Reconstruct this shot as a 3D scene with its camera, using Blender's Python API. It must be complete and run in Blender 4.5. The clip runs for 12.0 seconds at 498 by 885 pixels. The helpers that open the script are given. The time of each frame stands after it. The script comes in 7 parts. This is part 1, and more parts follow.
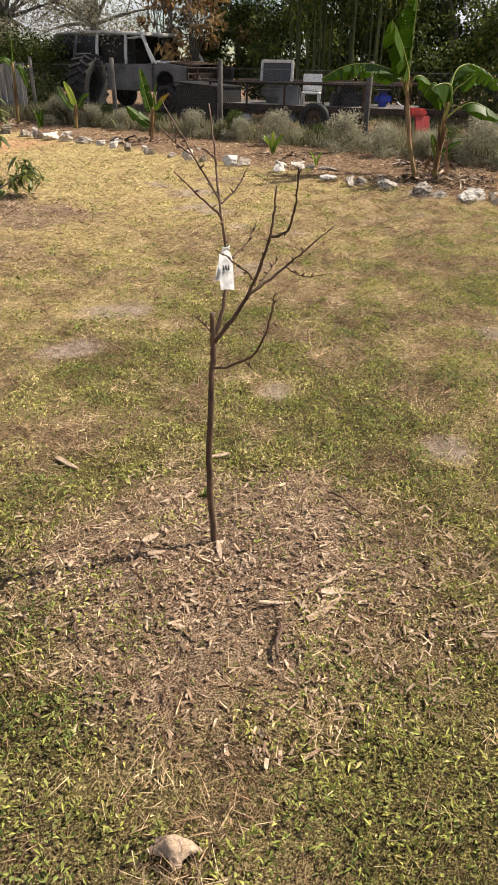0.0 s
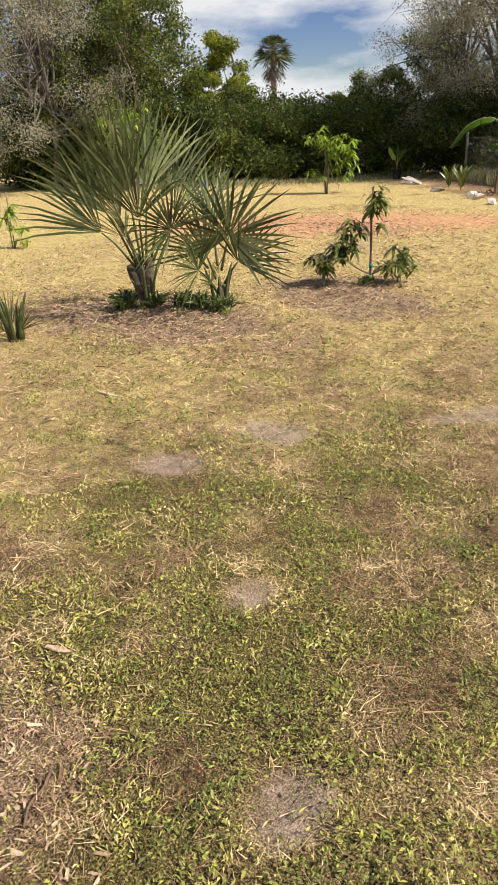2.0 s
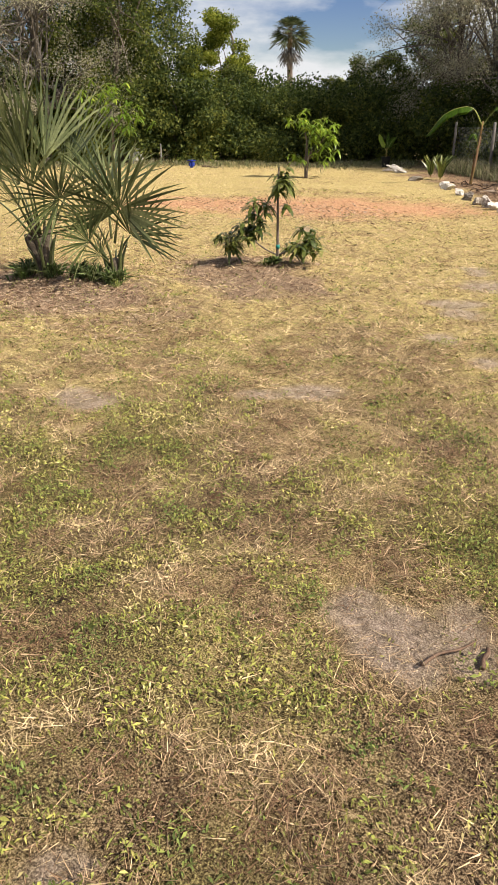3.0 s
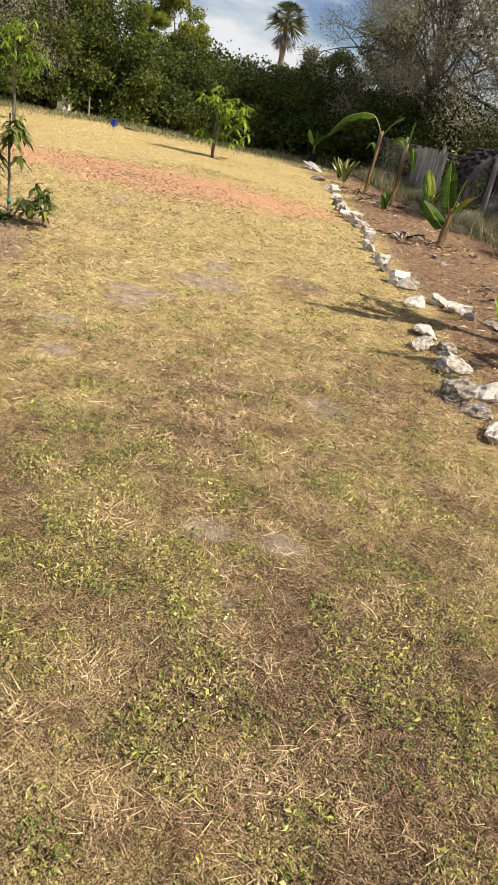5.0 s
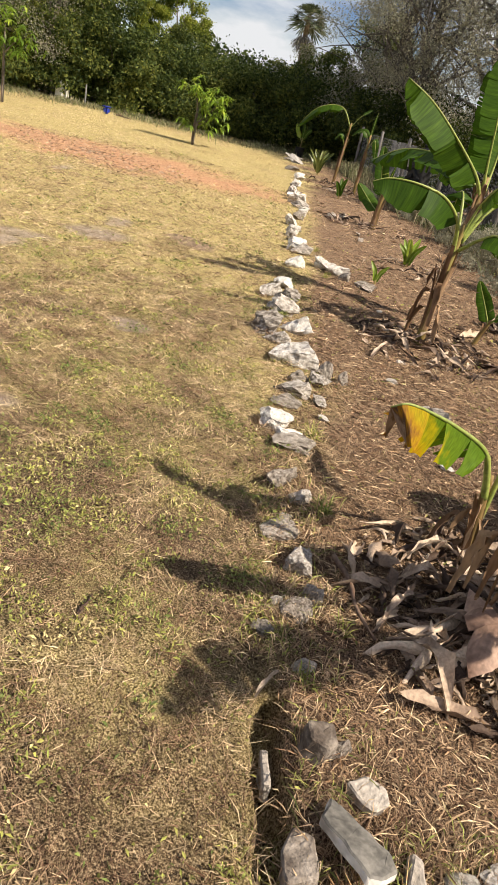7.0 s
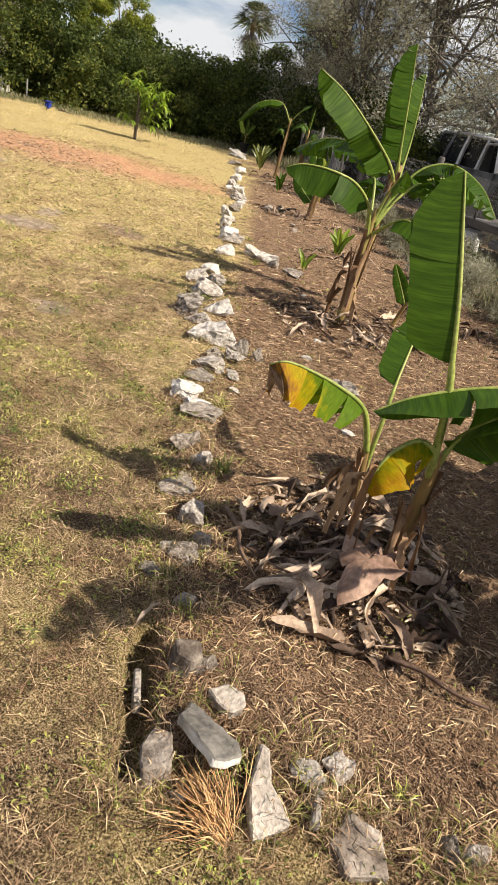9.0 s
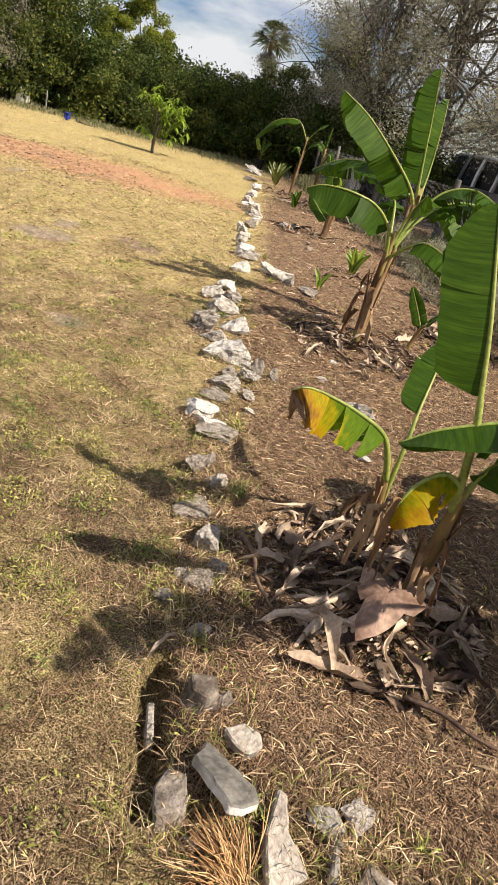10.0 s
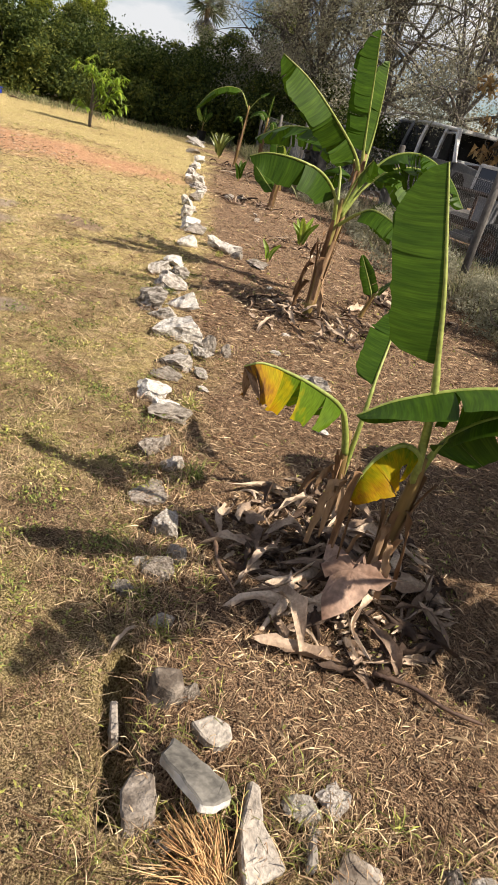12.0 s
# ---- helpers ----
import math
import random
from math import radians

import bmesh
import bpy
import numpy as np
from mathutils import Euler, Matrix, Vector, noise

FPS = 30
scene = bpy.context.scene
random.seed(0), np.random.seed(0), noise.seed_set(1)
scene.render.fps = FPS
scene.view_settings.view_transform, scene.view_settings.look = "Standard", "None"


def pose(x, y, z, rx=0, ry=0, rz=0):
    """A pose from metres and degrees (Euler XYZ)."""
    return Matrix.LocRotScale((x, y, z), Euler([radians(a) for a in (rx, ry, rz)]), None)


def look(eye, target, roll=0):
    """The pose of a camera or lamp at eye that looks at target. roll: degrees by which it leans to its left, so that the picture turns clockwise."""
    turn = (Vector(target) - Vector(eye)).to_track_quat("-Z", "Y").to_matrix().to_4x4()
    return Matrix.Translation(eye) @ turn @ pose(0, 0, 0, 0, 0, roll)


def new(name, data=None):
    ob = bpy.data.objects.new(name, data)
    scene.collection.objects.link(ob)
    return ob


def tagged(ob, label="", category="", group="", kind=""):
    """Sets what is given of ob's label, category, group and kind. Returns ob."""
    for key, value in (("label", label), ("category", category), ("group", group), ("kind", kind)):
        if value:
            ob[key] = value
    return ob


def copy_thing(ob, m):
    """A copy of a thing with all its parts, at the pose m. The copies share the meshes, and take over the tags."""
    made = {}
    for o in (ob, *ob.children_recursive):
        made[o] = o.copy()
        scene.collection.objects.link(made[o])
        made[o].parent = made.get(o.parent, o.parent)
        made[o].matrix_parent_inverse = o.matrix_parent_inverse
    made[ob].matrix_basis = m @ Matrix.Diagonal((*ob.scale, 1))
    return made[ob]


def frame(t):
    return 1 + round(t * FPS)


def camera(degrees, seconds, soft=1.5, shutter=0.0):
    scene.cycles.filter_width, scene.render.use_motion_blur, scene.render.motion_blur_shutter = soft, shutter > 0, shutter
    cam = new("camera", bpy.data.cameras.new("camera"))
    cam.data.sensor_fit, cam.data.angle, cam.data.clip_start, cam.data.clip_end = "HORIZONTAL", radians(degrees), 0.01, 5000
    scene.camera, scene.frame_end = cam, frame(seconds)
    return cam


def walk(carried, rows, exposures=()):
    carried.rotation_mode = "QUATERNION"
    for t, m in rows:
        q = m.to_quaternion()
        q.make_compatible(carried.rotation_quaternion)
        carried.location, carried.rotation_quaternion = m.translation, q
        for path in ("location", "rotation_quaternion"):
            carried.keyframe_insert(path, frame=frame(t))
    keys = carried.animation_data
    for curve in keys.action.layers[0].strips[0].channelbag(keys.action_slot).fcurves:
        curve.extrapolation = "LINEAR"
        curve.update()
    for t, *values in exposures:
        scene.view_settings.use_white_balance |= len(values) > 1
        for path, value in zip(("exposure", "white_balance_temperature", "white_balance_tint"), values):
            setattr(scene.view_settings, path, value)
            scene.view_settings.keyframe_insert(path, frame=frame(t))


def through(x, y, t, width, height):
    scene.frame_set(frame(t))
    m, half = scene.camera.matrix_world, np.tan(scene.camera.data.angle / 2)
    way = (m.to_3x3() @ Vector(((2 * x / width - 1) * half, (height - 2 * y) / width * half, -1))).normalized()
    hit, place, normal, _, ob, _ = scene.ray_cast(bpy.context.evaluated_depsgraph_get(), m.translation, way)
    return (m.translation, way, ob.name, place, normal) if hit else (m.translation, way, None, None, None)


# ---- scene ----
cam = camera(40.4, 12.0, soft=1.25)
PATH = [
    (0, (0.302, 0.043, 1.403), (0.271, 1.785, 0.42), 0.9),
    (0.5, (0.685, 0.493, 1.429), (0.22, 2.251, 0.595), -1.0),
    (1, (0.993, 0.932, 1.426), (0.083, 2.475, 0.537), 2.5),
    (1.2, (1.123, 1.08, 1.443), (0.083, 2.483, 0.469), 0.0),
    (1.5, (1.459, 1.375, 1.526), (0.25, 2.745, 0.712), -3.3),
    (2, (1.937, 1.68, 1.558), (0.587, 2.906, 0.738), -2.7),
    (2.5, (2.34, 2.117, 1.475), (1.119, 3.375, 0.513), 2.0),
    (3, (2.8, 2.477, 1.472), (1.447, 3.674, 0.614), -0.2),
    (3.2, (2.972, 2.657, 1.47), (1.614, 3.806, 0.555), -0.4),
    (4.8, (4.078, 4.492, 1.518), (2.86, 5.842, 0.684), 10.9),
    (5, (4.188, 4.648, 1.521), (2.943, 5.939, 0.635), 10.9),
    (5.5, (4.564, 4.939, 1.534), (3.24, 6.21, 0.74), 10.2),
    (6, (4.923, 5.146, 1.508), (3.656, 6.503, 0.765), 13.0),
    (6.5, (5.285, 5.26, 1.481), (4.032, 6.55, 0.607), 13.0),
    (7, (5.635, 5.25, 1.478), (4.363, 6.511, 0.59), 13.0),
    (7.5, (5.769, 5.324, 1.455), (4.572, 6.665, 0.577), 15.3),
    (9.3, (5.986, 5.301, 1.477), (4.792, 6.651, 0.61), 13.2),
    (9.5, (5.948, 5.298, 1.481), (4.759, 6.659, 0.624), 14.7),
    (10, (5.891, 5.308, 1.478), (4.671, 6.654, 0.641), 14.8),
    (10.5, (5.852, 5.325, 1.472), (4.646, 6.685, 0.638), 15.3),
    (11, (5.837, 5.329, 1.468), (4.642, 6.689, 0.619), 15.4),
    (11.5, (5.835, 5.336, 1.466), (4.637, 6.696, 0.62), 16.2),
    (12, (5.844, 5.376, 1.456), (4.739, 6.797, 0.584), 13.6),
]
walk(cam, [(t, look(eye, target, roll)) for t, eye, target, roll in PATH])

# ---- world, sun, exposure ----
SUN_AWAY = Vector((0.930, 0.367, 0.0)).normalized()
SUN_UP = radians(46)
world = bpy.data.worlds.new("sky")
scene.world = world
world.use_nodes = True
wn, wl = world.node_tree.nodes, world.node_tree.links
wn.clear()
sky = wn.new("ShaderNodeTexSky")
sky.sky_type, sky.sun_disc = "NISHITA", False
sky.sun_elevation, sky.sun_rotation = SUN_UP, math.atan2(SUN_AWAY.x, SUN_AWAY.y)
sky.air_density, sky.dust_density, sky.ozone_density = 1.0, 0.2, 2.0
w_out, w_bg = wn.new("ShaderNodeOutputWorld"), wn.new("ShaderNodeBackground")
w_co, w_map = wn.new("ShaderNodeTexCoord"), wn.new("ShaderNodeMapping")
w_map.inputs["Scale"].default_value = (1.6, 1.6, 5.0)
w_map.inputs["Location"].default_value = (0.35, 0.1, 0.2)
w_n = wn.new("ShaderNodeTexNoise")
w_n.inputs["Scale"].default_value, w_n.inputs["Detail"].default_value, w_n.inputs["Roughness"].default_value = 2.2, 7.0, 0.55
w_r = wn.new("ShaderNodeValToRGB")
w_r.color_ramp.elements[0].position, w_r.color_ramp.elements[1].position = 0.41, 0.57
w_m = wn.new("ShaderNodeMix")
w_m.data_type = "RGBA"
w_m.inputs["B"].default_value = (36.0, 36.3, 37.0, 1)
wl.new(w_co.outputs["Generated"], w_map.inputs["Vector"])
wl.new(w_map.outputs["Vector"], w_n.inputs["Vector"])
wl.new(w_n.outputs["Fac"], w_r.inputs["Fac"])
wl.new(w_r.outputs["Color"], w_m.inputs["Factor"])
w_h = wn.new("ShaderNodeHueSaturation")
w_h.inputs["Saturation"].default_value, w_h.inputs["Value"].default_value = 1.35, 3.6
w_h.inputs["Hue"].default_value = 0.53
wl.new(sky.outputs["Color"], w_h.inputs["Color"])
wl.new(w_h.outputs["Color"], w_m.inputs["A"])
wl.new(w_m.outputs["Result"], w_bg.inputs["Color"])
w_bg.inputs["Strength"].default_value = 0.0128
wl.new(w_bg.outputs["Background"], w_out.inputs["Surface"])

sun = new("sun", bpy.data.lights.new("sun", "SUN"))
sun.data.energy, sun.data.angle, sun.data.color = 5.0, radians(0.53), (1.0, 0.885, 0.745)
sun.matrix_world = look(SUN_AWAY * 50 * math.cos(SUN_UP) + Vector((0, 0, 50 * math.sin(SUN_UP))), (0, 0, 0))
scene.view_settings.exposure = 0.86


# ---- materials ----
def material(name, stops, scale=6.0, fine=60.0, rough=0.7, bump=0.3, metal=0.0, vary=0.25, shine=0.3,
             through=0.0, by="Object", stretch=(1, 1, 1), island=False, detail=6.0):
    """A mottled surface: a ramp of colours over coarse noise, darkened and lightened by fine noise and from piece to piece."""
    m = bpy.data.materials.new(name)
    m.use_nodes = True
    n, l = m.node_tree.nodes, m.node_tree.links
    n.clear()
    co, mp = n.new("ShaderNodeTexCoord"), n.new("ShaderNodeMapping")
    mp.inputs["Scale"].default_value = stretch
    l.new(co.outputs[by], mp.inputs["Vector"])
    a, b = n.new("ShaderNodeTexNoise"), n.new("ShaderNodeTexNoise")
    a.inputs["Scale"].default_value, a.inputs["Detail"].default_value = scale, detail
    b.inputs["Scale"].default_value, b.inputs["Detail"].default_value = fine, 4.0
    for t in (a, b):
        l.new(mp.outputs["Vector"], t.inputs["Vector"])
    if island:
        rnd = n.new("ShaderNodeNewGeometry").outputs["Random Per Island"]
    else:
        rnd = n.new("ShaderNodeObjectInfo").outputs["Random"]
    add = n.new("ShaderNodeMath")
    add.operation = "MULTIPLY_ADD"
    l.new(rnd, add.inputs[0])
    add.inputs[1].default_value = vary
    l.new(a.outputs["Fac"], add.inputs[2])
    sub = n.new("ShaderNodeMath")
    sub.operation = "SUBTRACT"
    l.new(add.outputs[0], sub.inputs[0])
    sub.inputs[1].default_value = vary / 2
    ramp = n.new("ShaderNodeValToRGB")
    e = ramp.color_ramp.elements
    while len(e) < len(stops):
        e.new(0.5)
    for k, c in enumerate(stops):
        e[k].position = 0.25 + 0.5 * k / max(1, len(stops) - 1)
        e[k].color = (*c, 1)
    l.new(sub.outputs[0], ramp.inputs["Fac"])
    mul = n.new("ShaderNodeMix")
    mul.data_type, mul.blend_type = "RGBA", "MULTIPLY"
    mul.inputs["Factor"].default_value = 1.0
    shade = n.new("ShaderNodeMapRange")
    shade.inputs["From Min"].default_value, shade.inputs["From Max"].default_value = 0.3, 0.7
    shade.inputs["To Min"].default_value, shade.inputs["To Max"].default_value = 0.72, 1.22
    l.new(b.outputs["Fac"], shade.inputs["Value"])
    l.new(ramp.outputs["Color"], mul.inputs["A"])
    l.new(shade.outputs["Result"], mul.inputs["B"])
    p, out = n.new("ShaderNodeBsdfPrincipled"), n.new("ShaderNodeOutputMaterial")
    l.new(mul.outputs["Result"], p.inputs["Base Color"])
    p.inputs["Roughness"].default_value, p.inputs["Metallic"].default_value = rough, metal
    p.inputs["Specular IOR Level"].default_value = shine
    if bump:
        bm_ = n.new("ShaderNodeBump")
        bm_.inputs["Strength"].default_value, bm_.inputs["Distance"].default_value = bump, 0.01
        l.new(b.outputs["Fac"], bm_.inputs["Height"])
        l.new(bm_.outputs["Normal"], p.inputs["Normal"])
    if through:
        tr, mx = n.new("ShaderNodeBsdfTranslucent"), n.new("ShaderNodeMixShader")
        l.new(mul.outputs["Result"], tr.inputs["Color"])
        mx.inputs["Fac"].default_value = through
        l.new(p.outputs["BSDF"], mx.inputs[1])
        l.new(tr.outputs["BSDF"], mx.inputs[2])
        l.new(mx.outputs["Shader"], out.inputs["Surface"])
    else:
        l.new(p.outputs["BSDF"], out.inputs["Surface"])
    return m


M_BANANA = material("banana_leaf", [(0.026, 0.062, 0.004), (0.042, 0.092, 0.005), (0.072, 0.138, 0.008)], 1.3, 5, 0.48, 0.03, shine=0.18, through=0.40, by="UV", stretch=(26, 0.4, 1), vary=0.2)
M_RIB = material("leaf_midrib", [(0.20, 0.26, 0.05), (0.34, 0.38, 0.10)], 5, 60, 0.4, 0.1, shine=0.4, through=0.15)
M_STEM = material("banana_stem", [(0.095, 0.052, 0.022), (0.23, 0.155, 0.055), (0.23, 0.20, 0.06)], 6, 40, 0.6, 0.3, stretch=(1, 1, 0.25))
M_SHEATH = material("dry_sheath", [(0.085, 0.043, 0.02), (0.21, 0.12, 0.06), (0.36, 0.24, 0.14)], 8, 60, 0.8, 0.3, stretch=(1, 1, 0.3), through=0.1)
M_DRYLEAF = material("dry_banana_leaf", [(0.055, 0.034, 0.023), (0.25, 0.175, 0.122), (0.56, 0.44, 0.325)], 5, 70, 0.75, 0.4, vary=0.75, through=0.12)
M_PINKLEAF = material("dead_leaf", [(0.17, 0.10, 0.07), (0.34, 0.225, 0.165), (0.44, 0.31, 0.235)], 7, 60, 0.7, 0.3, through=0.1)
M_PALM = material("palm_leaf", [(0.020, 0.033, 0.013), (0.055, 0.075, 0.030), (0.13, 0.15, 0.07)], 3, 50, 0.42, 0.1, shine=0.45, through=0.3, island=True, vary=0.4)
M_LEAFLET = material("palmetto_leaflet", [(0.032, 0.048, 0.017), (0.095, 0.122, 0.042), (0.24, 0.27, 0.12)], 3, 50, 0.36, 0.1, shine=0.6, through=0.3, vary=0.5)
M_PALMSTALK = material("palm_stalk", [(0.035, 0.045, 0.016), (0.10, 0.11, 0.04)], 5, 60, 0.45, 0.1)
M_PALMTRUNK = material("palmetto_trunk", [(0.03, 0.024, 0.018), (0.085, 0.068, 0.05), (0.15, 0.12, 0.09)], 9, 60, 0.9, 0.8)
M_MANGO = material("mango_leaf", [(0.045, 0.068, 0.014), (0.12, 0.15, 0.030), (0.25, 0.26, 0.07)], 3, 40, 0.35, 0.1, shine=0.5, through=0.35, vary=0.5)
M_MANGO_NEW = material("young_mango_leaf", [(0.13, 0.22, 0.02), (0.24, 0.36, 0.03), (0.38, 0.46, 0.06)], 3, 40, 0.4, 0.1, shine=0.4, through=0.45, vary=0.5)
M_BARK = material("bark", [(0.07, 0.055, 0.045), (0.16, 0.13, 0.105), (0.26, 0.22, 0.18)], 9, 70, 0.9, 0.8, stretch=(1, 1, 0.25))
M_TWIG = material("sapling_bark", [(0.045, 0.026, 0.019), (0.10, 0.060, 0.040), (0.17, 0.112, 0.075)], 12, 90, 0.65, 0.5, stretch=(1, 1, 0.4))
M_TREE = material("tree_leaf", [(0.028, 0.046, 0.012), (0.080, 0.110, 0.026), (0.20, 0.215, 0.046)], 0.5, 9, 0.6, 0.0, shine=0.15, through=0.42, island=True, vary=0.5)
M_TREE_LIGHT = material("bright_tree_leaf", [(0.07, 0.10, 0.015), (0.17, 0.21, 0.028), (0.32, 0.34, 0.05)], 0.5, 9, 0.6, 0.0, shine=0.15, through=0.45, island=True, vary=0.5)
M_TREE_GREY = material("grey_tree_leaf", [(0.20, 0.20, 0.14), (0.34, 0.33, 0.235), (0.54, 0.52, 0.40)], 0.6, 9, 0.6, 0.0, shine=0.1, through=0.5, island=True, vary=0.2)
M_GREYBARK = material("pale_bark", [(0.07, 0.062, 0.053), (0.15, 0.135, 0.12), (0.24, 0.22, 0.20)], 9, 70, 0.9, 0.5, stretch=(1, 1, 0.25))
M_TREE_DRY = material("dry_tree_leaf", [(0.12, 0.07, 0.03), (0.30, 0.19, 0.08), (0.46, 0.33, 0.15)], 0.8, 9, 0.7, 0.0, through=0.3, island=True, vary=0.5)
M_ROCK = material("limestone", [(0.13, 0.108, 0.085), (0.34, 0.305, 0.26), (0.52, 0.485, 0.435), (0.64, 0.615, 0.565)], 9, 34, 0.92, 0.8, vary=0.45)
M_CONCRETE = material("broken_concrete", [(0.15, 0.128, 0.10), (0.32, 0.28, 0.235), (0.48, 0.44, 0.38)], 9, 80, 0.92, 0.8, vary=0.3)
M_GREYSLAB = material("grey_slate", [(0.030, 0.028, 0.025), (0.15, 0.14, 0.122), (0.21, 0.195, 0.17)], 16, 80, 0.75, 0.25, vary=0.0)
M_CHIP = material("wood_chip", [(0.12, 0.07, 0.042), (0.28, 0.19, 0.12), (0.46, 0.35, 0.245)], 12, 90, 0.85, 0.5, vary=0.7, island=True)
M_PALEWOOD = material("pale_wood", [(0.24, 0.165, 0.11), (0.40, 0.30, 0.21), (0.54, 0.43, 0.32)], 10, 80, 0.85, 0.5, vary=0.3)
M_POST = material("weathered_post", [(0.06, 0.055, 0.05), (0.13, 0.12, 0.11), (0.22, 0.21, 0.19)], 7, 60, 0.85, 0.5, stretch=(1, 1, 0.3))
M_BOARD = material("grey_board", [(0.16, 0.155, 0.15), (0.27, 0.265, 0.26), (0.36, 0.35, 0.34)], 7, 60, 0.85, 0.4, stretch=(1, 1, 0.2))
M_WIRE = material("galvanised_wire", [(0.12, 0.12, 0.12), (0.22, 0.22, 0.22)], 20, 90, 0.5, 0.1, metal=0.6)
M_STONE = material("weathered_stone", [(0.08, 0.062, 0.048), (0.22, 0.185, 0.15), (0.38, 0.335, 0.285), (0.54, 0.50, 0.45)], 14, 90, 0.92, 0.7, vary=0.3)
M_PAINT = material("faded_grey_paint", [(0.05, 0.051, 0.053), (0.12, 0.121, 0.125), (0.20, 0.20, 0.205)], 2, 30, 0.4, 0.05, metal=0.2, shine=0.5)
M_PALEPAINT = material("pale_paint", [(0.42, 0.42, 0.41), (0.66, 0.65, 0.63)], 3, 30, 0.5, 0.1, shine=0.4)
M_BLACK = material("black_plastic", [(0.010, 0.010, 0.011), (0.028, 0.027, 0.026)], 5, 40, 0.55, 0.2)
M_RUBBER = material("old_rubber", [(0.014, 0.014, 0.014), (0.035, 0.034, 0.033)], 6, 50, 0.75, 0.4)
M_RUST = material("rusty_steel", [(0.02, 0.018, 0.017), (0.05, 0.035, 0.028), (0.10, 0.06, 0.04)], 6, 50, 0.75, 0.4, metal=0.3)
M_WHITE = material("white_plastic", [(0.60, 0.60, 0.58), (0.76, 0.76, 0.74)], 6, 40, 0.5, 0.1)
M_RED = material("red_plastic", [(0.35, 0.04, 0.04), (0.52, 0.07, 0.06)], 5, 40, 0.5, 0.1)
M_BLUE = material("blue_plastic", [(0.015, 0.03, 0.24), (0.03, 0.06, 0.42)], 5, 40, 0.45, 0.1)
M_TAG = material("paper_tag", [(0.74, 0.74, 0.73), (0.82, 0.82, 0.81)], 8, 60, 0.6, 0.05, through=0.1)
M_PRINT = material("tag_print", [(0.02, 0.02, 0.02), (0.05, 0.05, 0.05)], 8, 60, 0.7, 0.0)
M_TIE = material("green_tie", [(0.01, 0.16, 0.14), (0.02, 0.26, 0.22)], 8, 60, 0.5, 0.0)


def withering(name, gain, shift):
    """A leaf green at its base, yellow past the middle and brown at the tip and edges, blotched by noise."""
    m = material(name, [(0.2, 0.2, 0.02), (0.2, 0.2, 0.02)], 1.3, 5, 0.55, 0.12, vary=0.0, shine=0.08, through=0.5, by="UV", stretch=(20, 0.9, 1))
    n, l = m.node_tree.nodes, m.node_tree.links
    ramp = [k for k in n if k.bl_idname == "ShaderNodeValToRGB"][0]
    co = [k for k in n if k.bl_idname == "ShaderNodeTexCoord"][0]
    e = ramp.color_ramp.elements
    stops = ((0.0, (0.10, 0.19, 0.014)), (0.42, (0.13, 0.215, 0.010)), (0.56, (0.40, 0.33, 0.006)), (0.72, (0.44, 0.25, 0.008)), (0.82, (0.28, 0.13, 0.02)), (0.90, (0.12, 0.07, 0.035)), (1.0, (0.25, 0.17, 0.11)))
    while len(e) < len(stops):
        e.new(0.5)
    for k, (pos, c) in enumerate(stops):
        e[k].position, e[k].color = pos, (*c, 1)
    cut, blot, sc = n.new("ShaderNodeSeparateXYZ"), n.new("ShaderNodeTexNoise"), n.new("ShaderNodeMapping")
    l.new(co.outputs["UV"], cut.inputs["Vector"])
    sc.inputs["Scale"].default_value = (9, 1.6, 1)
    l.new(co.outputs["UV"], sc.inputs["Vector"])
    l.new(sc.outputs["Vector"], blot.inputs["Vector"])
    blot.inputs["Scale"].default_value, blot.inputs["Detail"].default_value = 1.6, 5.0
    a, b = n.new("ShaderNodeMath"), n.new("ShaderNodeMath")
    a.operation = b.operation = "MULTIPLY_ADD"
    l.new(cut.outputs["Y"], a.inputs[0])
    a.inputs[1].default_value = 0.22
    g = n.new("ShaderNodeMath")
    g.operation = "MULTIPLY"
    l.new(cut.outputs["X"], g.inputs[0])
    g.inputs[1].default_value = gain
    l.new(g.outputs[0], a.inputs[2])
    l.new(blot.outputs["Fac"], b.inputs[0])
    b.inputs[1].default_value = 0.55
    l.new(a.outputs[0], b.inputs[2])
    c = n.new("ShaderNodeMath")
    c.operation = "SUBTRACT"
    l.new(b.outputs[0], c.inputs[0])
    c.inputs[1].default_value = shift
    l.new(c.outputs[0], ramp.inputs["Fac"])
    return m


M_YELLOW = withering("withering_leaf", 0.88, 0.26)
M_GOLDLEAF = withering("yellow_leaf", 0.16, -0.14)


def glass():
    m = bpy.data.materials.new("dark_glass")
    m.use_nodes = True
    p = m.node_tree.nodes["Principled BSDF"]
    p.inputs["Base Color"].default_value = (0.02, 0.022, 0.024, 1)
    p.inputs["Roughness"].default_value, p.inputs["Specular IOR Level"].default_value = 0.12, 0.5
    return m


M_GLASS = glass()


# ---- mesh tools ----
def part(name, bm, mat, parent=None, label="", smooth=True):
    """Links a bmesh as one mesh object, under a thing or a part if given."""
    me = bpy.data.meshes.new(name)
    bm.to_mesh(me)
    bm.free()
    return shown(name, me, mat, parent, label, smooth)


def shown(name, me, mat, parent=None, label="", smooth=True):
    if mat:
        me.materials.append(mat)
    me.polygons.foreach_set("use_smooth", [smooth] * len(me.polygons))
    ob = new(name, me)
    if parent:
        ob.parent = parent
    if label:
        ob["label"] = label
    return ob


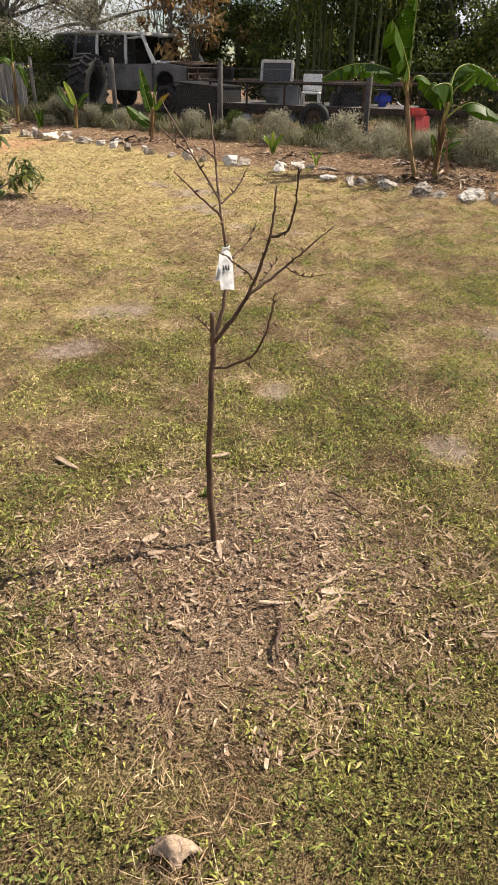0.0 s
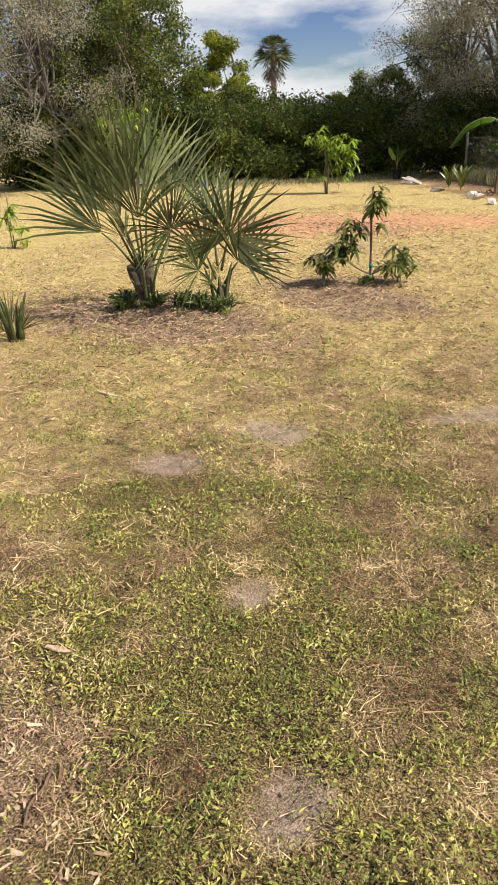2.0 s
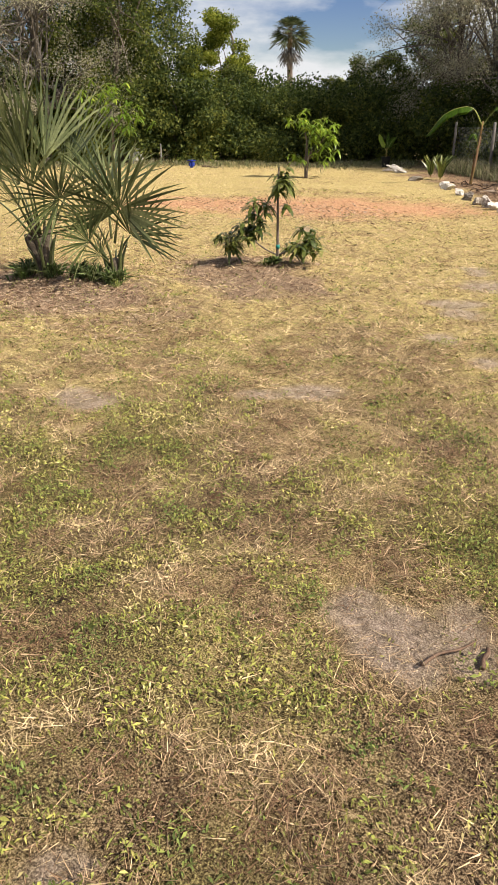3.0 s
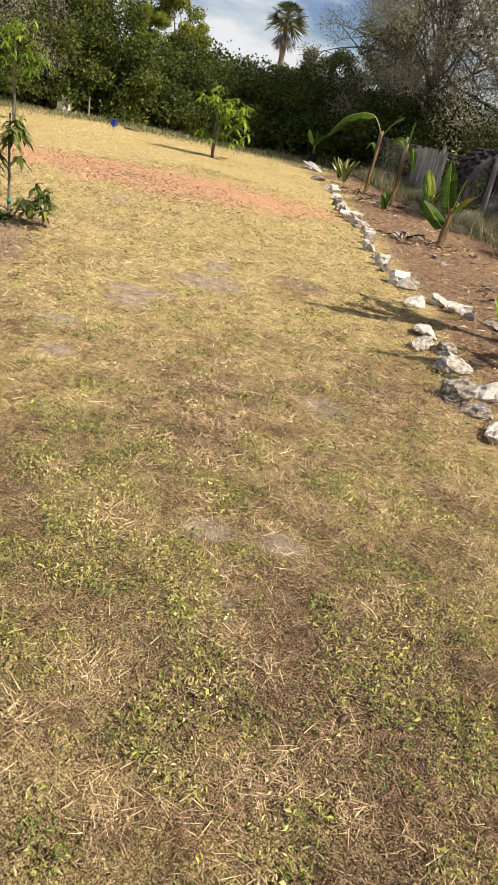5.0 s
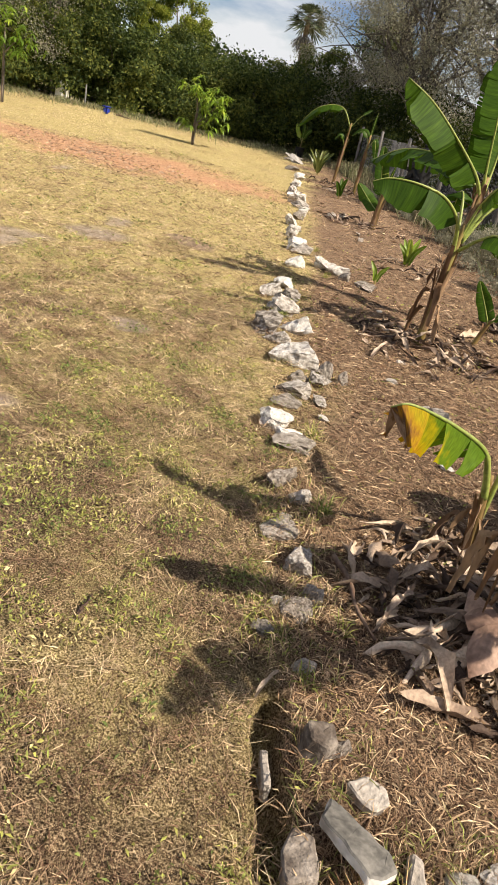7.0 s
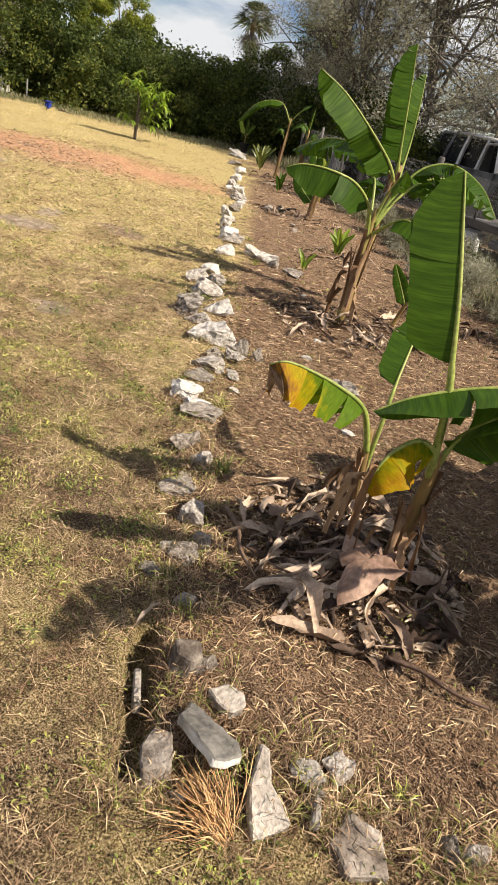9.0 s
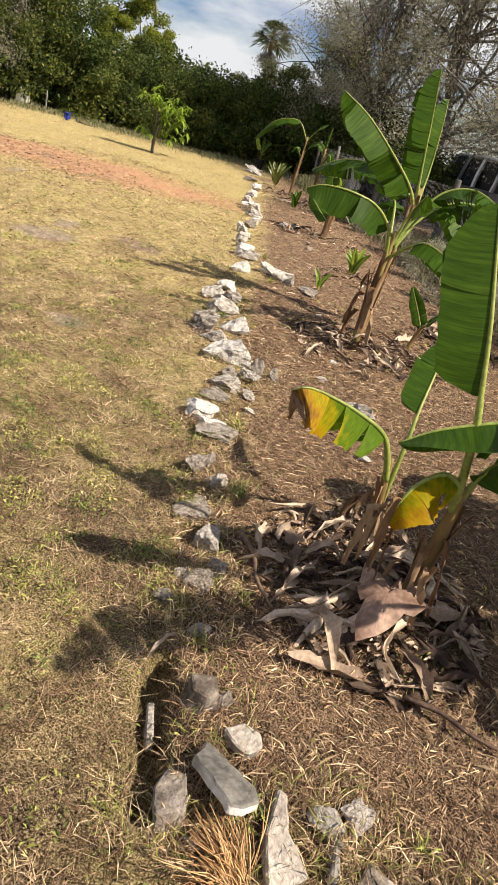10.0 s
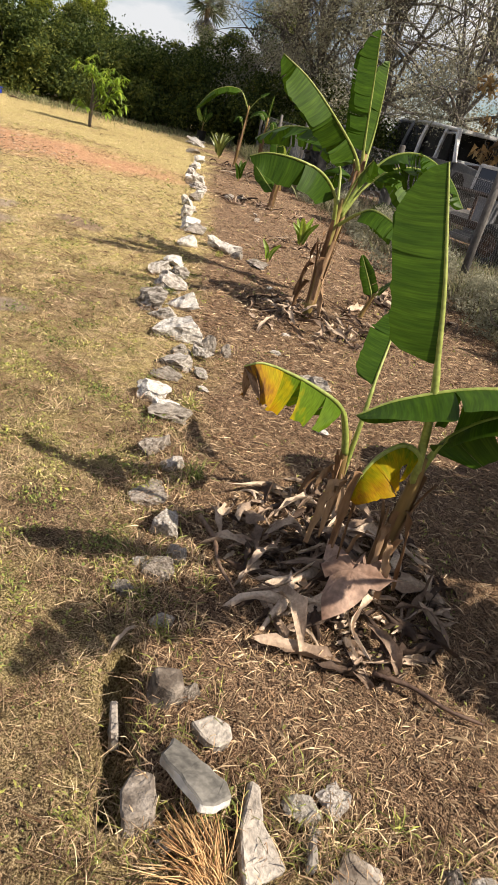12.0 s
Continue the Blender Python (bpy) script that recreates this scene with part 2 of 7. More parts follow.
def thing(name, x, y, z, label, category, group="", turn=0.0, kind=""):
    ob = new(name)
    ob.empty_display_size = 0.1
    ob.matrix_basis = pose(x, y, z, 0, 0, turn)
    return tagged(ob, label, category, group, kind)


def tube(bm, pts, radii, sides=6, cap=True):
    """A round limb along points, tapering by the radii."""
    pts = [Vector(p) for p in pts]
    rings, ref = [], Vector((0.31, 0.95, 0.05))
    for k, p in enumerate(pts):
        d = (pts[min(k + 1, len(pts) - 1)] - pts[max(k - 1, 0)]).normalized()
        if abs(d.dot(ref)) > 0.95:
            ref = Vector((0.9, -0.2, 0.4))
        u = d.cross(ref).normalized()
        v = d.cross(u)
        r = radii[k]
        rings.append([bm.verts.new(p + (u * math.cos(a) + v * math.sin(a)) * r)
                      for a in (2 * math.pi * s / sides for s in range(sides))])
    for a, b in zip(rings, rings[1:]):
        for s in range(sides):
            bm.faces.new((a[s], a[(s + 1) % sides], b[(s + 1) % sides], b[s]))
    if cap:
        bm.faces.new(rings[0][::-1])
        bm.faces.new(rings[-1])


def spline(pts, n):
    """n points on a smooth curve through pts."""
    p = [Vector(q) for q in pts]
    p = [p[0] * 2 - p[1]] + p + [p[-1] * 2 - p[-2]]
    out = []
    for k in range(n):
        s = k / (n - 1) * (len(p) - 3)
        i = min(int(s), len(p) - 4)
        t = s - i
        a, b, c, d = p[i:i + 4]
        out.append(0.5 * (2 * b + (c - a) * t + (2 * a - 5 * b + 4 * c - d) * t * t + (3 * b - a - 3 * c + d) * t ** 3))
    return out


def box(bm, size, at=(0, 0, 0), turn=None, bevel=0.0):
    m = Matrix.Translation(at) @ (turn or Matrix()) @ Matrix.Diagonal((*size, 1))
    vs = bmesh.ops.create_cube(bm, size=1.0, matrix=m)["verts"]
    if bevel:
        es = list({e for v in vs for e in v.link_edges})
        bmesh.ops.bevel(bm, geom=es, offset=bevel, segments=2, affect="EDGES")


def quads(name, verts, per, mat, parent=None, label="", smooth=False, attrs=None):
    """One mesh of many separate strips: verts is (count, per, 3); per is 3 (a triangle), 4, 6 or 8 (one to three quads up the strip)."""
    n = len(verts)
    me = bpy.data.meshes.new(name)
    me.vertices.add(n * per)
    me.vertices.foreach_set("co", np.ascontiguousarray(verts, dtype=np.float32).ravel())
    strip = np.arange(3) if per == 3 else np.concatenate([[2 * k, 2 * k + 1, 2 * k + 3, 2 * k + 2] for k in range(per // 2 - 1)])
    side = 3 if per == 3 else 4
    loops = (np.arange(n)[:, None] * per + strip[None]).ravel().astype(np.int32)
    me.loops.add(len(loops))
    me.loops.foreach_set("vertex_index", loops)
    me.polygons.add(len(loops) // side)
    me.polygons.foreach_set("loop_start", np.arange(0, len(loops), side, dtype=np.int32))
    me.update(calc_edges=True)
    for key, val in (attrs or {}).items():
        at = me.attributes.new(key, "FLOAT", "POINT")
        at.data.foreach_set("value", np.repeat(val, per).astype(np.float32))
    return shown(name, me, mat, parent, label, smooth)


# ---- plan of the ground ----
LINE = [(8.6, 8.6), (5.85, 6.60), (5.25, 6.10), (5.02, 6.18), (4.50, 6.62), (4.0, 7.10), (3.4, 7.60), (2.95, 8.15), (2.25, 8.55),
        (1.45, 9.32), (0.5, 10.4), (-0.9, 11.65), (-2.3, 13.1), (-4.0, 14.5), (-6.8, 17.2), (-11.6, 21.4), (-13.5, 24.5)]
FENCE = [(12.6, 4.9), (10.0, 7.1), (7.45, 9.25), (4.80, 11.45), (2.09, 13.67), (-0.70, 15.95), (-3.30, 17.80), (-5.75, 19.60), (-8.2, 21.4), (-10.6, 23.2)]
GREEN_AT = np.array([(2.16, 6.29), (2.86, 6.81), (3.5, 6.95), (0.7, 2.7), (0.5, 2.45), (0.95, 2.1), (-0.03, 2.72), (-0.32, 1.95), (0.2, 4.2), (1.2, 3.3), (2.2, 4.4), (0.8, 0.9), (-0.5, 1.2), (1.6, 1.8), (2.9, 3.6), (-0.6, 3.4), (2.0, 5.0)])


def value_noise(x, y, scale, seed):
    g = np.random.default_rng(seed).random((64, 64))
    x, y = np.asarray(x) / scale + 1000, np.asarray(y) / scale + 1000
    i, j = np.floor(x).astype(int), np.floor(y).astype(int)
    u, v = x - i, y - j
    u, v = u * u * (3 - 2 * u), v * v * (3 - 2 * v)
    i, j, i1, j1 = i % 64, j % 64, (i + 1) % 64, (j + 1) % 64
    return (g[i, j] * (1 - u) + g[i1, j] * u) * (1 - v) + (g[i, j1] * (1 - u) + g[i1, j1] * u) * v


def fbm(x, y, scale, seed):
    return sum(value_noise(x, y, scale / 2 ** k, seed + k) * 0.5 ** k for k in range(4)) / 1.875


def beyond_line(x, y):
    """Metres past the row of stones, into the planting bed (negative: on the lawn)."""
    best, sign = np.full(np.shape(x), 1e9), np.ones(np.shape(x))
    for (ax, ay), (bx, by) in zip(LINE, LINE[1:]):
        dx, dy = bx - ax, by - ay
        t = np.clip(((x - ax) * dx + (y - ay) * dy) / (dx * dx + dy * dy), 0, 1)
        d = np.hypot(x - ax - t * dx, y - ay - t * dy)
        side = (x - ax) * dy - (y - ay) * dx
        near = d < best
        best, sign = np.where(near, d, best), np.where(near, np.sign(side), sign)
    return best * sign


WALK = [(0.3, 0.9), (1.3, 2.6), (2.6, 4.2), (4.2, 5.6), (5.3, 6.3)]


def from_walk(x, y):
    best = np.full(np.shape(x), 1e9)
    for (ax, ay), (bx, by) in zip(WALK, WALK[1:]):
        dx, dy = bx - ax, by - ay
        t = np.clip(((x - ax) * dx + (y - ay) * dy) / (dx * dx + dy * dy), 0, 1)
        best = np.minimum(best, np.hypot(x - ax - t * dx, y - ay - t * dy))
    return best


def blob(x, y, cx, cy, rx, ry, turn=0.0, seed=3):
    c, s = math.cos(radians(turn)), math.sin(radians(turn))
    u, v = ((x - cx) * c + (y - cy) * s) / rx, (-(x - cx) * s + (y - cy) * c) / ry
    r = np.hypot(u, v)
    out, near = np.zeros(np.shape(r)), r < 1.95
    out[near] = np.clip((1.35 - r[near] - 1.1 * (fbm(x[near], y[near], 0.30, seed) - 0.5)) / 0.75, 0, 1)
    return out


BARE = [(0.37, 3.08, 0.10, 0.12, 1), (1.10, 2.51, 0.10, 0.13, 1), (-0.86, 3.51, 0.13, 0.14, 1), (-0.66, 4.21, 0.23, 0.14, 1), (1.68, 3.94, 0.11, 0.14, 1),
        (-0.80, 3.52, 0.22, 0.16, 41), (-0.61, 4.20, 0.24, 0.16, 41), (1.09, 2.56, 0.11, 0.12, 41), (0.03, 5.01, 0.16, 0.10, 41), (0.20, 5.24, 0.19, 0.14, 44),
        (1.88, 3.93, 0.18, 0.19, 49), (2.02, 4.11, 0.12, 0.22, 49), (-0.27, 7.65, 0.21, 0.26, 49), (0.08, 6.79, 0.16, 0.16, 49)]
BARE += [(1.82, 2.79, 0.08, 0.05, 49), (0.18, 5.25, 0.24, 0.11, 49), (1.80, 7.65, 0.14, 0.10, 46), (-0.55, 8.67, 0.33, 0.28, 46), (-0.31, 7.53, 0.17, 0.18, 46),
        (-1.08, 9.18, 0.18, 0.28, 46), (2.57, 6.20, 0.16, 0.09, 46), (2.78, 6.39, 0.10, 0.10, 46), (2.92, 5.98, 0.06, 0.04, 46), (-4.66, 10.21, 0.18, 0.38, 46),
        (0.62, 6.54, 0.11, 0.13, 46), (-0.48, 7.79, 0.31, 0.17, 43), (1.94, 7.62, 0.14, 0.13, 38)]
MULCH = [(0.22, 1.70, 0.62, 0.50, 10), (-3.6, 5.35, 1.7, 0.75, 8), (-2.6, 7.25, 1.15, 0.70, -20), (-0.3, 9.6, 0.3, 0.2, 0)]
RED = [(-6.9, 12.1, 3.2, 1.6, 36), (-5.0, 13.2, 1.4, 0.8, 40), (-8.9, 10.9, 1.4, 0.5, 30)]


def plan(x, y):
    """How bare, mulched, red, green and bedded the ground is at x, y."""
    x, y = np.asarray(x, float), np.asarray(y, float)
    bare = np.zeros_like(x)
    for k, b in enumerate(BARE):
        bare = np.maximum(bare, blob(x, y, *b, seed=11 + k % 7))
    
    bare = 0.9 * bare
    mulch = np.max([blob(x, y, *b, seed=20) for b in MULCH], axis=0)
    red = np.max([blob(x, y, *b, seed=24) for b in RED], axis=0)
    d = beyond_line(x, y) + 0.25 * (fbm(x, y, 0.5, 30) - 0.5)
    bed = np.clip((d + 0.02) / np.where(y < 7.4, 0.15, 0.45), 0, 1) * np.clip((60 - d) / 5, 0, 1)
    near = sum(np.exp(-((x - gx) ** 2 + (y - gy) ** 2) / 0.28) for gx, gy in GREEN_AT)
    green = np.clip(0.85 * fbm(x, y, 1.3, 51) + 0.70 * fbm(x, y, 0.3, 57) - 0.48 + 0.30 * np.clip(near, 0, 1), 0, 1) * 1.5
    green *= np.exp(-np.clip(from_walk(x, y) - 2.0, 0, 99) / 2.2) * (1 - 0.45 * np.clip((y - 5.4) / 0.8, 0, 1)) * (1 - 0.7 * np.exp(-((x - 4.6) ** 2 + (y - 6.0) ** 2) / 1.3))
    green = np.clip(green, 0, 1) * (1 - 0.9 * mulch) * (1 - 0.85 * bed) * (1 - red) * (1 - bare)
    return bare, mulch, red, bed, green


TRENCH = [(4.80, 6.385), (4.90, 6.30), (5.0, 6.225), (5.10, 6.15), (5.17, 6.095)]


def trench(x, y):
    """The narrow gap between the lawn's cut edge and the stones: 1 in its middle."""
    x, y = np.asarray(x, float), np.asarray(y, float)
    best = np.full(np.shape(x), 1e9)
    for (ax, ay), (bx, by) in zip(TRENCH, TRENCH[1:]):
        dx, dy = bx - ax, by - ay
        t = np.clip(((x - ax) * dx + (y - ay) * dy) / (dx * dx + dy * dy), 0, 1)
        best = np.minimum(best, np.hypot(x - ax - t * dx, y - ay - t * dy))
    return np.clip((0.048 - best - 0.012 * (value_noise(x, y, 0.05, 71) - 0.5)) / 0.018, 0, 1)


def height(x, y):
    bare, mulch, red, bed, green = plan(x, y)
    z = 0.05 * (fbm(x, y, 2.5, 61) - 0.5) + 0.018 * (fbm(x, y, 0.3, 66) - 0.5) + 0.018 * (value_noise(x, y, 0.12, 69) - 0.5) - 0.012 * bare + 0.012 * mulch
    z += 0.05 * np.max([blob(x, y, -2.55, 7.6, 0.8, 0.6, 0, 20), blob(x, y, -3.4, 5.9, 1.0, 0.6, 0, 20)], axis=0)
    near = np.exp(-((x - 5.05) ** 2 + (y - 6.35) ** 2) / 0.16)
    z += 0.035 * near * np.clip(beyond_line(x, y) / 0.05 - 0.5, 0, 1) - 0.10 * trench(x, y)
    return z + 0.4 * (fbm(x, y, 30, 70) - 0.5) * np.clip((np.hypot(x, y) - 40) / 40, 0, 1)


def ground_z(x, y):
    return float(height(np.array([x]), np.array([y]))[0])


def ground_material():
    m = bpy.data.materials.new("dry_lawn")
    m.use_nodes = True
    n, l = m.node_tree.nodes, m.node_tree.links
    p = n["Principled BSDF"]
    p.inputs["Roughness"].default_value, p.inputs["Specular IOR Level"].default_value = 0.95, 0.1
    co = n.new("ShaderNodeTexCoord")

    def noise_at(scale, detail=6.0, rough=0.6, stretch=None):
        t = n.new("ShaderNodeTexNoise")
        t.inputs["Scale"].default_value, t.inputs["Detail"].default_value, t.inputs["Roughness"].default_value = scale, detail, rough
        l.new(co.outputs["Object"], t.inputs["Vector"])
        return t.outputs["Fac"]

    def ramp(fac, *stops):
        r = n.new("ShaderNodeValToRGB")
        e = r.color_ramp.elements
        while len(e) < len(stops):
            e.new(0.5)
        for k, (pos, c) in enumerate(stops):
            e[k].position, e[k].color = pos, (*c, 1)
        l.new(fac, r.inputs["Fac"])
        return r.outputs["Color"]

    def blend(a, b, key, wobble, lo=0.25, hi=0.85):
        at = n.new("ShaderNodeAttribute")
        at.attribute_name = key
        ad = n.new("ShaderNodeMath")
        ad.operation = "MULTIPLY_ADD"
        l.new(wobble, ad.inputs[0])
        ad.inputs[1].default_value = 0.7
        l.new(at.outputs["Fac"], ad.inputs[2])
        mr = n.new("ShaderNodeMapRange")
        mr.inputs["From Min"].default_value, mr.inputs["From Max"].default_value = lo + 0.35, hi + 0.35
        l.new(ad.outputs[0], mr.inputs["Value"])
        mx = n.new("ShaderNodeMix")
        mx.data_type = "RGBA"
        l.new(mr.outputs["Result"], mx.inputs["Factor"])
        l.new(a, mx.inputs["A"])
        l.new(b, mx.inputs["B"])
        return mx.outputs["Result"]

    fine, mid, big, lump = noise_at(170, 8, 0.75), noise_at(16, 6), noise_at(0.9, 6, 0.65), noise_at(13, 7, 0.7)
    # Near-black low stops: dark soil plus the shade between blades, put into the colour.
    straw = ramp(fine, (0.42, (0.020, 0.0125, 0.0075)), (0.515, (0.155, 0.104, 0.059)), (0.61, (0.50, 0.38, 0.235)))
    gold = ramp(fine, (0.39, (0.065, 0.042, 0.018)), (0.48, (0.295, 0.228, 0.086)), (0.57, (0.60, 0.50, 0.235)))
    lawn = n.new("ShaderNodeMix")
    lawn.data_type = "RGBA"
    wide = n.new("ShaderNodeMapRange")
    wide.inputs["From Min"].default_value, wide.inputs["From Max"].default_value = 0.45, 0.76
    worn = n.new("ShaderNodeAttribute")
    worn.attribute_name = "gold"
    more = n.new("ShaderNodeMath")
    more.operation = "MULTIPLY_ADD"
    l.new(worn.outputs["Fac"], more.inputs[0])
    more.inputs[1].default_value = 0.30
    l.new(big, more.inputs[2])
    l.new(more.outputs[0], wide.inputs["Value"])
    l.new(wide.outputs["Result"], lawn.inputs["Factor"])
    l.new(straw, lawn.inputs["A"])
    l.new(gold, lawn.inputs["B"])
    # Moss, chips and hay carry the same painted gap shade at their low ends.
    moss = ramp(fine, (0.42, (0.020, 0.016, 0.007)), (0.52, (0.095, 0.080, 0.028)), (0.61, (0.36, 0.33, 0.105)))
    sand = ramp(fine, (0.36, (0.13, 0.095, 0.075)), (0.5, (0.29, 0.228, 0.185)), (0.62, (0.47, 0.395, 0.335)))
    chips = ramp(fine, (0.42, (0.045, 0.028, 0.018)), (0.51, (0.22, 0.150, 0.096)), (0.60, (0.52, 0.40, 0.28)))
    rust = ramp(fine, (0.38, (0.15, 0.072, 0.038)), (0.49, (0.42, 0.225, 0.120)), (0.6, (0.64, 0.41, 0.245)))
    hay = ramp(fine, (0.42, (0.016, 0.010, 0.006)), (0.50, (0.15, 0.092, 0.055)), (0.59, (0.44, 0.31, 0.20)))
    c = blend(lawn.outputs["Result"], moss, "green", lump, 0.40, 1.1)
    c = blend(c, rust, "red", mid, 0.05, 0.85)
    c = blend(c, hay, "bed", mid)
    c = blend(c, chips, "mulch", mid)
    c = blend(c, sand, "bare", lump, 0.32, 1.1)
    # Lump noise also paints the shade: hollows darker, rises lighter.
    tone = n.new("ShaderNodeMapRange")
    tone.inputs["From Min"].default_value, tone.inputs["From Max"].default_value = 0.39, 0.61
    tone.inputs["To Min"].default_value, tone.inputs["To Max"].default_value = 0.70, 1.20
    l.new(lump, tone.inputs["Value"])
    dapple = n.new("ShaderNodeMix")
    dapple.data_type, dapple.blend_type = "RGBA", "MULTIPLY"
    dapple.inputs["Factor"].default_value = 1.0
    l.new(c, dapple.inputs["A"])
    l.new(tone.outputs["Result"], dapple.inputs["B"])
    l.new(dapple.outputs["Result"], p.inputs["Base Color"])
    relief = n.new("ShaderNodeMath")
    relief.operation = "MULTIPLY_ADD"
    l.new(lump, relief.inputs[0])
    relief.inputs[1].default_value = 1.6
    l.new(fine, relief.inputs[2])
    b = n.new("ShaderNodeBump")
    b.inputs["Strength"].default_value, b.inputs["Distance"].default_value = 0.9, 0.016
    l.new(relief.outputs[0], b.inputs["Height"])
    l.new(b.outputs["Normal"], p.inputs["Normal"])
    return m


def steps(lo, hi, fine, far):
    """Even steps from lo to hi, and ever longer ones out to far on both sides."""
    mid = np.arange(lo, hi, fine)
    out, d = [], fine
    x = 0.0
    while x < far:
        d *= 1.22
        x += d
        out.append(x)
    out = np.array(out)
    return np.concatenate([(lo - out)[::-1], mid, mid[-1] + out])


def build_ground():
    xs, ys = steps(-6, 8, 0.06, 900), steps(-1.0, 13, 0.06, 900)
    xs = np.sort(np.concatenate([xs[(xs < 4.7) | (xs > 5.3)], np.arange(4.7, 5.3, 0.02)]))
    ys = np.sort(np.concatenate([ys[(ys < 6.0) | (ys > 6.5)], np.arange(6.0, 6.5, 0.02)]))
    gx, gy = np.meshgrid(xs, ys, indexing="ij")
    x, y = gx.ravel(), gy.ravel()
    nx, ny = len(xs), len(ys)
    me = bpy.data.meshes.new("ground")
    me.vertices.add(nx * ny)
    me.vertices.foreach_set("co", np.stack([x, y, height(x, y)], 1).astype(np.float32).ravel())
    i, j = np.meshgrid(np.arange(nx - 1), np.arange(ny - 1), indexing="ij")
    a = (i * ny + j).ravel()
    loops = np.stack([a, a + ny, a + ny + 1, a + 1], 1).astype(np.int32).ravel()
    me.loops.add(len(loops))
    me.loops.foreach_set("vertex_index", loops)
    me.polygons.add(len(loops) // 4)
    me.polygons.foreach_set("loop_start", np.arange(0, len(loops), 4, dtype=np.int32))
    me.update(calc_edges=True)
    gold = np.clip((from_walk(x, y) - 1.0) / 5.0, 0, 1)
    for key, val in zip(("bare", "mulch", "red", "bed", "green", "gold"), (*plan(x, y), gold)):
        at = me.attributes.new(key, "FLOAT", "POINT")
        at.data.foreach_set("value", val.astype(np.float32))
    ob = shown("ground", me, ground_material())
    tagged(ob, "dry patchy lawn with sandy bare spots and mulch", "ground", kind="structure")


build_ground()


# ---- tree belt round the plot ----
def leaf_quads(centres, radii, count, size, rng, flat=0.75, long=1.8, droop=0.3):
    """Leaves scattered through ball-shaped clumps, thicker near the outside: an array of three-cornered leaves."""
    c, r = np.asarray(centres, float), np.asarray(radii, float)
    pick = rng.choice(len(c), count, p=r ** 2 / (r ** 2).sum())
    d = rng.normal(size=(count, 3))
    d /= np.linalg.norm(d, axis=1)[:, None]
    at = c[pick] + d * (r[pick] * rng.random(count) ** 0.5 * (1 + 0.4 * (rng.random(count) < 0.06)))[:, None] * [1, 1, flat]
    along = d * 0.7 + rng.normal(size=(count, 3)) * 0.8 - [0, 0, droop]
    along /= np.linalg.norm(along, axis=1)[:, None]
    side = np.cross(along, rng.normal(size=(count, 3)))
    side /= np.linalg.norm(side, axis=1)[:, None] + 1e-9
    s = (size * (0.6 + 0.8 * rng.random(count)))[:, None]
    a, b = along * s * long / 2, side * s / 2
    return np.stack([at - b - a * 0.7, at + b - a * 0.7 * rng.random((count, 1)), at + a], 1)


def limbs(bm, rng, base, top, r, tips, forks=3, bend=0.15):
    """A crooked trunk from base to top with limbs to each of the tips."""
    base, top = Vector(base), Vector(top)
    n = 7
    pts = [base.lerp(top, k / (n - 1)) + Vector((rng.normal(), rng.normal(), 0)) * bend * (0 < k < n - 1) for k in range(n)]
    pts = spline(pts, 12)
    tube(bm, pts, [r * (1 - 0.7 * k / 11) + (0.35 * r if k == 0 else 0) for k in range(12)], 8)
    for tip in tips:
        tip = Vector(tip)
        k = rng.integers(3, 11)
        a = pts[k]
        mid = a.lerp(tip, 0.5) + Vector((rng.normal(), rng.normal(), abs(rng.normal()))) * bend
        q = spline([a, mid, tip], 7)
        rr = r * (1 - 0.7 * k / 11) * 0.55
        tube(bm, q, [rr * (1 - 0.88 * i / 6) for i in range(7)], 5, cap=False)
        for _ in range(forks):
            b = q[rng.integers(2, 6)]
            e = b + Vector(rng.normal(size=3)) * 0.22 * (tip - a).length + Vector((0, 0, 0.15))
            tube(bm, [b, b.lerp(e, 0.5) + Vector((0, 0, 0.05)), e], [rr * 0.4, rr * 0.25, rr * 0.08], 4, cap=False)


def make_tree(name, seed, tall, wide, leaves, size, mat, label, low=0.15, clumps=16, flat=0.75, trunk=0.16, bark=None, long=1.8, droop=0.3, tight=0.30, twigs=6, forks=1):
    rng = np.random.default_rng(seed)
    tree = thing(name, 0, 0, 0, label, "tree", "tree belt")
    cs, rs = [], []
    for k in range(clumps):
        z = tall * (low + (0.93 - low) * (k + 0.5) / clumps)
        spread = wide * math.sin(math.pi * min(0.97, (0.22 + 0.75 * (z / tall)))) ** 0.7
        a = rng.random() * 6.283
        q = spread * (0.25 + 0.75 * rng.random())
        cs.append((q * math.cos(a), q * math.sin(a), z))
        rs.append(wide * tight * (0.75 + 0.6 * rng.random()))
    bm = bmesh.new()
    limbs(bm, rng, (0, 0, -0.1), (rng.normal() * 0.3, rng.normal() * 0.3, tall * 0.85), trunk, cs[::twigs], forks)
    part("trunk", bm, bark or M_BARK, tree)
    quads("crown", leaf_quads(cs, rs, leaves, size, rng, flat, long, droop), 3, mat, tree)
    return tree


def stand(tree, places):
    """The tree itself at the first place, copies at the others: x, y, turn, size."""
    for k, (x, y, turn, s) in enumerate(places):
        m = pose(x, y, -0.05, 0, 0, turn) @ Matrix.Diagonal((s, s, s * (0.94 + 0.12 * ((k * 7) % 5) / 4), 1))
        if k == 0:
            tree.matrix_basis = m
        else:
            copy_thing(tree, m)


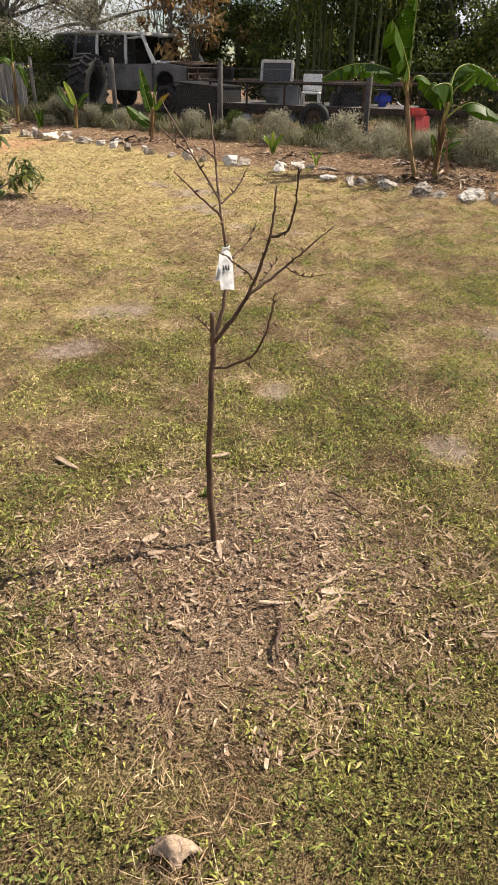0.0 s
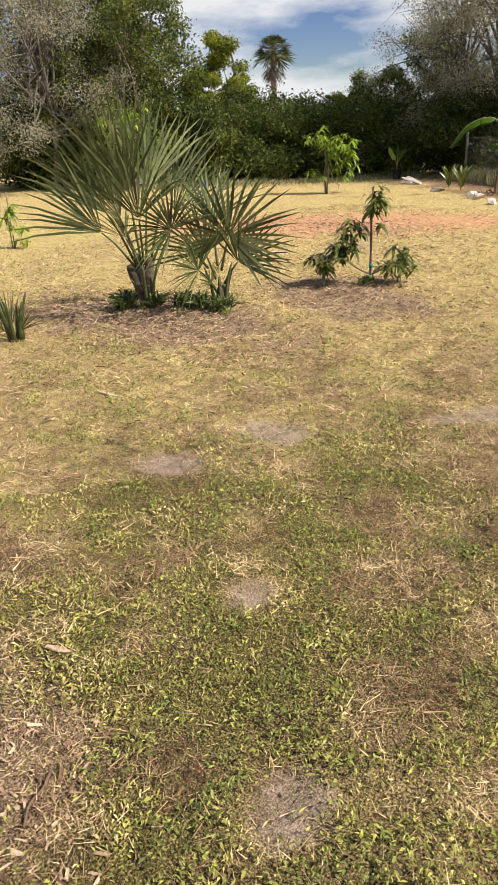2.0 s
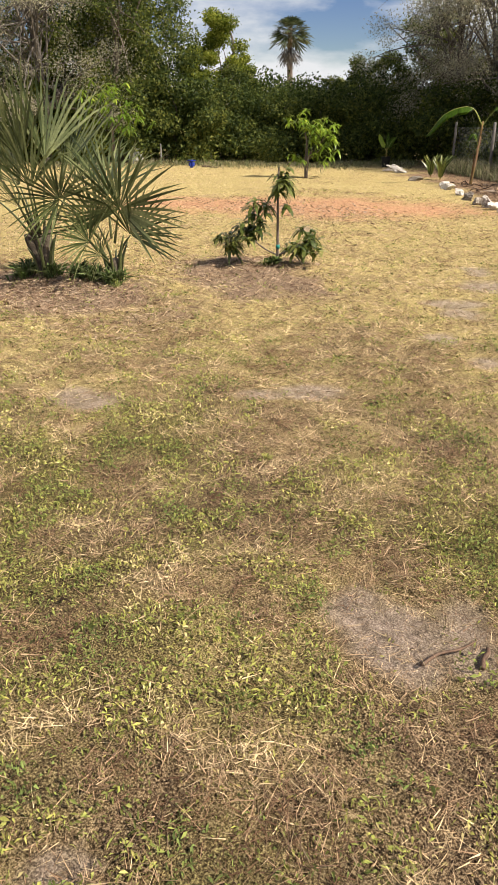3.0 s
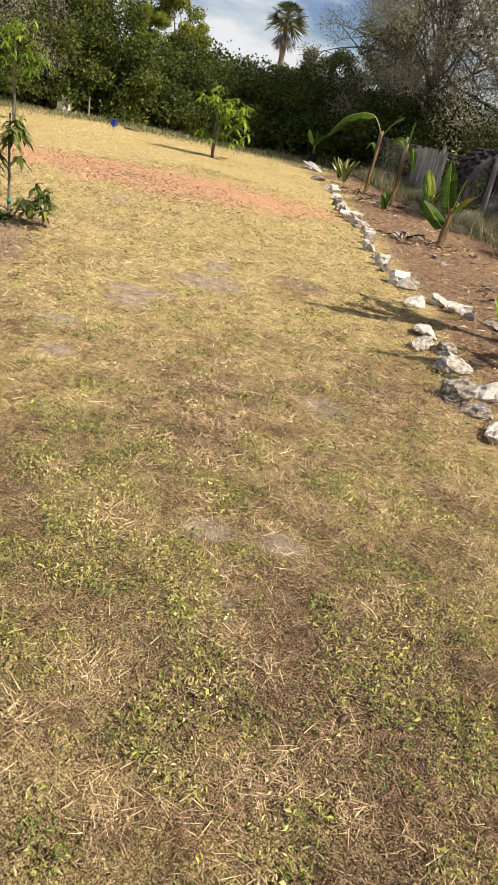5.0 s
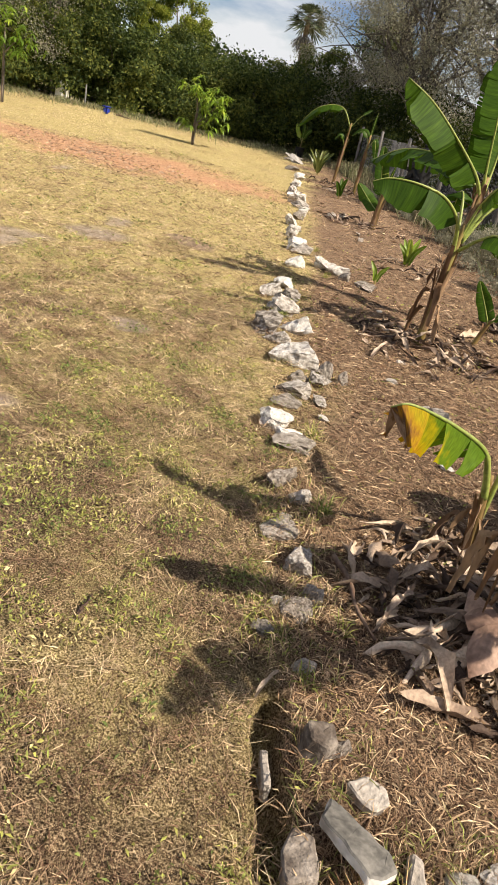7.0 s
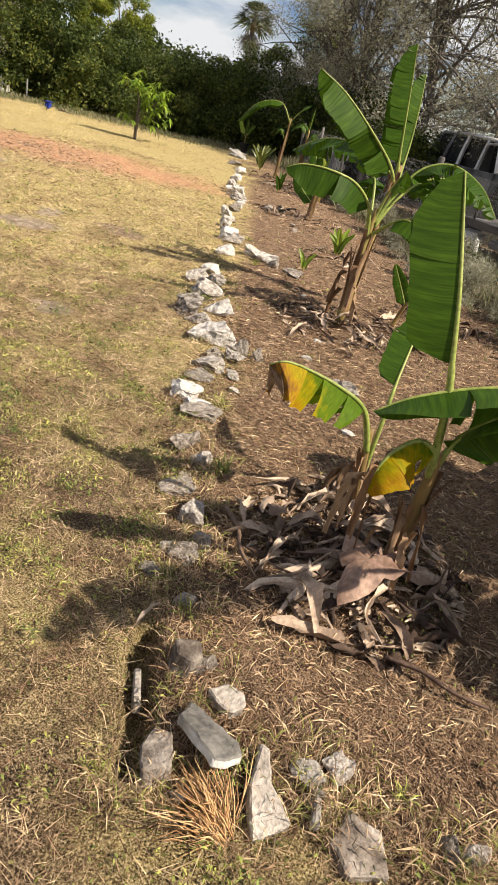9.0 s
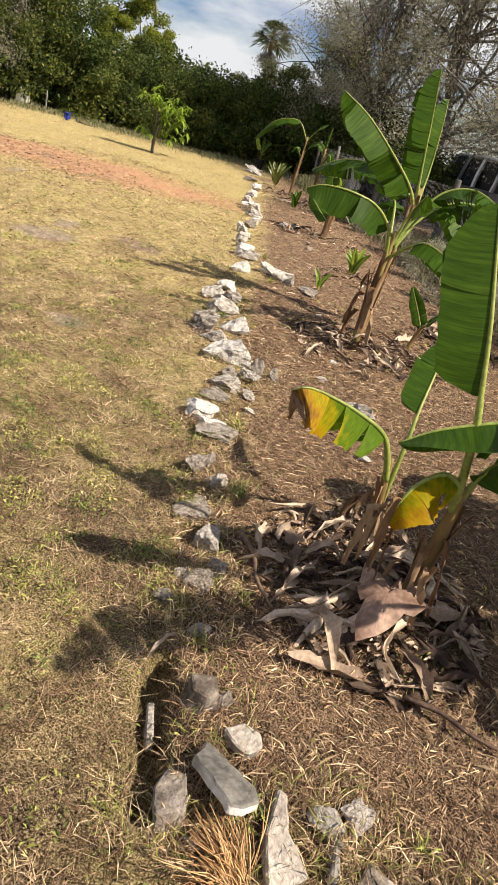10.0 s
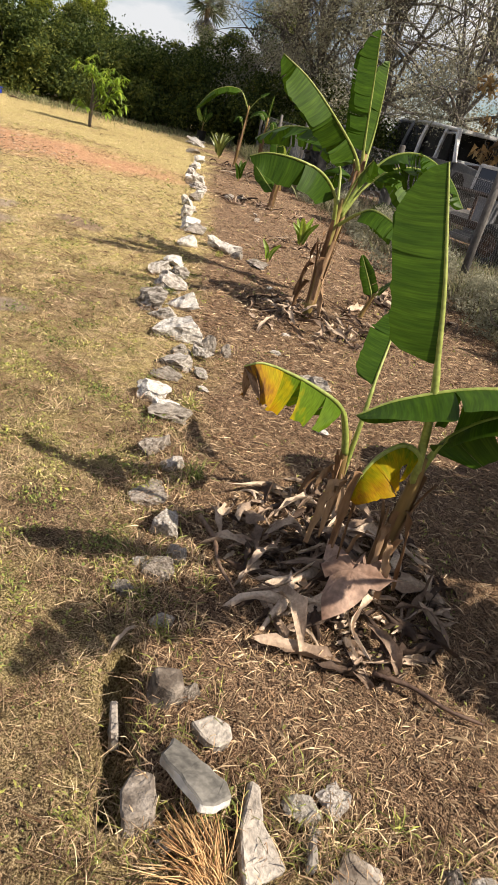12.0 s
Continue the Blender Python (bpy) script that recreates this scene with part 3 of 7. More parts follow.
broad = make_tree("broadleaf_tree", 1, 7.0, 2.3, 24000, 0.078, M_TREE, "dense green broadleaf tree at the plot's edge", low=0.04, clumps=44, tight=0.25)
oak = make_tree("spreading_tree", 2, 8.5, 3.2, 26000, 0.076, M_TREE, "tall spreading tree with small dark leaves", low=0.06, clumps=80, tight=0.20)
bright = make_tree("sunlit_tree", 3, 8.0, 2.2, 24000, 0.082, M_TREE_LIGHT, "tall tree with sunlit yellow-green leaves", low=0.08, clumps=44, tight=0.24)
grey = make_tree("grey_leaved_tree", 4, 9.0, 3.4, 38000, 0.036, M_TREE_GREY, "tall airy tree with fine grey-green leaves", low=0.16, clumps=150, tight=0.165, trunk=0.13, bark=M_GREYBARK, twigs=2, forks=3)
shrub = make_tree("shrub", 5, 2.6, 1.7, 10000, 0.070, M_TREE, "dense green shrub in front of the trees", low=0.06, clumps=15, trunk=0.05, tight=0.42)
bush = make_tree("weed_bush", 7, 0.85, 0.5, 3600, 0.020, M_TREE_GREY, "grey-green weedy bush along the fence", low=0.05, clumps=22, trunk=0.012, tight=0.36, long=3.0, droop=-0.3)
dry = make_tree("dry_leaved_tree", 6, 6.5, 1.7, 1300, 0.12, M_TREE_DRY, "thin tree with hanging orange-brown dry leaves", low=0.25, clumps=30, trunk=0.07, tight=0.22, long=2.2, droop=1.2, bark=M_GREYBARK, twigs=1, forks=2)


def belt(rows):
    """Places on the belt from a bearing (degrees left of north), a distance, a turn and a size."""
    return [(3 - r * math.sin(radians(b)), 3.3 + r * math.cos(radians(b)), turn, s) for b, r, turn, s in rows]


stand(broad, belt([(36.0, 32, 0, 0.88), (38.8, 31, 70, 0.72), (41.3, 32, 150, 0.66), (43.6, 31, 220, 0.58), (45.5, 33, 300, 0.48), (47.3, 32, 20, 0.46), (49.2, 33, 100, 0.50), (51.0, 31, 190, 0.60),
                   (57.2, 32, 250, 0.72), (59.8, 34, 60, 0.98), (33.0, 33, 330, 0.75)])
      + [(2.6, 25.4, 60, 1.0), (5.6, 23.4, 130, 0.9), (9.0, 20.5, 10, 1.0), (-0.8, 26.6, 210, 1.0), (12.5, 17.0, 99, 1.0)])
stand(oak, belt([(61.8, 32, 0, 0.98), (59.6, 29.5, 70, 1.0), (57.0, 33, 310, 0.92), (66.0, 33, 120, 1.1)]) + [(3.5, 29.0, 300, 1.1), (8.5, 26.0, 50, 1.1)])
stand(bright, belt([(51.8, 33, 0, 0.80), (53.6, 31.5, 90, 0.74), (50.4, 35, 200, 0.70), (42.5, 34.5, 40, 0.58), (58.4, 31, 160, 0.62), (46.6, 31, 300, 0.40), (39.8, 30.5, 10, 0.50), (64.0, 31, 77, 0.75)]))
stand(grey, belt([(31.0, 27, 0, 1.15), (20.5, 25, 100, 1.12), (35.0, 29, 190, 0.86), (65.5, 29, 250, 0.95), (26.0, 26, 300, 1.15)]))
stand(shrub, belt([(38, 28.5, 0, 1.0), (41, 28.5, 90, 1.05), (44, 28.8, 200, 0.95), (47, 29, 140, 1.0), (50, 29.5, 60, 1.0), (53, 29, 10, 1.2), (56, 29, 280, 1.2), (59.5, 30, 330, 1.2), (63, 31, 20, 1.3),
                   (67, 32, 75, 1.3), (35, 27.5, 40, 1.1), (32, 26.5, 0, 1.1), (29, 25, 100, 1.0), (45.6, 30.5, 30, 1.2), (48.4, 30.8, 190, 1.2), (39.6, 30, 160, 1.3), (26, 22.5, 130, 0.8)])
      + [(0.6, 24.2, 15, 1.1), (3.6, 22.8, 75, 1.1), (6.4, 21.0, 160, 1.1), (-4.75, 18.45, 40, 0.26), (-3.6, 17.75, 90, 0.20), (-0.35, 15.35, 10, 0.20), (1.3, 14.1, 200, 0.17), (3.3, 12.5, 120, 0.20), (-2.2, 16.8, 60, 0.16)])
stand(bush, [(1.75, 13.0, 0, 0.9), (2.35, 12.6, 60, 0.8), (3.65, 11.7, 120, 1.0), (4.2, 11.25, 200, 0.9), (0.6, 14.1, 20, 0.9), (3.0, 12.2, 300, 0.75), (-1.2, 15.6, 90, 0.8), (-4.6, 18.0, 10, 0.9), (-2.9, 16.9, 40, 0.7), (4.9, 10.7, 15, 0.9), (-0.3, 14.9, 220, 0.7), (-3.8, 17.5, 130, 0.75)])
stand(dry, [(-1.9, 23.9, 0, 1.0), (-2.9, 24.6, 140, 0.95)])


def make_bamboo():
    rng = np.random.default_rng(8)
    clump = thing("bamboo_clump", 2.6, 21.8, 0, "tall clump of dark green bamboo", "bamboo")
    cs, rs = [], []
    for k in range(46):
        a, q = rng.random() * 6.283, 1.3 * rng.random() ** 0.5
        x, y, h = q * math.cos(a) * 1.3, q * math.sin(a), 6 + 3 * rng.random()
        lean = Vector((x, y, 0)) * 0.5 + Vector((rng.normal(), rng.normal(), 0)) * 0.35
        pts = spline([(x, y, -0.05), (x + lean.x * 0.2, y + lean.y * 0.2, h * 0.5), (x + lean.x, y + lean.y, h)], 9)
        bm = bmesh.new()
        tube(bm, pts, [0.03 * (1 - 0.8 * i / 8) for i in range(9)], 5)
        part("culm", bm, M_PALMSTALK, clump)
        for i in range(3, 9):
            cs.append(tuple(pts[i]))
            rs.append(0.45)
    quads("foliage", leaf_quads(cs, rs, 12000, 0.055, rng, 1.0, 5.0, 0.8), 3, M_TREE, clump)


make_bamboo()


def fan_blade(rng, radius, fold=0.5, spread=200, count=26, split=0.4, sag=0.25, full=0.85):
    """Narrow leaflets fanned out round the origin in the x-z plane, joined near the middle: an array of six-cornered strips."""
    out = []
    for k in range(count):
        a = radians(-spread / 2 + spread * k / (count - 1)) + rng.normal() * 0.03
        d = np.array([math.sin(a), 0, math.cos(a)])
        r = radius * (0.80 + 0.20 * math.cos(a * 0.9)) * (0.9 + 0.15 * rng.random())
        side = np.array([math.cos(a), 0, -math.sin(a)])
        w = radius * radians(spread) / count * split * full
        bow = np.array([0, 1, 0]) * (rng.normal() * 0.04)
        drop = np.array([0, 0, -1])
        pts = []
        for s, ww in ((0.02, 0.12), (split, 1.0), (0.70, 0.70), (1.0, 0.04)):
            c = d * r * s + bow * r * s * s + drop * sag * r * max(0, s - split) ** 2 * (1 + abs(math.sin(a)))
            c = c + np.array([0, 0.10, 0]) * r * s * s + np.array([0, 0.38, 0]) * r * s * abs(math.sin(a)) ** 1.5
            pts += [c - side * w * ww / 2 + np.array([0, 0.10 * w * ww * fold * 4, 0]), c + side * w * ww / 2]
        out.append(pts)
    return np.array(out)


def make_fan_palm():
    rng = np.random.default_rng(12)
    palm = thing("tall_fan_palm", -61.6, 66.0, 0, "tall fan palm with a skirt of dead fronds above the trees", "palm tree")
    palm.scale = (1.5, 1.5, 1.36)
    bm = bmesh.new()
    tube(bm, spline([(0.3, 0, -0.1), (0.12, 0, 3), (0, 0, 6), (0, 0, 8.1)], 12), [0.26 - 0.008 * k for k in range(12)], 10)
    part("trunk", bm, M_BARK, palm)
    for k in range(44):
        a = 2.39996 * k
        up = radians(80 - 150 * (k / 43) ** 0.85)
        dead = k > 30
        blade = fan_blade(rng, 1.2 if not dead else 0.9, count=15, spread=190 if not dead else 90, sag=0.4, split=0.6)
        m = Euler((radians(90) - up, 0, -a)).to_matrix()
        stalk = 0.85 if not dead else 0.5
        v = blade.reshape(-1, 3) + [0, 0, stalk]
        hub = np.array([0, 0, 8.0 - (0.8 if dead else 0)])
        v = v @ np.array(m).T + hub
        far = np.linalg.norm(v - hub, axis=1)
        v[:, 2] -= (0.30 if not dead else 0.6) * far ** 1.6
        quads("frond", v.reshape(-1, 8, 3), 8, M_POST if dead else M_PALM, palm)
        bm = bmesh.new()
        tube(bm, [(0, 0, 8.0 - (0.8 if dead else 0)), Vector((0, 0, 8.0 - (0.8 if dead else 0))) + m @ Vector((0, 0, stalk))], [0.03, 0.02], 4)
        part("frond_stalk", bm, M_PALMSTALK, palm)


make_fan_palm()


# ---- chain-link fence ----
def make_fence():
    fence = thing("chain_link_fence", 0, 0, 0, "chain-link fence on weathered posts, overgrown with dry weeds", "fence", kind="structure")
    rng = np.random.default_rng(5)
    high = 1.28
    for k, (x, y) in enumerate(FENCE):
        bm = bmesh.new()
        lx, ly = rng.normal() * 0.02, rng.normal() * 0.02
        r = 0.055 if k in (4, 5, 6) else 0.045
        tube(bm, [(x, y, -0.15), (x, y, 0.5), (x + lx, y + ly, high + 0.12), (x + lx, y + ly, high + 0.14)], [r, r * 0.97, r * 0.93, r * 0.6], 9)
        part("post", bm, M_POST, fence)
    for (ax, ay), (bx, by) in zip(FENCE, FENCE[1:]):
        a, b = Vector((ax, ay, 0)), Vector((bx, by, 0))
        n = int((b - a).length / 0.058)
        rows, rise = 21, (high - 0.06) / 20
        off = Vector((b.y - a.y, a.x - b.x, 0)).normalized() * 0.06
        k, j = np.meshgrid(np.arange(n), np.arange(rows), indexing="ij")
        s = (k + 0.5 * (j % 2) * np.where(k % 2, 1, 1)) / n
        strands = []
        for flip in (0, 1):
            s = (k + (0.5 if not flip else -0.5) * (j % 2)) / n
            p = np.stack([ax + (bx - ax) * s + off.x, ay + (by - ay) * s + off.y, 0.06 + rise * j + 0 * s], -1)
            lo, hi = p[:, :-1].reshape(-1, 3), p[:, 1:].reshape(-1, 3)
            d = hi - lo
            w = np.cross(d, [off.x, off.y, 0])
            w = w / np.linalg.norm(w, axis=1)[:, None] * 0.0012
            o = np.array([off.x, off.y, 0]) / off.length * 0.0012
            strands += [np.stack([lo - w, lo + w, hi - w, hi + w], 1), np.stack([lo - o, lo + o, hi - o, hi + o], 1)]
        ob = quads("wire_mesh", np.concatenate(strands), 4, M_WIRE, fence)
        for z in (high - 0.02, 0.08):
            bm = bmesh.new()
            tube(bm, [(ax + off.x, ay + off.y, z), (bx + off.x, by + off.y, z)], [0.004, 0.004], 5)
            part("tension_wire", bm, M_WIRE, fence)


make_fence()


def make_boards():
    """A stretch of grey boards leaning along the far part of the fence."""
    boards = thing("board_panel", -6.6, 20.75, 0, "row of grey weathered boards along the fence", "fence panel")
    boards.rotation_euler = (0, 0, radians(143.7))
    rng = np.random.default_rng(9)
    for k in range(17):
        bm = bmesh.new()
        h = 1.2 + 0.08 * rng.random()
        box(bm, (0.135, 0.02, h), (0.15 * k - 0.4, rng.normal() * 0.006, h / 2), Euler((0, rng.normal() * 0.015, 0)).to_matrix().to_4x4(), 0.004)
        part("board", bm, M_BOARD, boards, smooth=False)


make_boards()


# ---- wrecked car and scrap behind the fence ----
def sheet(bm, pts, thick):
    """A flat panel from its outline, given thickness along its normal."""
    vs = [bm.verts.new(p) for p in pts]
    f = bm.faces.new(vs)
    f.normal_update()
    n = f.normal.copy()
    r = bmesh.ops.extrude_face_region(bm, geom=[f])
    bmesh.ops.translate(bm, vec=-n * thick, verts=[v for v in r["geom"] if isinstance(v, bmesh.types.BMVert)])


def bars(bm, pts, size):
    """A square bar along points."""
    tube(bm, pts, [size] * len(pts), 4)


def make_car():
    car = thing("wrecked_suv", -3.35, 23.84, 0, "stripped grey SUV wreck with no front grille or glass", "car", turn=-33)
    car.scale = (1.10, 1.20, 1.03)
    for s, side in ((-1, "right"), (1, "left")):
        y = 0.99 * s
        bm = bmesh.new()
        low = [(-2.82, 0.62), (-2.35, 0.60), (-2.30, 0.92), (-2.0, 1.06), (-1.7, 1.06), (-1.42, 0.9), (-1.38, 0.56), (1.32, 0.56),
               (1.36, 0.9), (1.6, 1.07), (1.95, 1.07), (2.2, 0.95), (2.26, 0.72), (2.78, 0.80), (2.80, 1.20), (1.35, 1.30), (0.9, 1.24), (-2.88, 1.24), (-2.90, 0.9)]
        sheet(bm, [(x, y, z) for x, z in (low if s < 0 else low[::-1])], 0.06)
        bmesh.ops.bevel(bm, geom=bm.edges[:], offset=0.012, segments=1, affect="EDGES")
        part("side_panel", bm, M_PAINT, car, smooth=False)
        # Pale pillars and roof rails: light paint, with their white highlights put into the colour.
        for a, b, w in (((1.28, 1.26), (0.62, 1.98), 0.05), ((0.12, 1.24), (0.02, 1.98), 0.045), ((-0.95, 1.24), (-1.02, 1.98), 0.05), ((-1.85, 1.24), (-1.80, 1.98), 0.06), ((-2.84, 1.24), (-2.62, 1.96), 0.07)):
            bm = bmesh.new()
            bars(bm, [(a[0], y, a[1]), ((a[0] + b[0]) / 2, y * 0.95, (a[1] + b[1]) / 2), (b[0], y * 0.86, b[1])], w)
            part("pillar", bm, M_PALEPAINT if a[0] > -1 else M_PAINT, car, smooth=False)
        bm = bmesh.new()
        bars(bm, [(0.66, y * 0.86, 1.97), (-1.0, y * 0.86, 2.02), (-2.6, y * 0.86, 1.98)], 0.05)
        part("roof_rail", bm, M_PALEPAINT, car)
        bm = bmesh.new()
        sheet(bm, [(-1.9, y * 0.985, 1.28), (-2.72, y * 0.985, 1.28), (-2.55, y * 0.88, 1.92), (-1.86, y * 0.88, 1.92)][::s], 0.01)
        part("rear_window", bm, M_GLASS, car, smooth=False)
        bm = bmesh.new()
        sheet(bm, [(-0.98, y * 0.985, 1.27), (-1.8, y * 0.985, 1.27), (-1.78, y * 0.88, 1.92), (-1.05, y * 0.88, 1.92)][::s], 0.01)
        part("rear_door_window", bm, M_GLASS, car, smooth=False)
    bm = bmesh.new()
    prof = [(0.62, 1.99), (0.2, 2.04), (-1.0, 2.07), (-2.3, 2.05), (-2.7, 1.97)]
    rows = []
    for x, z in prof:
        rows.append([bm.verts.new((x, 0.87 * u, z - 0.06 * abs(u) ** 3)) for u in (-1, -0.66, -0.33, 0, 0.33, 0.66, 1)])
    for a, b in zip(rows, rows[1:]):
        for k in range(6):
            bm.faces.new((a[k], a[k + 1], b[k + 1], b[k]))
    bmesh.ops.solidify(bm, geom=bm.faces[:], thickness=0.04)
    part("roof", bm, M_PALEPAINT, car)
    bm = bmesh.new()
    rows = []
    for x, z in ((1.22, 1.27), (1.7, 1.33), (2.3, 1.31), (2.72, 1.24)):
        rows.append([bm.verts.new((x, 0.93 * u, z - 0.07 * u * u)) for u in (-1, -0.6, -0.25, 0, 0.25, 0.6, 1)])
    for a, b in zip(rows, rows[1:]):
        for k in range(6):
            bm.faces.new((a[k], b[k], b[k + 1], a[k + 1]))
    bmesh.ops.solidify(bm, geom=bm.faces[:], thickness=0.03)
    part("hood", bm, M_RUST, car)
    bm = bmesh.new()
    box(bm, (0.12, 1.86, 0.10), (1.24, 0, 1.28), None, 0.02)
    part("cowl", bm, M_PALEPAINT, car, smooth=False)
    bm = bmesh.new()
    box(bm, (0.10, 1.62, 0.09), (0.63, 0, 1.97), None, 0.02)
    part("windshield_header", bm, M_PALEPAINT, car, smooth=False)
    bm = bmesh.new()
    box(bm, (0.05, 1.9, 0.72), (-2.86, 0, 0.92), None, 0.02)
    box(bm, (0.05, 1.6, 0.12), (-2.66, 0, 1.94), None, 0.02)
    part("tailgate", bm, M_PAINT, car, smooth=False)
    bm = bmesh.new()
    box(bm, (0.16, 1.95, 0.22), (2.84, 0, 0.66), None, 0.03)
    part("front_bumper", bm, M_BLACK, car, smooth=False)
    bm = bmesh.new()
    for z in (0.88, 1.02, 1.16):
        bars(bm, [(2.74, -0.85, z), (2.78, 0, z), (2.74, 0.85, z)], 0.03)
    for y in (-0.86, -0.5, 0, 0.5, 0.86):
        bars(bm, [(2.74, y, 0.75), (2.74, y, 1.2)], 0.03)
    part("radiator_support", bm, M_RUST, car, smooth=False)
    bm = bmesh.new()
    box(bm, (1.1, 1.0, 0.4), (2.0, 0, 0.95), None, 0.05)
    for k in range(7):
        tube(bm, spline([(1.5 + 0.15 * k, -0.6 + 0.17 * k, 1.05), (1.7 + 0.1 * k, -0.3 + 0.1 * k, 1.24), (2.1 + 0.08 * k, 0.1 * k - 0.2, 1.12)], 7), [0.03] * 7, 6)
    part("engine", bm, M_RUST, car, smooth=False)
    bm = bmesh.new()
    box(bm, (4.2, 1.8, 0.1), (-0.8, 0, 0.6))
    for x in (0.35, -0.75, -1.8):
        for y in (-0.45, 0.45):
            box(bm, (0.5, 0.6, 0.2), (x, y, 0.85), None, 0.05)
            box(bm, (0.18, 0.58, 0.75), (x - 0.28, y, 1.2), Euler((0, radians(-12), 0)).to_matrix().to_4x4(), 0.06)
    box(bm, (0.35, 1.7, 0.3), (1.1, 0, 1.1), None, 0.06)
    part("interior", bm, M_BLACK, car, smooth=False)
    bm = bmesh.new()
    sheet(bm, [(0.1, -1.02, 0.60), (1.22, -1.04, 0.60), (1.26, -1.04, 1.24), (0.1, -1.02, 1.24)], 0.05)
    door = part("front_door", bm, M_PAINT, car, smooth=False)
    bm = bmesh.new()
    bars(bm, [(0.14, -1.03, 1.24), (0.12, -0.93, 1.86), (0.66, -0.92, 1.90), (1.2, -1.03, 1.26)], 0.035)
    part("window_frame", bm, M_PALEPAINT, door, smooth=False)
    # Black panels added behind the windows stand in for the cabin's dark inside.
    bm = bmesh.new()
    for y in (-0.80, 0.80):
        box(bm, (2.9, 0.04, 0.72), (-1.15, y, 1.58), None, 0.01)
    box(bm, (0.04, 1.6, 0.72), (-0.2, 0, 1.58), None, 0.01)
    part("cabin_lining", bm, M_BLACK, car, smooth=False)
    for ob in car.children:
        for v in ob.data.vertices:
            if v.co.x > 0.6:
                v.co.x = 0.6 + (v.co.x - 0.6) * 0.70
    for x in (1.42, -1.85):
        for y in (-0.84, 0.84):
            make_wheel(car, x, y, 0.37, 0.37, 0.25)


def ring(bm, profile, segs, axis="y"):
    """A body turned round the y axis from (radius, y) pairs."""
    rows = []
    for k in range(segs):
        a = 2 * math.pi * k / segs
        rows.append([bm.verts.new((r * math.cos(a), y, r * math.sin(a))) for r, y in profile])
    for k in range(segs):
        a, b = rows[k], rows[(k + 1) % segs]
        for i in range(len(profile)):
            j = (i + 1) % len(profile)
            bm.faces.new((a[i], a[j], b[j], b[i]))


def make_wheel(parent, x, y, z, r, w):
    bm = bmesh.new()
    ring(bm, [(r * 0.58, -w / 2), (r * 0.9, -w / 2), (r, -w * 0.32), (r, w * 0.32), (r * 0.9, w / 2), (r * 0.58, w / 2)], 24)
    bmesh.ops.translate(bm, vec=(x, y, z), verts=bm.verts[:])
    wheel = part("wheel", bm, M_RUBBER, parent)
    bm = bmesh.new()
    ring(bm, [(0.03, -w * 0.2), (r * 0.58, -w * 0.42), (r * 0.58, w * 0.42), (0.03, w * 0.2)], 20)
    bmesh.ops.translate(bm, vec=(x, y, z), verts=bm.verts[:])
    part("rim", bm, M_RUST, wheel)


make_car()


def make_tractor_tyre():
    tyre = thing("tractor_tyre", -4.15, 18.85, 0.76, "huge black lugged tractor tyre leaning by the fence", "tyre", turn=78)
    tyre.rotation_euler = (radians(7), 0, radians(78))
    bm = bmesh.new()
    ring(bm, [(0.38, -0.19), (0.60, -0.23), (0.70, -0.20), (0.71, 0.20), (0.60, 0.23), (0.38, 0.19), (0.37, 0.12), (0.55, 0.14), (0.55, -0.14), (0.37, -0.12)], 44)
    part("casing", bm, M_RUBBER, tyre)
    bm = bmesh.new()
    box(bm, (0.075, 0.30, 0.07), (0, 0, 0), Euler((0, 0, radians(32))).to_matrix().to_4x4(), 0.012)
    me = bpy.data.meshes.new("lug")
    bm.to_mesh(me)
    bm.free()
    me.materials.append(M_RUBBER)
    for k in range(44):
        a, s = 2 * math.pi * k / 44, 1 if k % 2 else -1
        ob = new("lug", me)
        ob.parent = tyre
        ob.matrix_basis = Matrix.Translation((0.72 * math.cos(a), 0.10 * s, 0.72 * math.sin(a))) @ Euler((0, -a + math.pi / 2, 0)).to_matrix().to_4x4() @ Matrix.Diagonal((1, s, 1, 1))


make_tractor_tyre()


def make_trailer():
    t = thing("flatbed_trailer", 1.35, 17.0, 0, "low black steel utility trailer with side rails", "trailer", turn=-20)
    for y in (-0.85, 0.85):
        bm = bmesh.new()
        box(bm, (4.4, 0.07, 0.12), (0, y, 0.52), None, 0.01)
        part("side_beam", bm, M_RUST, t, smooth=False)
        bm = bmesh.new()
        bars(bm, [(-2.2, y, 1.0), (2.2, y, 1.0)], 0.032)
        part("top_rail", bm, M_RUST, t, smooth=False)
        for k in range(6):
            bm = bmesh.new()
            bars(bm, [(-2.17 + 0.868 * k, y, 0.5), (-2.17 + 0.868 * k, y, 1.0)], 0.03)
            part("upright", bm, M_RUST, t, smooth=False)
        make_wheel(t, 0.3, y * 1.12, 0.33, 0.33, 0.2)
    for k in range(8):
        bm = bmesh.new()
        box(bm, (4.36, 0.19, 0.035), (0, -0.73 + 0.208 * k, 0.56), None, 0.005)
        part("deck_board", bm, M_POST, t, smooth=False)
    bm = bmesh.new()
    box(bm, (1.5, 0.08, 0.1), (2.9, 0, 0.5), None, 0.01)
    part("drawbar", bm, M_RUST, t, smooth=False)


make_trailer()


def simple(name, x, y, z, turn, label, category, pieces, group=""):
    """A thing put together from bevelled panels: part name, size, place, material, tilt."""
    t = thing(name, x, y, z, label, category, group, turn)
    for nm, size, at, mat, tilt in pieces:
        bm = bmesh.new()
        box(bm, size, at, Euler([radians(a) for a in tilt]).to_matrix().to_4x4(), min(size) * 0.3)
        part(nm, bm, mat, t, smooth=False)
    return t


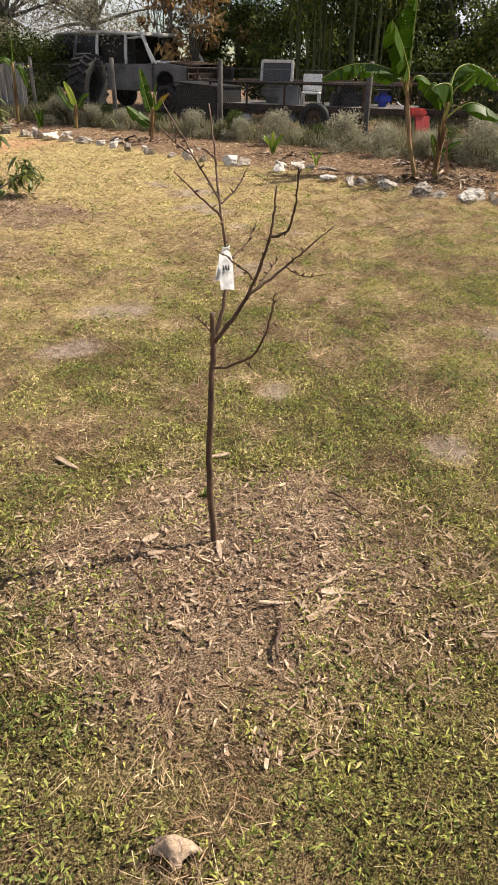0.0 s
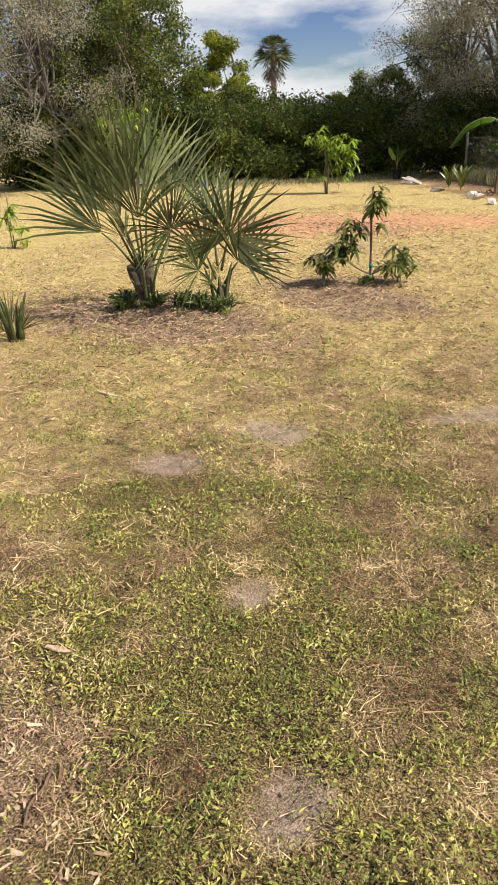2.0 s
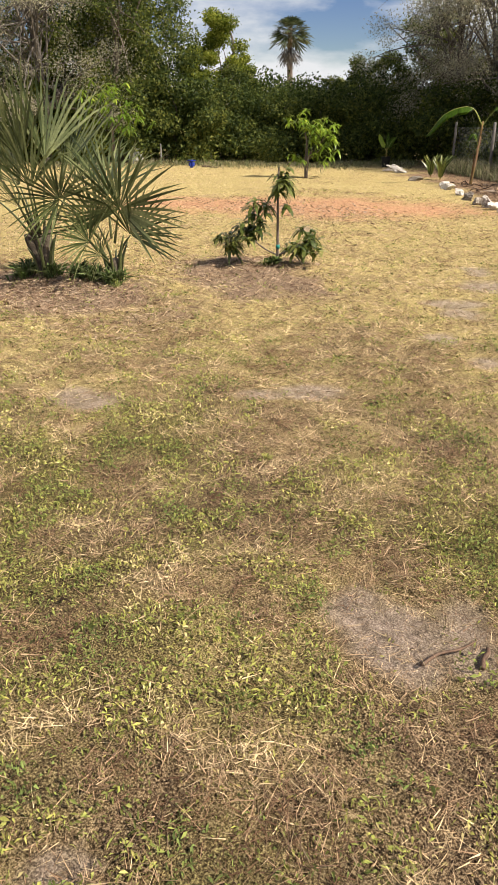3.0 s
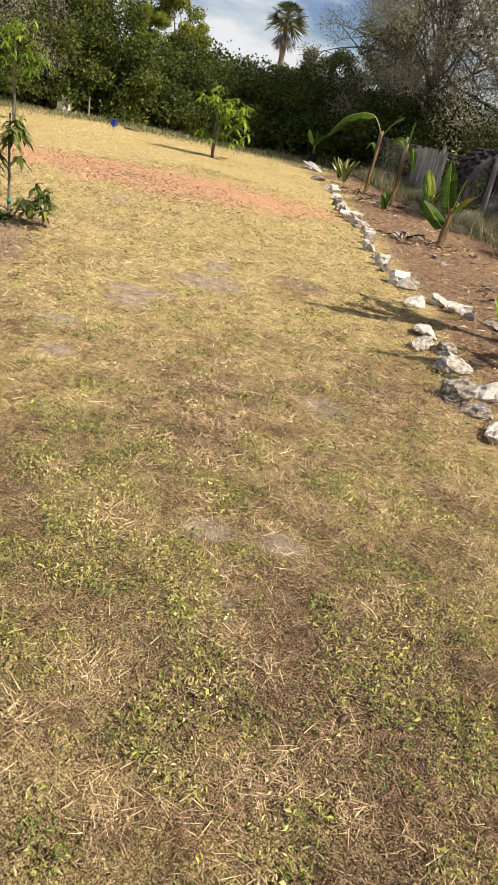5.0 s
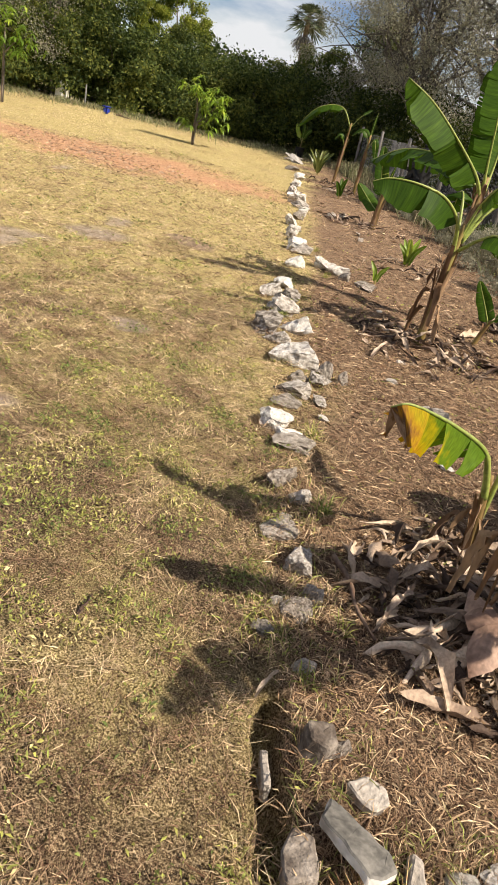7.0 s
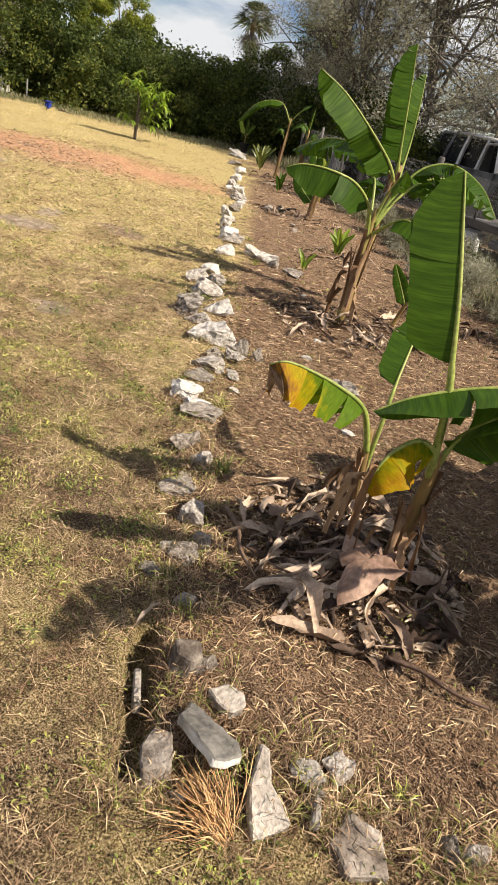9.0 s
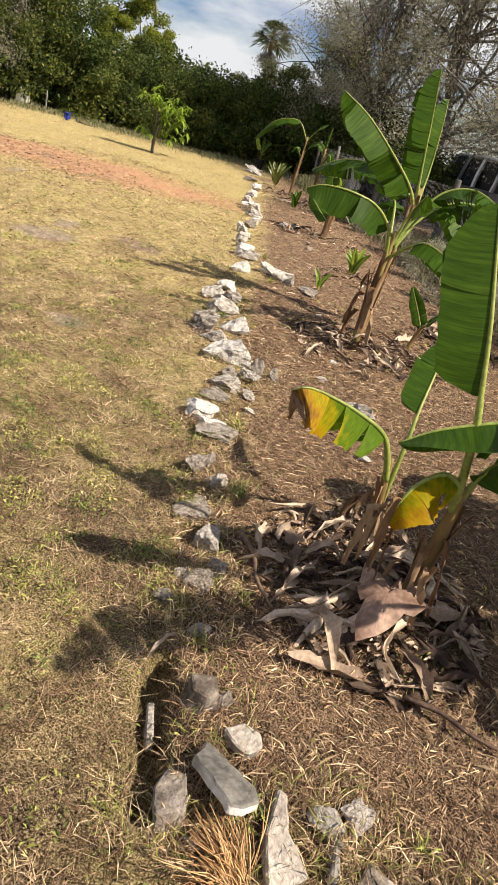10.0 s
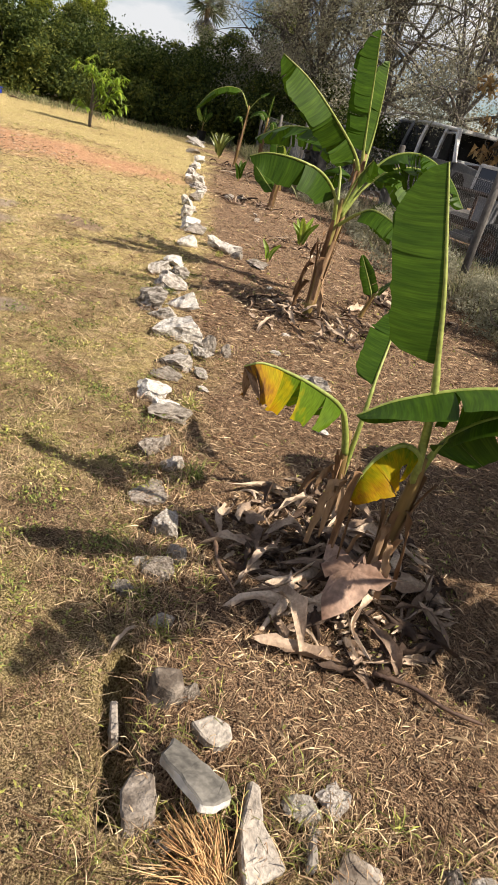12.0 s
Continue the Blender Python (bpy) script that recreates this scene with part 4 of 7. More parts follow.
simple("scrap_cab", 0.55, 17.2, 0.58, -18, "grey scrapped cab shell with a rear window", "car part",
       [("shell", (0.78, 0.5, 0.42), (0, 0, 0.21), M_PAINT, (0, 0, 0)), ("frame_top", (0.74, 0.06, 0.06), (0, -0.16, 0.82), M_PALEPAINT, (0, 0, 0)),
        ("frame_post", (0.06, 0.06, 0.44), (-0.35, -0.2, 0.6), M_PALEPAINT, (-8, 0, 0)), ("frame_post", (0.06, 0.06, 0.44), (0.35, -0.2, 0.6), M_PALEPAINT, (-8, 0, 0)),
        ("window", (0.66, 0.02, 0.38), (0, -0.19, 0.6), M_GLASS, (-8, 0, 0))])
simple("white_chair", 1.25, 16.9, 0.58, -10, "white plastic garden chair among the scrap", "chair",
       [("seat", (0.42, 0.42, 0.04), (0, 0, 0.22), M_WHITE, (0, 0, 0)), ("backrest", (0.42, 0.04, 0.34), (0, 0.2, 0.42), M_WHITE, (-8, 0, 0)),
        ("leg", (0.04, 0.04, 0.22), (-0.18, -0.18, 0.11), M_WHITE, (0, 0, 0)), ("leg", (0.04, 0.04, 0.22), (0.18, -0.18, 0.11), M_WHITE, (0, 0, 0)),
        ("leg", (0.04, 0.04, 0.22), (-0.18, 0.18, 0.11), M_WHITE, (0, 0, 0)), ("leg", (0.04, 0.04, 0.22), (0.18, 0.18, 0.11), M_WHITE, (0, 0, 0))])
simple("salvaged_car_seat", 0.72, 16.35, 0.2, -12, "grey car seat leaning against the trailer", "car seat",
       [("cushion", (0.48, 0.42, 0.14), (0, 0, 0.12), M_PAINT, (0, 0, 0)), ("backrest", (0.46, 0.14, 0.6), (0, 0.2, 0.45), M_PAINT, (-14, 0, 0))])
simple("black_crate", -1.05, 17.35, 0, -38, "big black plastic crate by the fence", "crate",
       [("wall", (1.25, 0.05, 0.9), (0, -0.4, 0.45), M_BLACK, (0, 0, 0)), ("wall", (1.25, 0.05, 0.9), (0, 0.4, 0.45), M_BLACK, (0, 0, 0)),
        ("wall", (0.05, 0.8, 0.9), (-0.6, 0, 0.45), M_BLACK, (0, 0, 0)), ("wall", (0.05, 0.8, 0.9), (0.6, 0, 0.45), M_BLACK, (0, 0, 0)), ("lid", (1.3, 0.9, 0.04), (0, 0, 0.92), M_BLACK, (0, 3, 0))])
simple("black_bin", 2.0, 16.4, 0, 15, "black plastic bin on the trailer's edge", "bin",
       [("body", (0.7, 0.5, 0.95), (0, 0, 0.5), M_BLACK, (0, 0, 0)), ("lid", (0.74, 0.54, 0.05), (0, 0, 1.0), M_BLACK, (0, 0, 0))])
simple("red_cart", 3.35, 15.7, 0, 25, "faded red plastic cart leaning behind the fence", "cart",
       [("tray", (0.46, 0.3, 0.16), (0, 0, 0.52), M_RED, (0, 4, 0)), ("front", (0.36, 0.04, 0.42), (0.12, -0.15, 0.24), M_RED, (-12, 0, 0)), ("handle", (0.03, 0.4, 0.03), (-0.2, 0.2, 0.62), M_WHITE, (20, 0, 0))])
simple("blue_drum", 2.75, 16.3, 0.58, 0, "dark blue plastic drum on the trailer", "drum", [("body", (0.34, 0.34, 0.3), (0, 0, 0.15), M_BLUE, (0, 0, 0)), ("lid", (0.36, 0.36, 0.03), (0, 0, 0.31), M_BLACK, (0, 0, 0))])
simple("white_basin", -0.25, 16.9, 0.3, 0, "white plastic basin beside the trailer", "basin", [("bowl", (0.4, 0.3, 0.16), (0, 0, 0), M_WHITE, (8, 0, 0)), ("stand", (0.3, 0.2, 0.3), (0, 0, -0.16), M_POST, (0, 0, 0))])
simple("white_pipe", 0.62, 15.55, 0, 0, "short white pipe standing in the weeds", "pipe", [("tube", (0.08, 0.08, 0.42), (0, 0, 0.2), M_WHITE, (4, -6, 0))])


# ---- peach sapling ----
def make_peach():
    tree = thing("peach_sapling", 0.164, 1.832, 0, "bare young peach tree with a thin brown trunk", "sapling")
    rng = np.random.default_rng(3)
    thin = 0.86

    def limb(name, pts, r0, r1, parent=tree, knots=True):
        bm = bmesh.new()
        n = 4 + 4 * len(pts)
        q = spline(pts, n)
        tube(bm, [p + Vector(rng.normal(size=3)) * 0.0012 for p in q],
             [thin * (r0 + (r1 - r0) * k / (n - 1)) * (1.25 if knots and k % 5 == 3 else 1.0) for k in range(n)], 7)
        ob = part(name, bm, M_TWIG, parent)
        if knots:
            for k in range(3, n - 1, 3):
                bm = bmesh.new()
                d = Vector(rng.normal(size=3)).normalized()
                tube(bm, [q[k], q[k] + d * 0.011 + Vector((0, 0, 0.004))], [0.0035, 0.0012], 5)
                part("bud", bm, M_TWIG, ob)
        return ob

    limb("trunk", [(-0.006, -0.01, -0.05), (-0.006, 0.0, 0.03), (-0.016, 0.004, 0.236), (-0.010, 0.018, 0.50), (-0.004, 0.04, 0.63), (-0.003, 0.047, 0.70), (-0.004, 0.048, 0.785)], 0.0130, 0.0090, knots=False)
    lead = limb("leader", [(-0.003, 0.045, 0.69), (0.026, 0.09, 0.80), (0.030, 0.135, 0.93), (0.016, 0.135, 1.04), (0.0, 0.18, 1.17), (-0.02, 0.22, 1.30)], 0.0075, 0.0022)
    limb("branch", [(0.016, 0.118, 1.035), (-0.035, 0.08, 1.09), (-0.094, 0.03, 1.155)], 0.0039, 0.0015)
    limb("branch", [(0.012, 0.14, 1.07), (-0.055, 0.18, 1.17), (-0.15, 0.225, 1.315)], 0.0039, 0.0015)
    limb("branch", [(-0.055, 0.18, 1.17), (-0.115, 0.16, 1.22), (-0.145, 0.15, 1.25)], 0.0027, 0.0011)
    limb("branch", [(0.016, 0.15, 1.06), (0.055, 0.21, 1.09), (0.088, 0.255, 1.145)], 0.0031, 0.0015)
    limb("branch", [(0.0, 0.18, 1.17), (-0.03, 0.16, 1.20)], 0.0023, 0.0011)
    limb("branch", [(-0.003, 0.047, 0.69), (0.066, 0.045, 0.785), (0.114, 0.04, 0.88), (0.142, 0.034, 0.965), (0.158, 0.036, 1.03), (0.166, 0.048, 1.125)], 0.0074, 0.0026)
    limb("branch", [(0.155, 0.03, 1.00), (0.19, -0.06, 1.03), (0.208, -0.125, 1.10), (0.212, -0.150, 1.195)], 0.0043, 0.0021)
    limb("branch", [(0.095, 0.043, 0.835), (0.190, 0.10, 0.895), (0.255, 0.13, 0.945), (0.336, 0.168, 1.005)], 0.0051, 0.0016)
    limb("branch", [(0.20, 0.105, 0.90), (0.26, 0.115, 0.872), (0.336, 0.118, 0.885)], 0.0023, 0.0011)
    limb("branch", [(0.114, 0.04, 0.88), (0.06, -0.02, 0.945), (0.016, -0.062, 0.985)], 0.0027, 0.0014)
    limb("branch", [(-0.004, 0.035, 0.62), (0.05, -0.03, 0.655), (0.125, -0.14, 0.745), (0.155, -0.20, 0.85), (0.166, -0.222, 0.925)], 0.0047, 0.0019)
    limb("branch", [(0.02, 0.09, 0.90), (0.085, 0.18, 0.945), (0.116, 0.238, 1.0)], 0.0023, 0.0011)
    limb("branch", [(0.12, 0.055, 0.855), (0.155, 0.11, 0.89), (0.186, 0.148, 0.925)], 0.0023, 0.0011)
    limb("branch", [(-0.004, 0.045, 0.72), (-0.03, 0.065, 0.745), (-0.062, 0.078, 0.765)], 0.0031, 0.0015)
    limb("branch", [(0.09, -0.09, 0.70), (0.115, -0.06, 0.66)], 0.0023, 0.0011)

    def tag(at, size, turn, lean, bend):
        bm = bmesh.new()
        rows = []
        for k in range(8):
            s = k / 7
            wd = size[0] * (0.35 + 0.65 * min(1, s * 6))
            y = bend * s * s
            rows.append([bm.verts.new((u * wd / 2, y + 0.004 * u * u, -size[1] * s)) for u in (-1, 0, 1)])
        for a, b in zip(rows, rows[1:]):
            for k in (0, 1):
                bm.faces.new((a[k], a[k + 1], b[k + 1], b[k]))
        bmesh.ops.solidify(bm, geom=bm.faces[:], thickness=0.0006)
        ob = part("paper_tag", bm, M_TAG, tree, "white paper nursery tag")
        ob.matrix_basis = Matrix.Translation(at) @ Euler((radians(lean[0]), radians(lean[1]), radians(turn))).to_matrix().to_4x4()
        bm = bmesh.new()
        for k in range(3):
            box(bm, (size[0] * 0.10, 0.0008, size[1] * 0.12), (size[0] * (-0.22 + 0.2 * k), 0.5 * bend * 0.5 - 0.002, -size[1] * 0.5))
        pr = part("print_bars", bm, M_PRINT, ob)
        return ob

    tag((0.028, 0.128, 0.945), (0.038, 0.125, 0), 8, (-45, 0), 0.006)
    tag((0.032, 0.134, 0.935), (0.046, 0.085, 0), 60, (14, 10), -0.01)
    bm = bmesh.new()
    tube(bm, [(0.03 + 0.010 * math.cos(a), 0.135 + 0.010 * math.sin(a), 0.94 + 0.008 * a / 6.28) for a in np.linspace(0, 6.6, 24)], [0.0022] * 24, 5)
    part("tag_tie", bm, M_WHITE, tree)


make_peach()


# ---- palmetto clumps ----
def frond(parent, rng, foot, tip, face, radius, spread=210, count=30, sag=0.35, split=0.42):
    """A fan leaf: a stalk from foot to tip, and leaflets fanned about it, broad side towards face."""
    foot, tip = Vector(foot), Vector(tip)
    mid = foot.lerp(tip, 0.55) + Vector((0, 0, 0.06 * (tip - foot).length))
    path = spline([foot, mid, tip], 9)
    bm = bmesh.new()
    tube(bm, path, [0.014 - 0.0009 * k for k in range(9)], 5)
    ob = part("frond_stalk", bm, M_PALMSTALK, parent)
    z = (path[-1] - path[-3]).normalized()
    y = (Vector(face) - z * Vector(face).dot(z)).normalized()
    m = np.array(Matrix((y.cross(z), y, z)).transposed())
    v = fan_blade(rng, radius, count=count, spread=spread, sag=0.0, split=split, full=0.82)
    drop = v[..., 2].copy()
    v = v.reshape(-1, 3) @ m.T
    out = np.linalg.norm(v, axis=1) / radius
    v[:, 2] -= sag * radius * np.clip(out - 0.35, 0, None) ** 2 * rng.uniform(0.5, 1.3)
    v += np.array(path[-1])
    v = v.reshape(-1, 8, 3)
    for k in range(len(v)):
        quads("leaflet", v[k:k + 1], 8, M_LEAFLET, ob)


def make_palmetto(x, y, fronds, seed, stems, label):
    """fronds: stalk tip across, up and forward, blade radius, spread; stems: trunk tops, across and up."""
    rng = np.random.default_rng(seed)
    z0 = ground_z(x, y)
    palm = thing("palmetto", x, y, z0, label, "palm", "palmettos")
    across, ahead = Vector((0.568, 0.823, 0)), Vector((0.823, -0.568, 0))
    for r, u in stems:
        top = across * r + Vector((0, 0, u))
        bm = bmesh.new()
        tube(bm, spline([(0, 0, -0.1), top * 0.35, top * 0.75, top], 9), [0.060, 0.055, 0.05, 0.052, 0.048, 0.05, 0.046, 0.042, 0.03], 10)
        part("trunk", bm, M_PALMTRUNK, palm)
    for k, (r, u, d, radius, spread) in enumerate(fronds):
        tip = across * r + ahead * d + Vector((0, 0, u))
        foot = across * (0.25 * r) + ahead * 0.2 * d + Vector((0, 0, min(0.55 * u, 0.42) if stems else 0.03))
        face = ahead * rng.uniform(0.6, 1.0) + across * rng.uniform(-0.5, 0.5) + Vector((0, 0, rng.uniform(-0.1, 0.25)))
        frond(palm, rng, foot, tip, face, radius, spread=spread, sag=rng.uniform(0.05, 0.3), count=int(7 + spread / 10), split=0.36)
    for k in range(6):
        a = 6.283 * k / 6 + 0.3
        bm = bmesh.new()
        h = rng.uniform(0.25, 0.5)
        tube(bm, spline([(0.05 * math.cos(a), 0.05 * math.sin(a), 0.0), (0.09 * math.cos(a), 0.09 * math.sin(a), h * 0.6), (0.15 * math.cos(a), 0.15 * math.sin(a), h)], 6), [0.022, 0.02, 0.017, 0.014, 0.011, 0.007], 5)
        part("leaf_base", bm, M_PALMSTALK, palm)
    return palm


make_palmetto(-3.66, 5.50, [
    (-0.22, 0.98, 0.0, 0.98, 70), (-0.08, 1.08, 0.1, 0.95, 70), (0.10, 1.08, -0.12, 0.92, 80), (0.26, 1.0, -0.20, 0.88, 80), (-0.36, 0.74, 0.05, 0.88, 75),
    (0.0, 0.86, 0.22, 0.85, 80), (0.34, 0.86, -0.15, 0.78, 80), (-0.18, 0.84, -0.20, 0.92, 80), (-0.30, 0.90, -0.05, 0.96, 60), (-0.14, 0.70, 0.22, 0.72, 90)],
    31, [(-0.06, 0.52), (0.06, 0.48), (-0.14, 0.42)], "large clump of grey-green fan palmetto fronds in mulch")
make_palmetto(-3.02, 5.90, [
    (0.10, 0.70, 0.10, 0.74, 260), (-0.42, 0.80, 0.18, 0.55, 220), (-0.12, 0.55, 0.0, 0.66, 140), (0.18, 0.46, 0.05, 0.58, 150), (-0.02, 0.80, -0.15, 0.66, 120), (-0.20, 0.42, 0.15, 0.50, 150), (-0.10, 0.30, 0.20, 0.45, 120)],
    32, [(0.02, 0.24)], "smaller green palmetto with stiff fan fronds")
make_palmetto(-3.78, 4.15, [(-0.03, 0.12, 0, 0.38, 70), (0.05, 0.10, 0.03, 0.36, 60), (-0.08, 0.10, 0.02, 0.32, 80)], 33, [], "palmetto seedling of a few narrow blades")


# ---- mango saplings ----
def leaf_sprays(rng, tips, per, length, width, hang=0.5):
    """Long pointed leaves hanging in whorls about each tip: an array of eight-cornered strips."""
    out = []
    for tip in tips:
        tip = np.array(tip, float)
        for k in range(per):
            a, b = rng.random() * 6.283, rng.uniform(-0.5, 0.9)
            d = np.array([math.cos(a) * math.cos(b), math.sin(a) * math.cos(b), math.sin(b)])
            side = np.cross(d, [0, 0, 1.0])
            side /= np.linalg.norm(side)
            ln, wd = length * rng.uniform(0.6, 1.15), width * rng.uniform(0.75, 1.15)
            c, pts = tip - [0, 0, rng.random() * 0.05], []
            for s, w in ((0.0, 0.12), (0.3, 0.9), (0.65, 0.85), (1.0, 0.06)):
                p = c + d * ln * s * (1 - 0.25 * s * hang) - np.array([0, 0, 1]) * ln * hang * s * s
                pts += [p - side * wd * w / 2, p + side * wd * w / 2]
            out.append(pts)
    return np.array(out)


def make_mango(x, y, seed, stems, sprays, per, length, width, mat, label, stake=None):
    rng = np.random.default_rng(seed)
    t = thing("mango_sapling", x, y, ground_z(x, y), label, "sapling", "mango saplings")
    for k, (pts, r) in enumerate(stems):
        bm = bmesh.new()
        q = spline(pts, 10)
        tube(bm, q, [r * (1 - 0.06 * i) for i in range(10)], 7)
        part("trunk" if k == 0 else "branch", bm, M_BARK, t)
    every = np.concatenate([leaf_sprays(rng, tips, per, length, width) for tips in sprays])
    for k in range(min(300, len(every))):
        quads("leaf", every[k:k + 1], 8, mat, t)
    if len(every) > 300:
        quads("foliage", every[300:], 8, mat, t)["kind"] = "stuff"
    if stake:
        bm = bmesh.new()
        tube(bm, [(0.04, 0.02, -0.1), (0.03, 0.03, stake)], [0.012, 0.011], 6)
        part("stake", bm, M_POST, t)
    return t


def around(cx, cy, cz, r, n, seed, flat=1.0):
    rng = np.random.default_rng(seed)
    return [(cx + rng.normal() * r, cy + rng.normal() * r, cz + rng.normal() * r * flat) for _ in range(n)]


mango = make_mango(-2.56, 7.64, 41, [([(0, 0, -0.05), (-0.005, 0, 0.35), (-0.01, 0, 0.7), (0.0, 0, 0.98)], 0.017), ([(0, 0, 0.10), (-0.11, -0.10, 0.17), (-0.22, -0.21, 0.30), (-0.27, -0.26, 0.42)], 0.010),
                                     ([(0, 0, 0.10), (0.09, 0.08, 0.15), (0.20, 0.18, 0.22), (0.28, 0.24, 0.30)], 0.009), ([(0, 0, 0.5), (-0.06, -0.05, 0.6), (-0.14, -0.12, 0.68)], 0.006)],
                   [around(-0.26, -0.24, 0.33, 0.085, 12, 1), around(-0.36, -0.34, 0.24, 0.06, 7, 2), around(0.17, 0.15, 0.24, 0.08, 9, 3), around(0.28, 0.25, 0.29, 0.05, 5, 4, 0.6), around(-0.14, -0.13, 0.62, 0.055, 6, 5),
                    around(-0.015, 0.0, 0.83, 0.05, 6, 6, 1.6), around(0.05, 0.04, 0.88, 0.05, 6, 7), around(-0.20, -0.18, 0.48, 0.05, 5, 8)], 12, 0.18, 0.042, M_MANGO, "young mango tree with drooping dark leaves and a green tie")
bm = bmesh.new()
tube(bm, [(0, 0, 0.17), (0, 0, 0.21)], [0.022, 0.022], 8)
part("tie", bm, M_TIE, mango, "blue-green plastic tie")
make_mango(-11.6, 17.4, 42, [([(0, 0, -0.05), (-0.02, 0, 0.5), (0.0, 0, 1.0), (-0.15, -0.1, 1.5)], 0.035), ([(0, 0, 0.5), (0.3, 0.25, 0.9), (0.45, 0.35, 1.2)], 0.02), ([(0, 0, 0.45), (0.2, 0.3, 0.7), (0.4, 0.2, 0.85)], 0.018), ([(0.05, 0, -0.05), (0.1, 0.0, 0.5), (0.2, 0.05, 0.8)], 0.025)],
           [around(-0.15, -0.12, 1.55, 0.16, 12, 11), around(0.15, 0.12, 1.35, 0.18, 14, 12), around(0.42, 0.34, 1.15, 0.16, 12, 13), around(0.40, 0.30, 0.75, 0.18, 12, 14), around(-0.25, -0.2, 0.55, 0.1, 5, 15), around(0.15, 0.12, 0.95, 0.2, 10, 16)],
           10, 0.26, 0.055, M_MANGO_NEW, "bushy young mango tree with bright yellow-green leaves", 1.1)
make_mango(-15.1, 13.3, 43, [([(0, 0, -0.05), (0.0, 0, 0.8), (0.03, 0, 1.5), (0.0, 0, 2.2)], 0.04), ([(0, 0, 1.3), (-0.3, -0.2, 1.7), (-0.5, -0.3, 1.9)], 0.02), ([(0, 0, 1.2), (0.3, 0.25, 1.6), (0.5, 0.4, 1.7)], 0.02)],
           [around(0, 0, 2.2, 0.2, 14, 21), around(-0.45, -0.35, 1.85, 0.2, 12, 22), around(0.45, 0.4, 1.7, 0.2, 12, 23), around(0.1, 0.1, 1.6, 0.25, 12, 24), around(0.3, 0.2, 1.35, 0.15, 7, 25)], 10, 0.26, 0.055, M_MANGO_NEW, "tall young mango tree with bright leaves", 1.6)
make_mango(-9.6, 6.9, 44, [([(0, 0, -0.05), (0.0, 0, 0.3), (0.02, 0, 0.6)], 0.015)], [around(0, 0, 0.55, 0.12, 8, 31), around(0.1, 0.1, 0.35, 0.1, 6, 32)], 9, 0.2, 0.045, M_MANGO_NEW, "small mango sapling with yellowish leaves", 0.9)


# ---- banana plants ----
def banana_leaf(parent, pts, width, up, seed, mat=None, tears=6, stalk=0.16, fold=0.35, sag=0.25, name="leaf", label="", blunt=0.42):
    """A banana leaf: a midrib through pts, with a torn blade on each side; fold lifts the halves towards up, sag drops the edges."""
    rng = np.random.default_rng(seed)
    n = 40
    path = spline(pts, n)
    up = Vector(up)
    first = int(n * stalk)
    cut = [set(int(c) for c in rng.integers(first + 3, n - 2, tears)) for _ in (0, 1)]
    bm = bmesh.new()
    uv = bm.loops.layers.uv.new("leaf")
    for h, s in enumerate((-1, 1)):
        prev, lift, slip = None, 0.0, 0.0
        for k in range(first, n):
            t = (path[min(k + 1, n - 1)] - path[max(k - 1, 0)]).normalized()
            side = (t.cross(up)).normalized() * s
            nor = side.cross(t) * s
            q = (k - first) / (n - 1 - first)
            w = width / 2 * min(1.0, (q / 0.07 + 0.05)) ** 0.5 * min(1.0, max(0.0, (1.0 - q) / blunt)) ** 0.55 * (1 + 0.02 * rng.normal())

            def row(gap):
                out = []
                for i in range(6):
                    u = i / 5
                    ang = fold + lift
                    zz = w * u * math.sin(ang) - sag * w * u * u + 0.012 * math.sin(9 * q + 5 * u + seed) * u * width
                    out.append(bm.verts.new(path[k] + side * w * u * math.cos(ang) + nor * zz + t * (0.16 * w * u * u + gap * u * width)))
                return out

            cur = row(-slip if k in cut[h] else 0.0)
            if prev:
                for i in range(5):
                    f = (prev[i], prev[i + 1], cur[i + 1], cur[i])
                    face = bm.faces.new(f if s > 0 else f[::-1])
                    back = (k - 1 - first) / (n - 1 - first)
                    at = {prev[i]: (back, i / 5), prev[i + 1]: (back, (i + 1) / 5), cur[i + 1]: (q, (i + 1) / 5), cur[i]: (q, i / 5)}
                    for loop in face.loops:
                        loop[uv].uv = at[loop.vert]
            if k in cut[h]:
                lift, slip = rng.normal() * 0.16, rng.uniform(0.005, 0.04)
                cur = row(slip)
            prev = cur
    blade = part(name, bm, mat or M_BANANA, parent, label)
    bm = bmesh.new()
    r = width * 0.026 + 0.004
    tube(bm, path, [r * (1.25 if k < first else 1.0) * (1 - 0.86 * k / (n - 1)) + 0.0012 for k in range(n)], 7)
    part("midrib", bm, M_RIB, blade)
    return blade


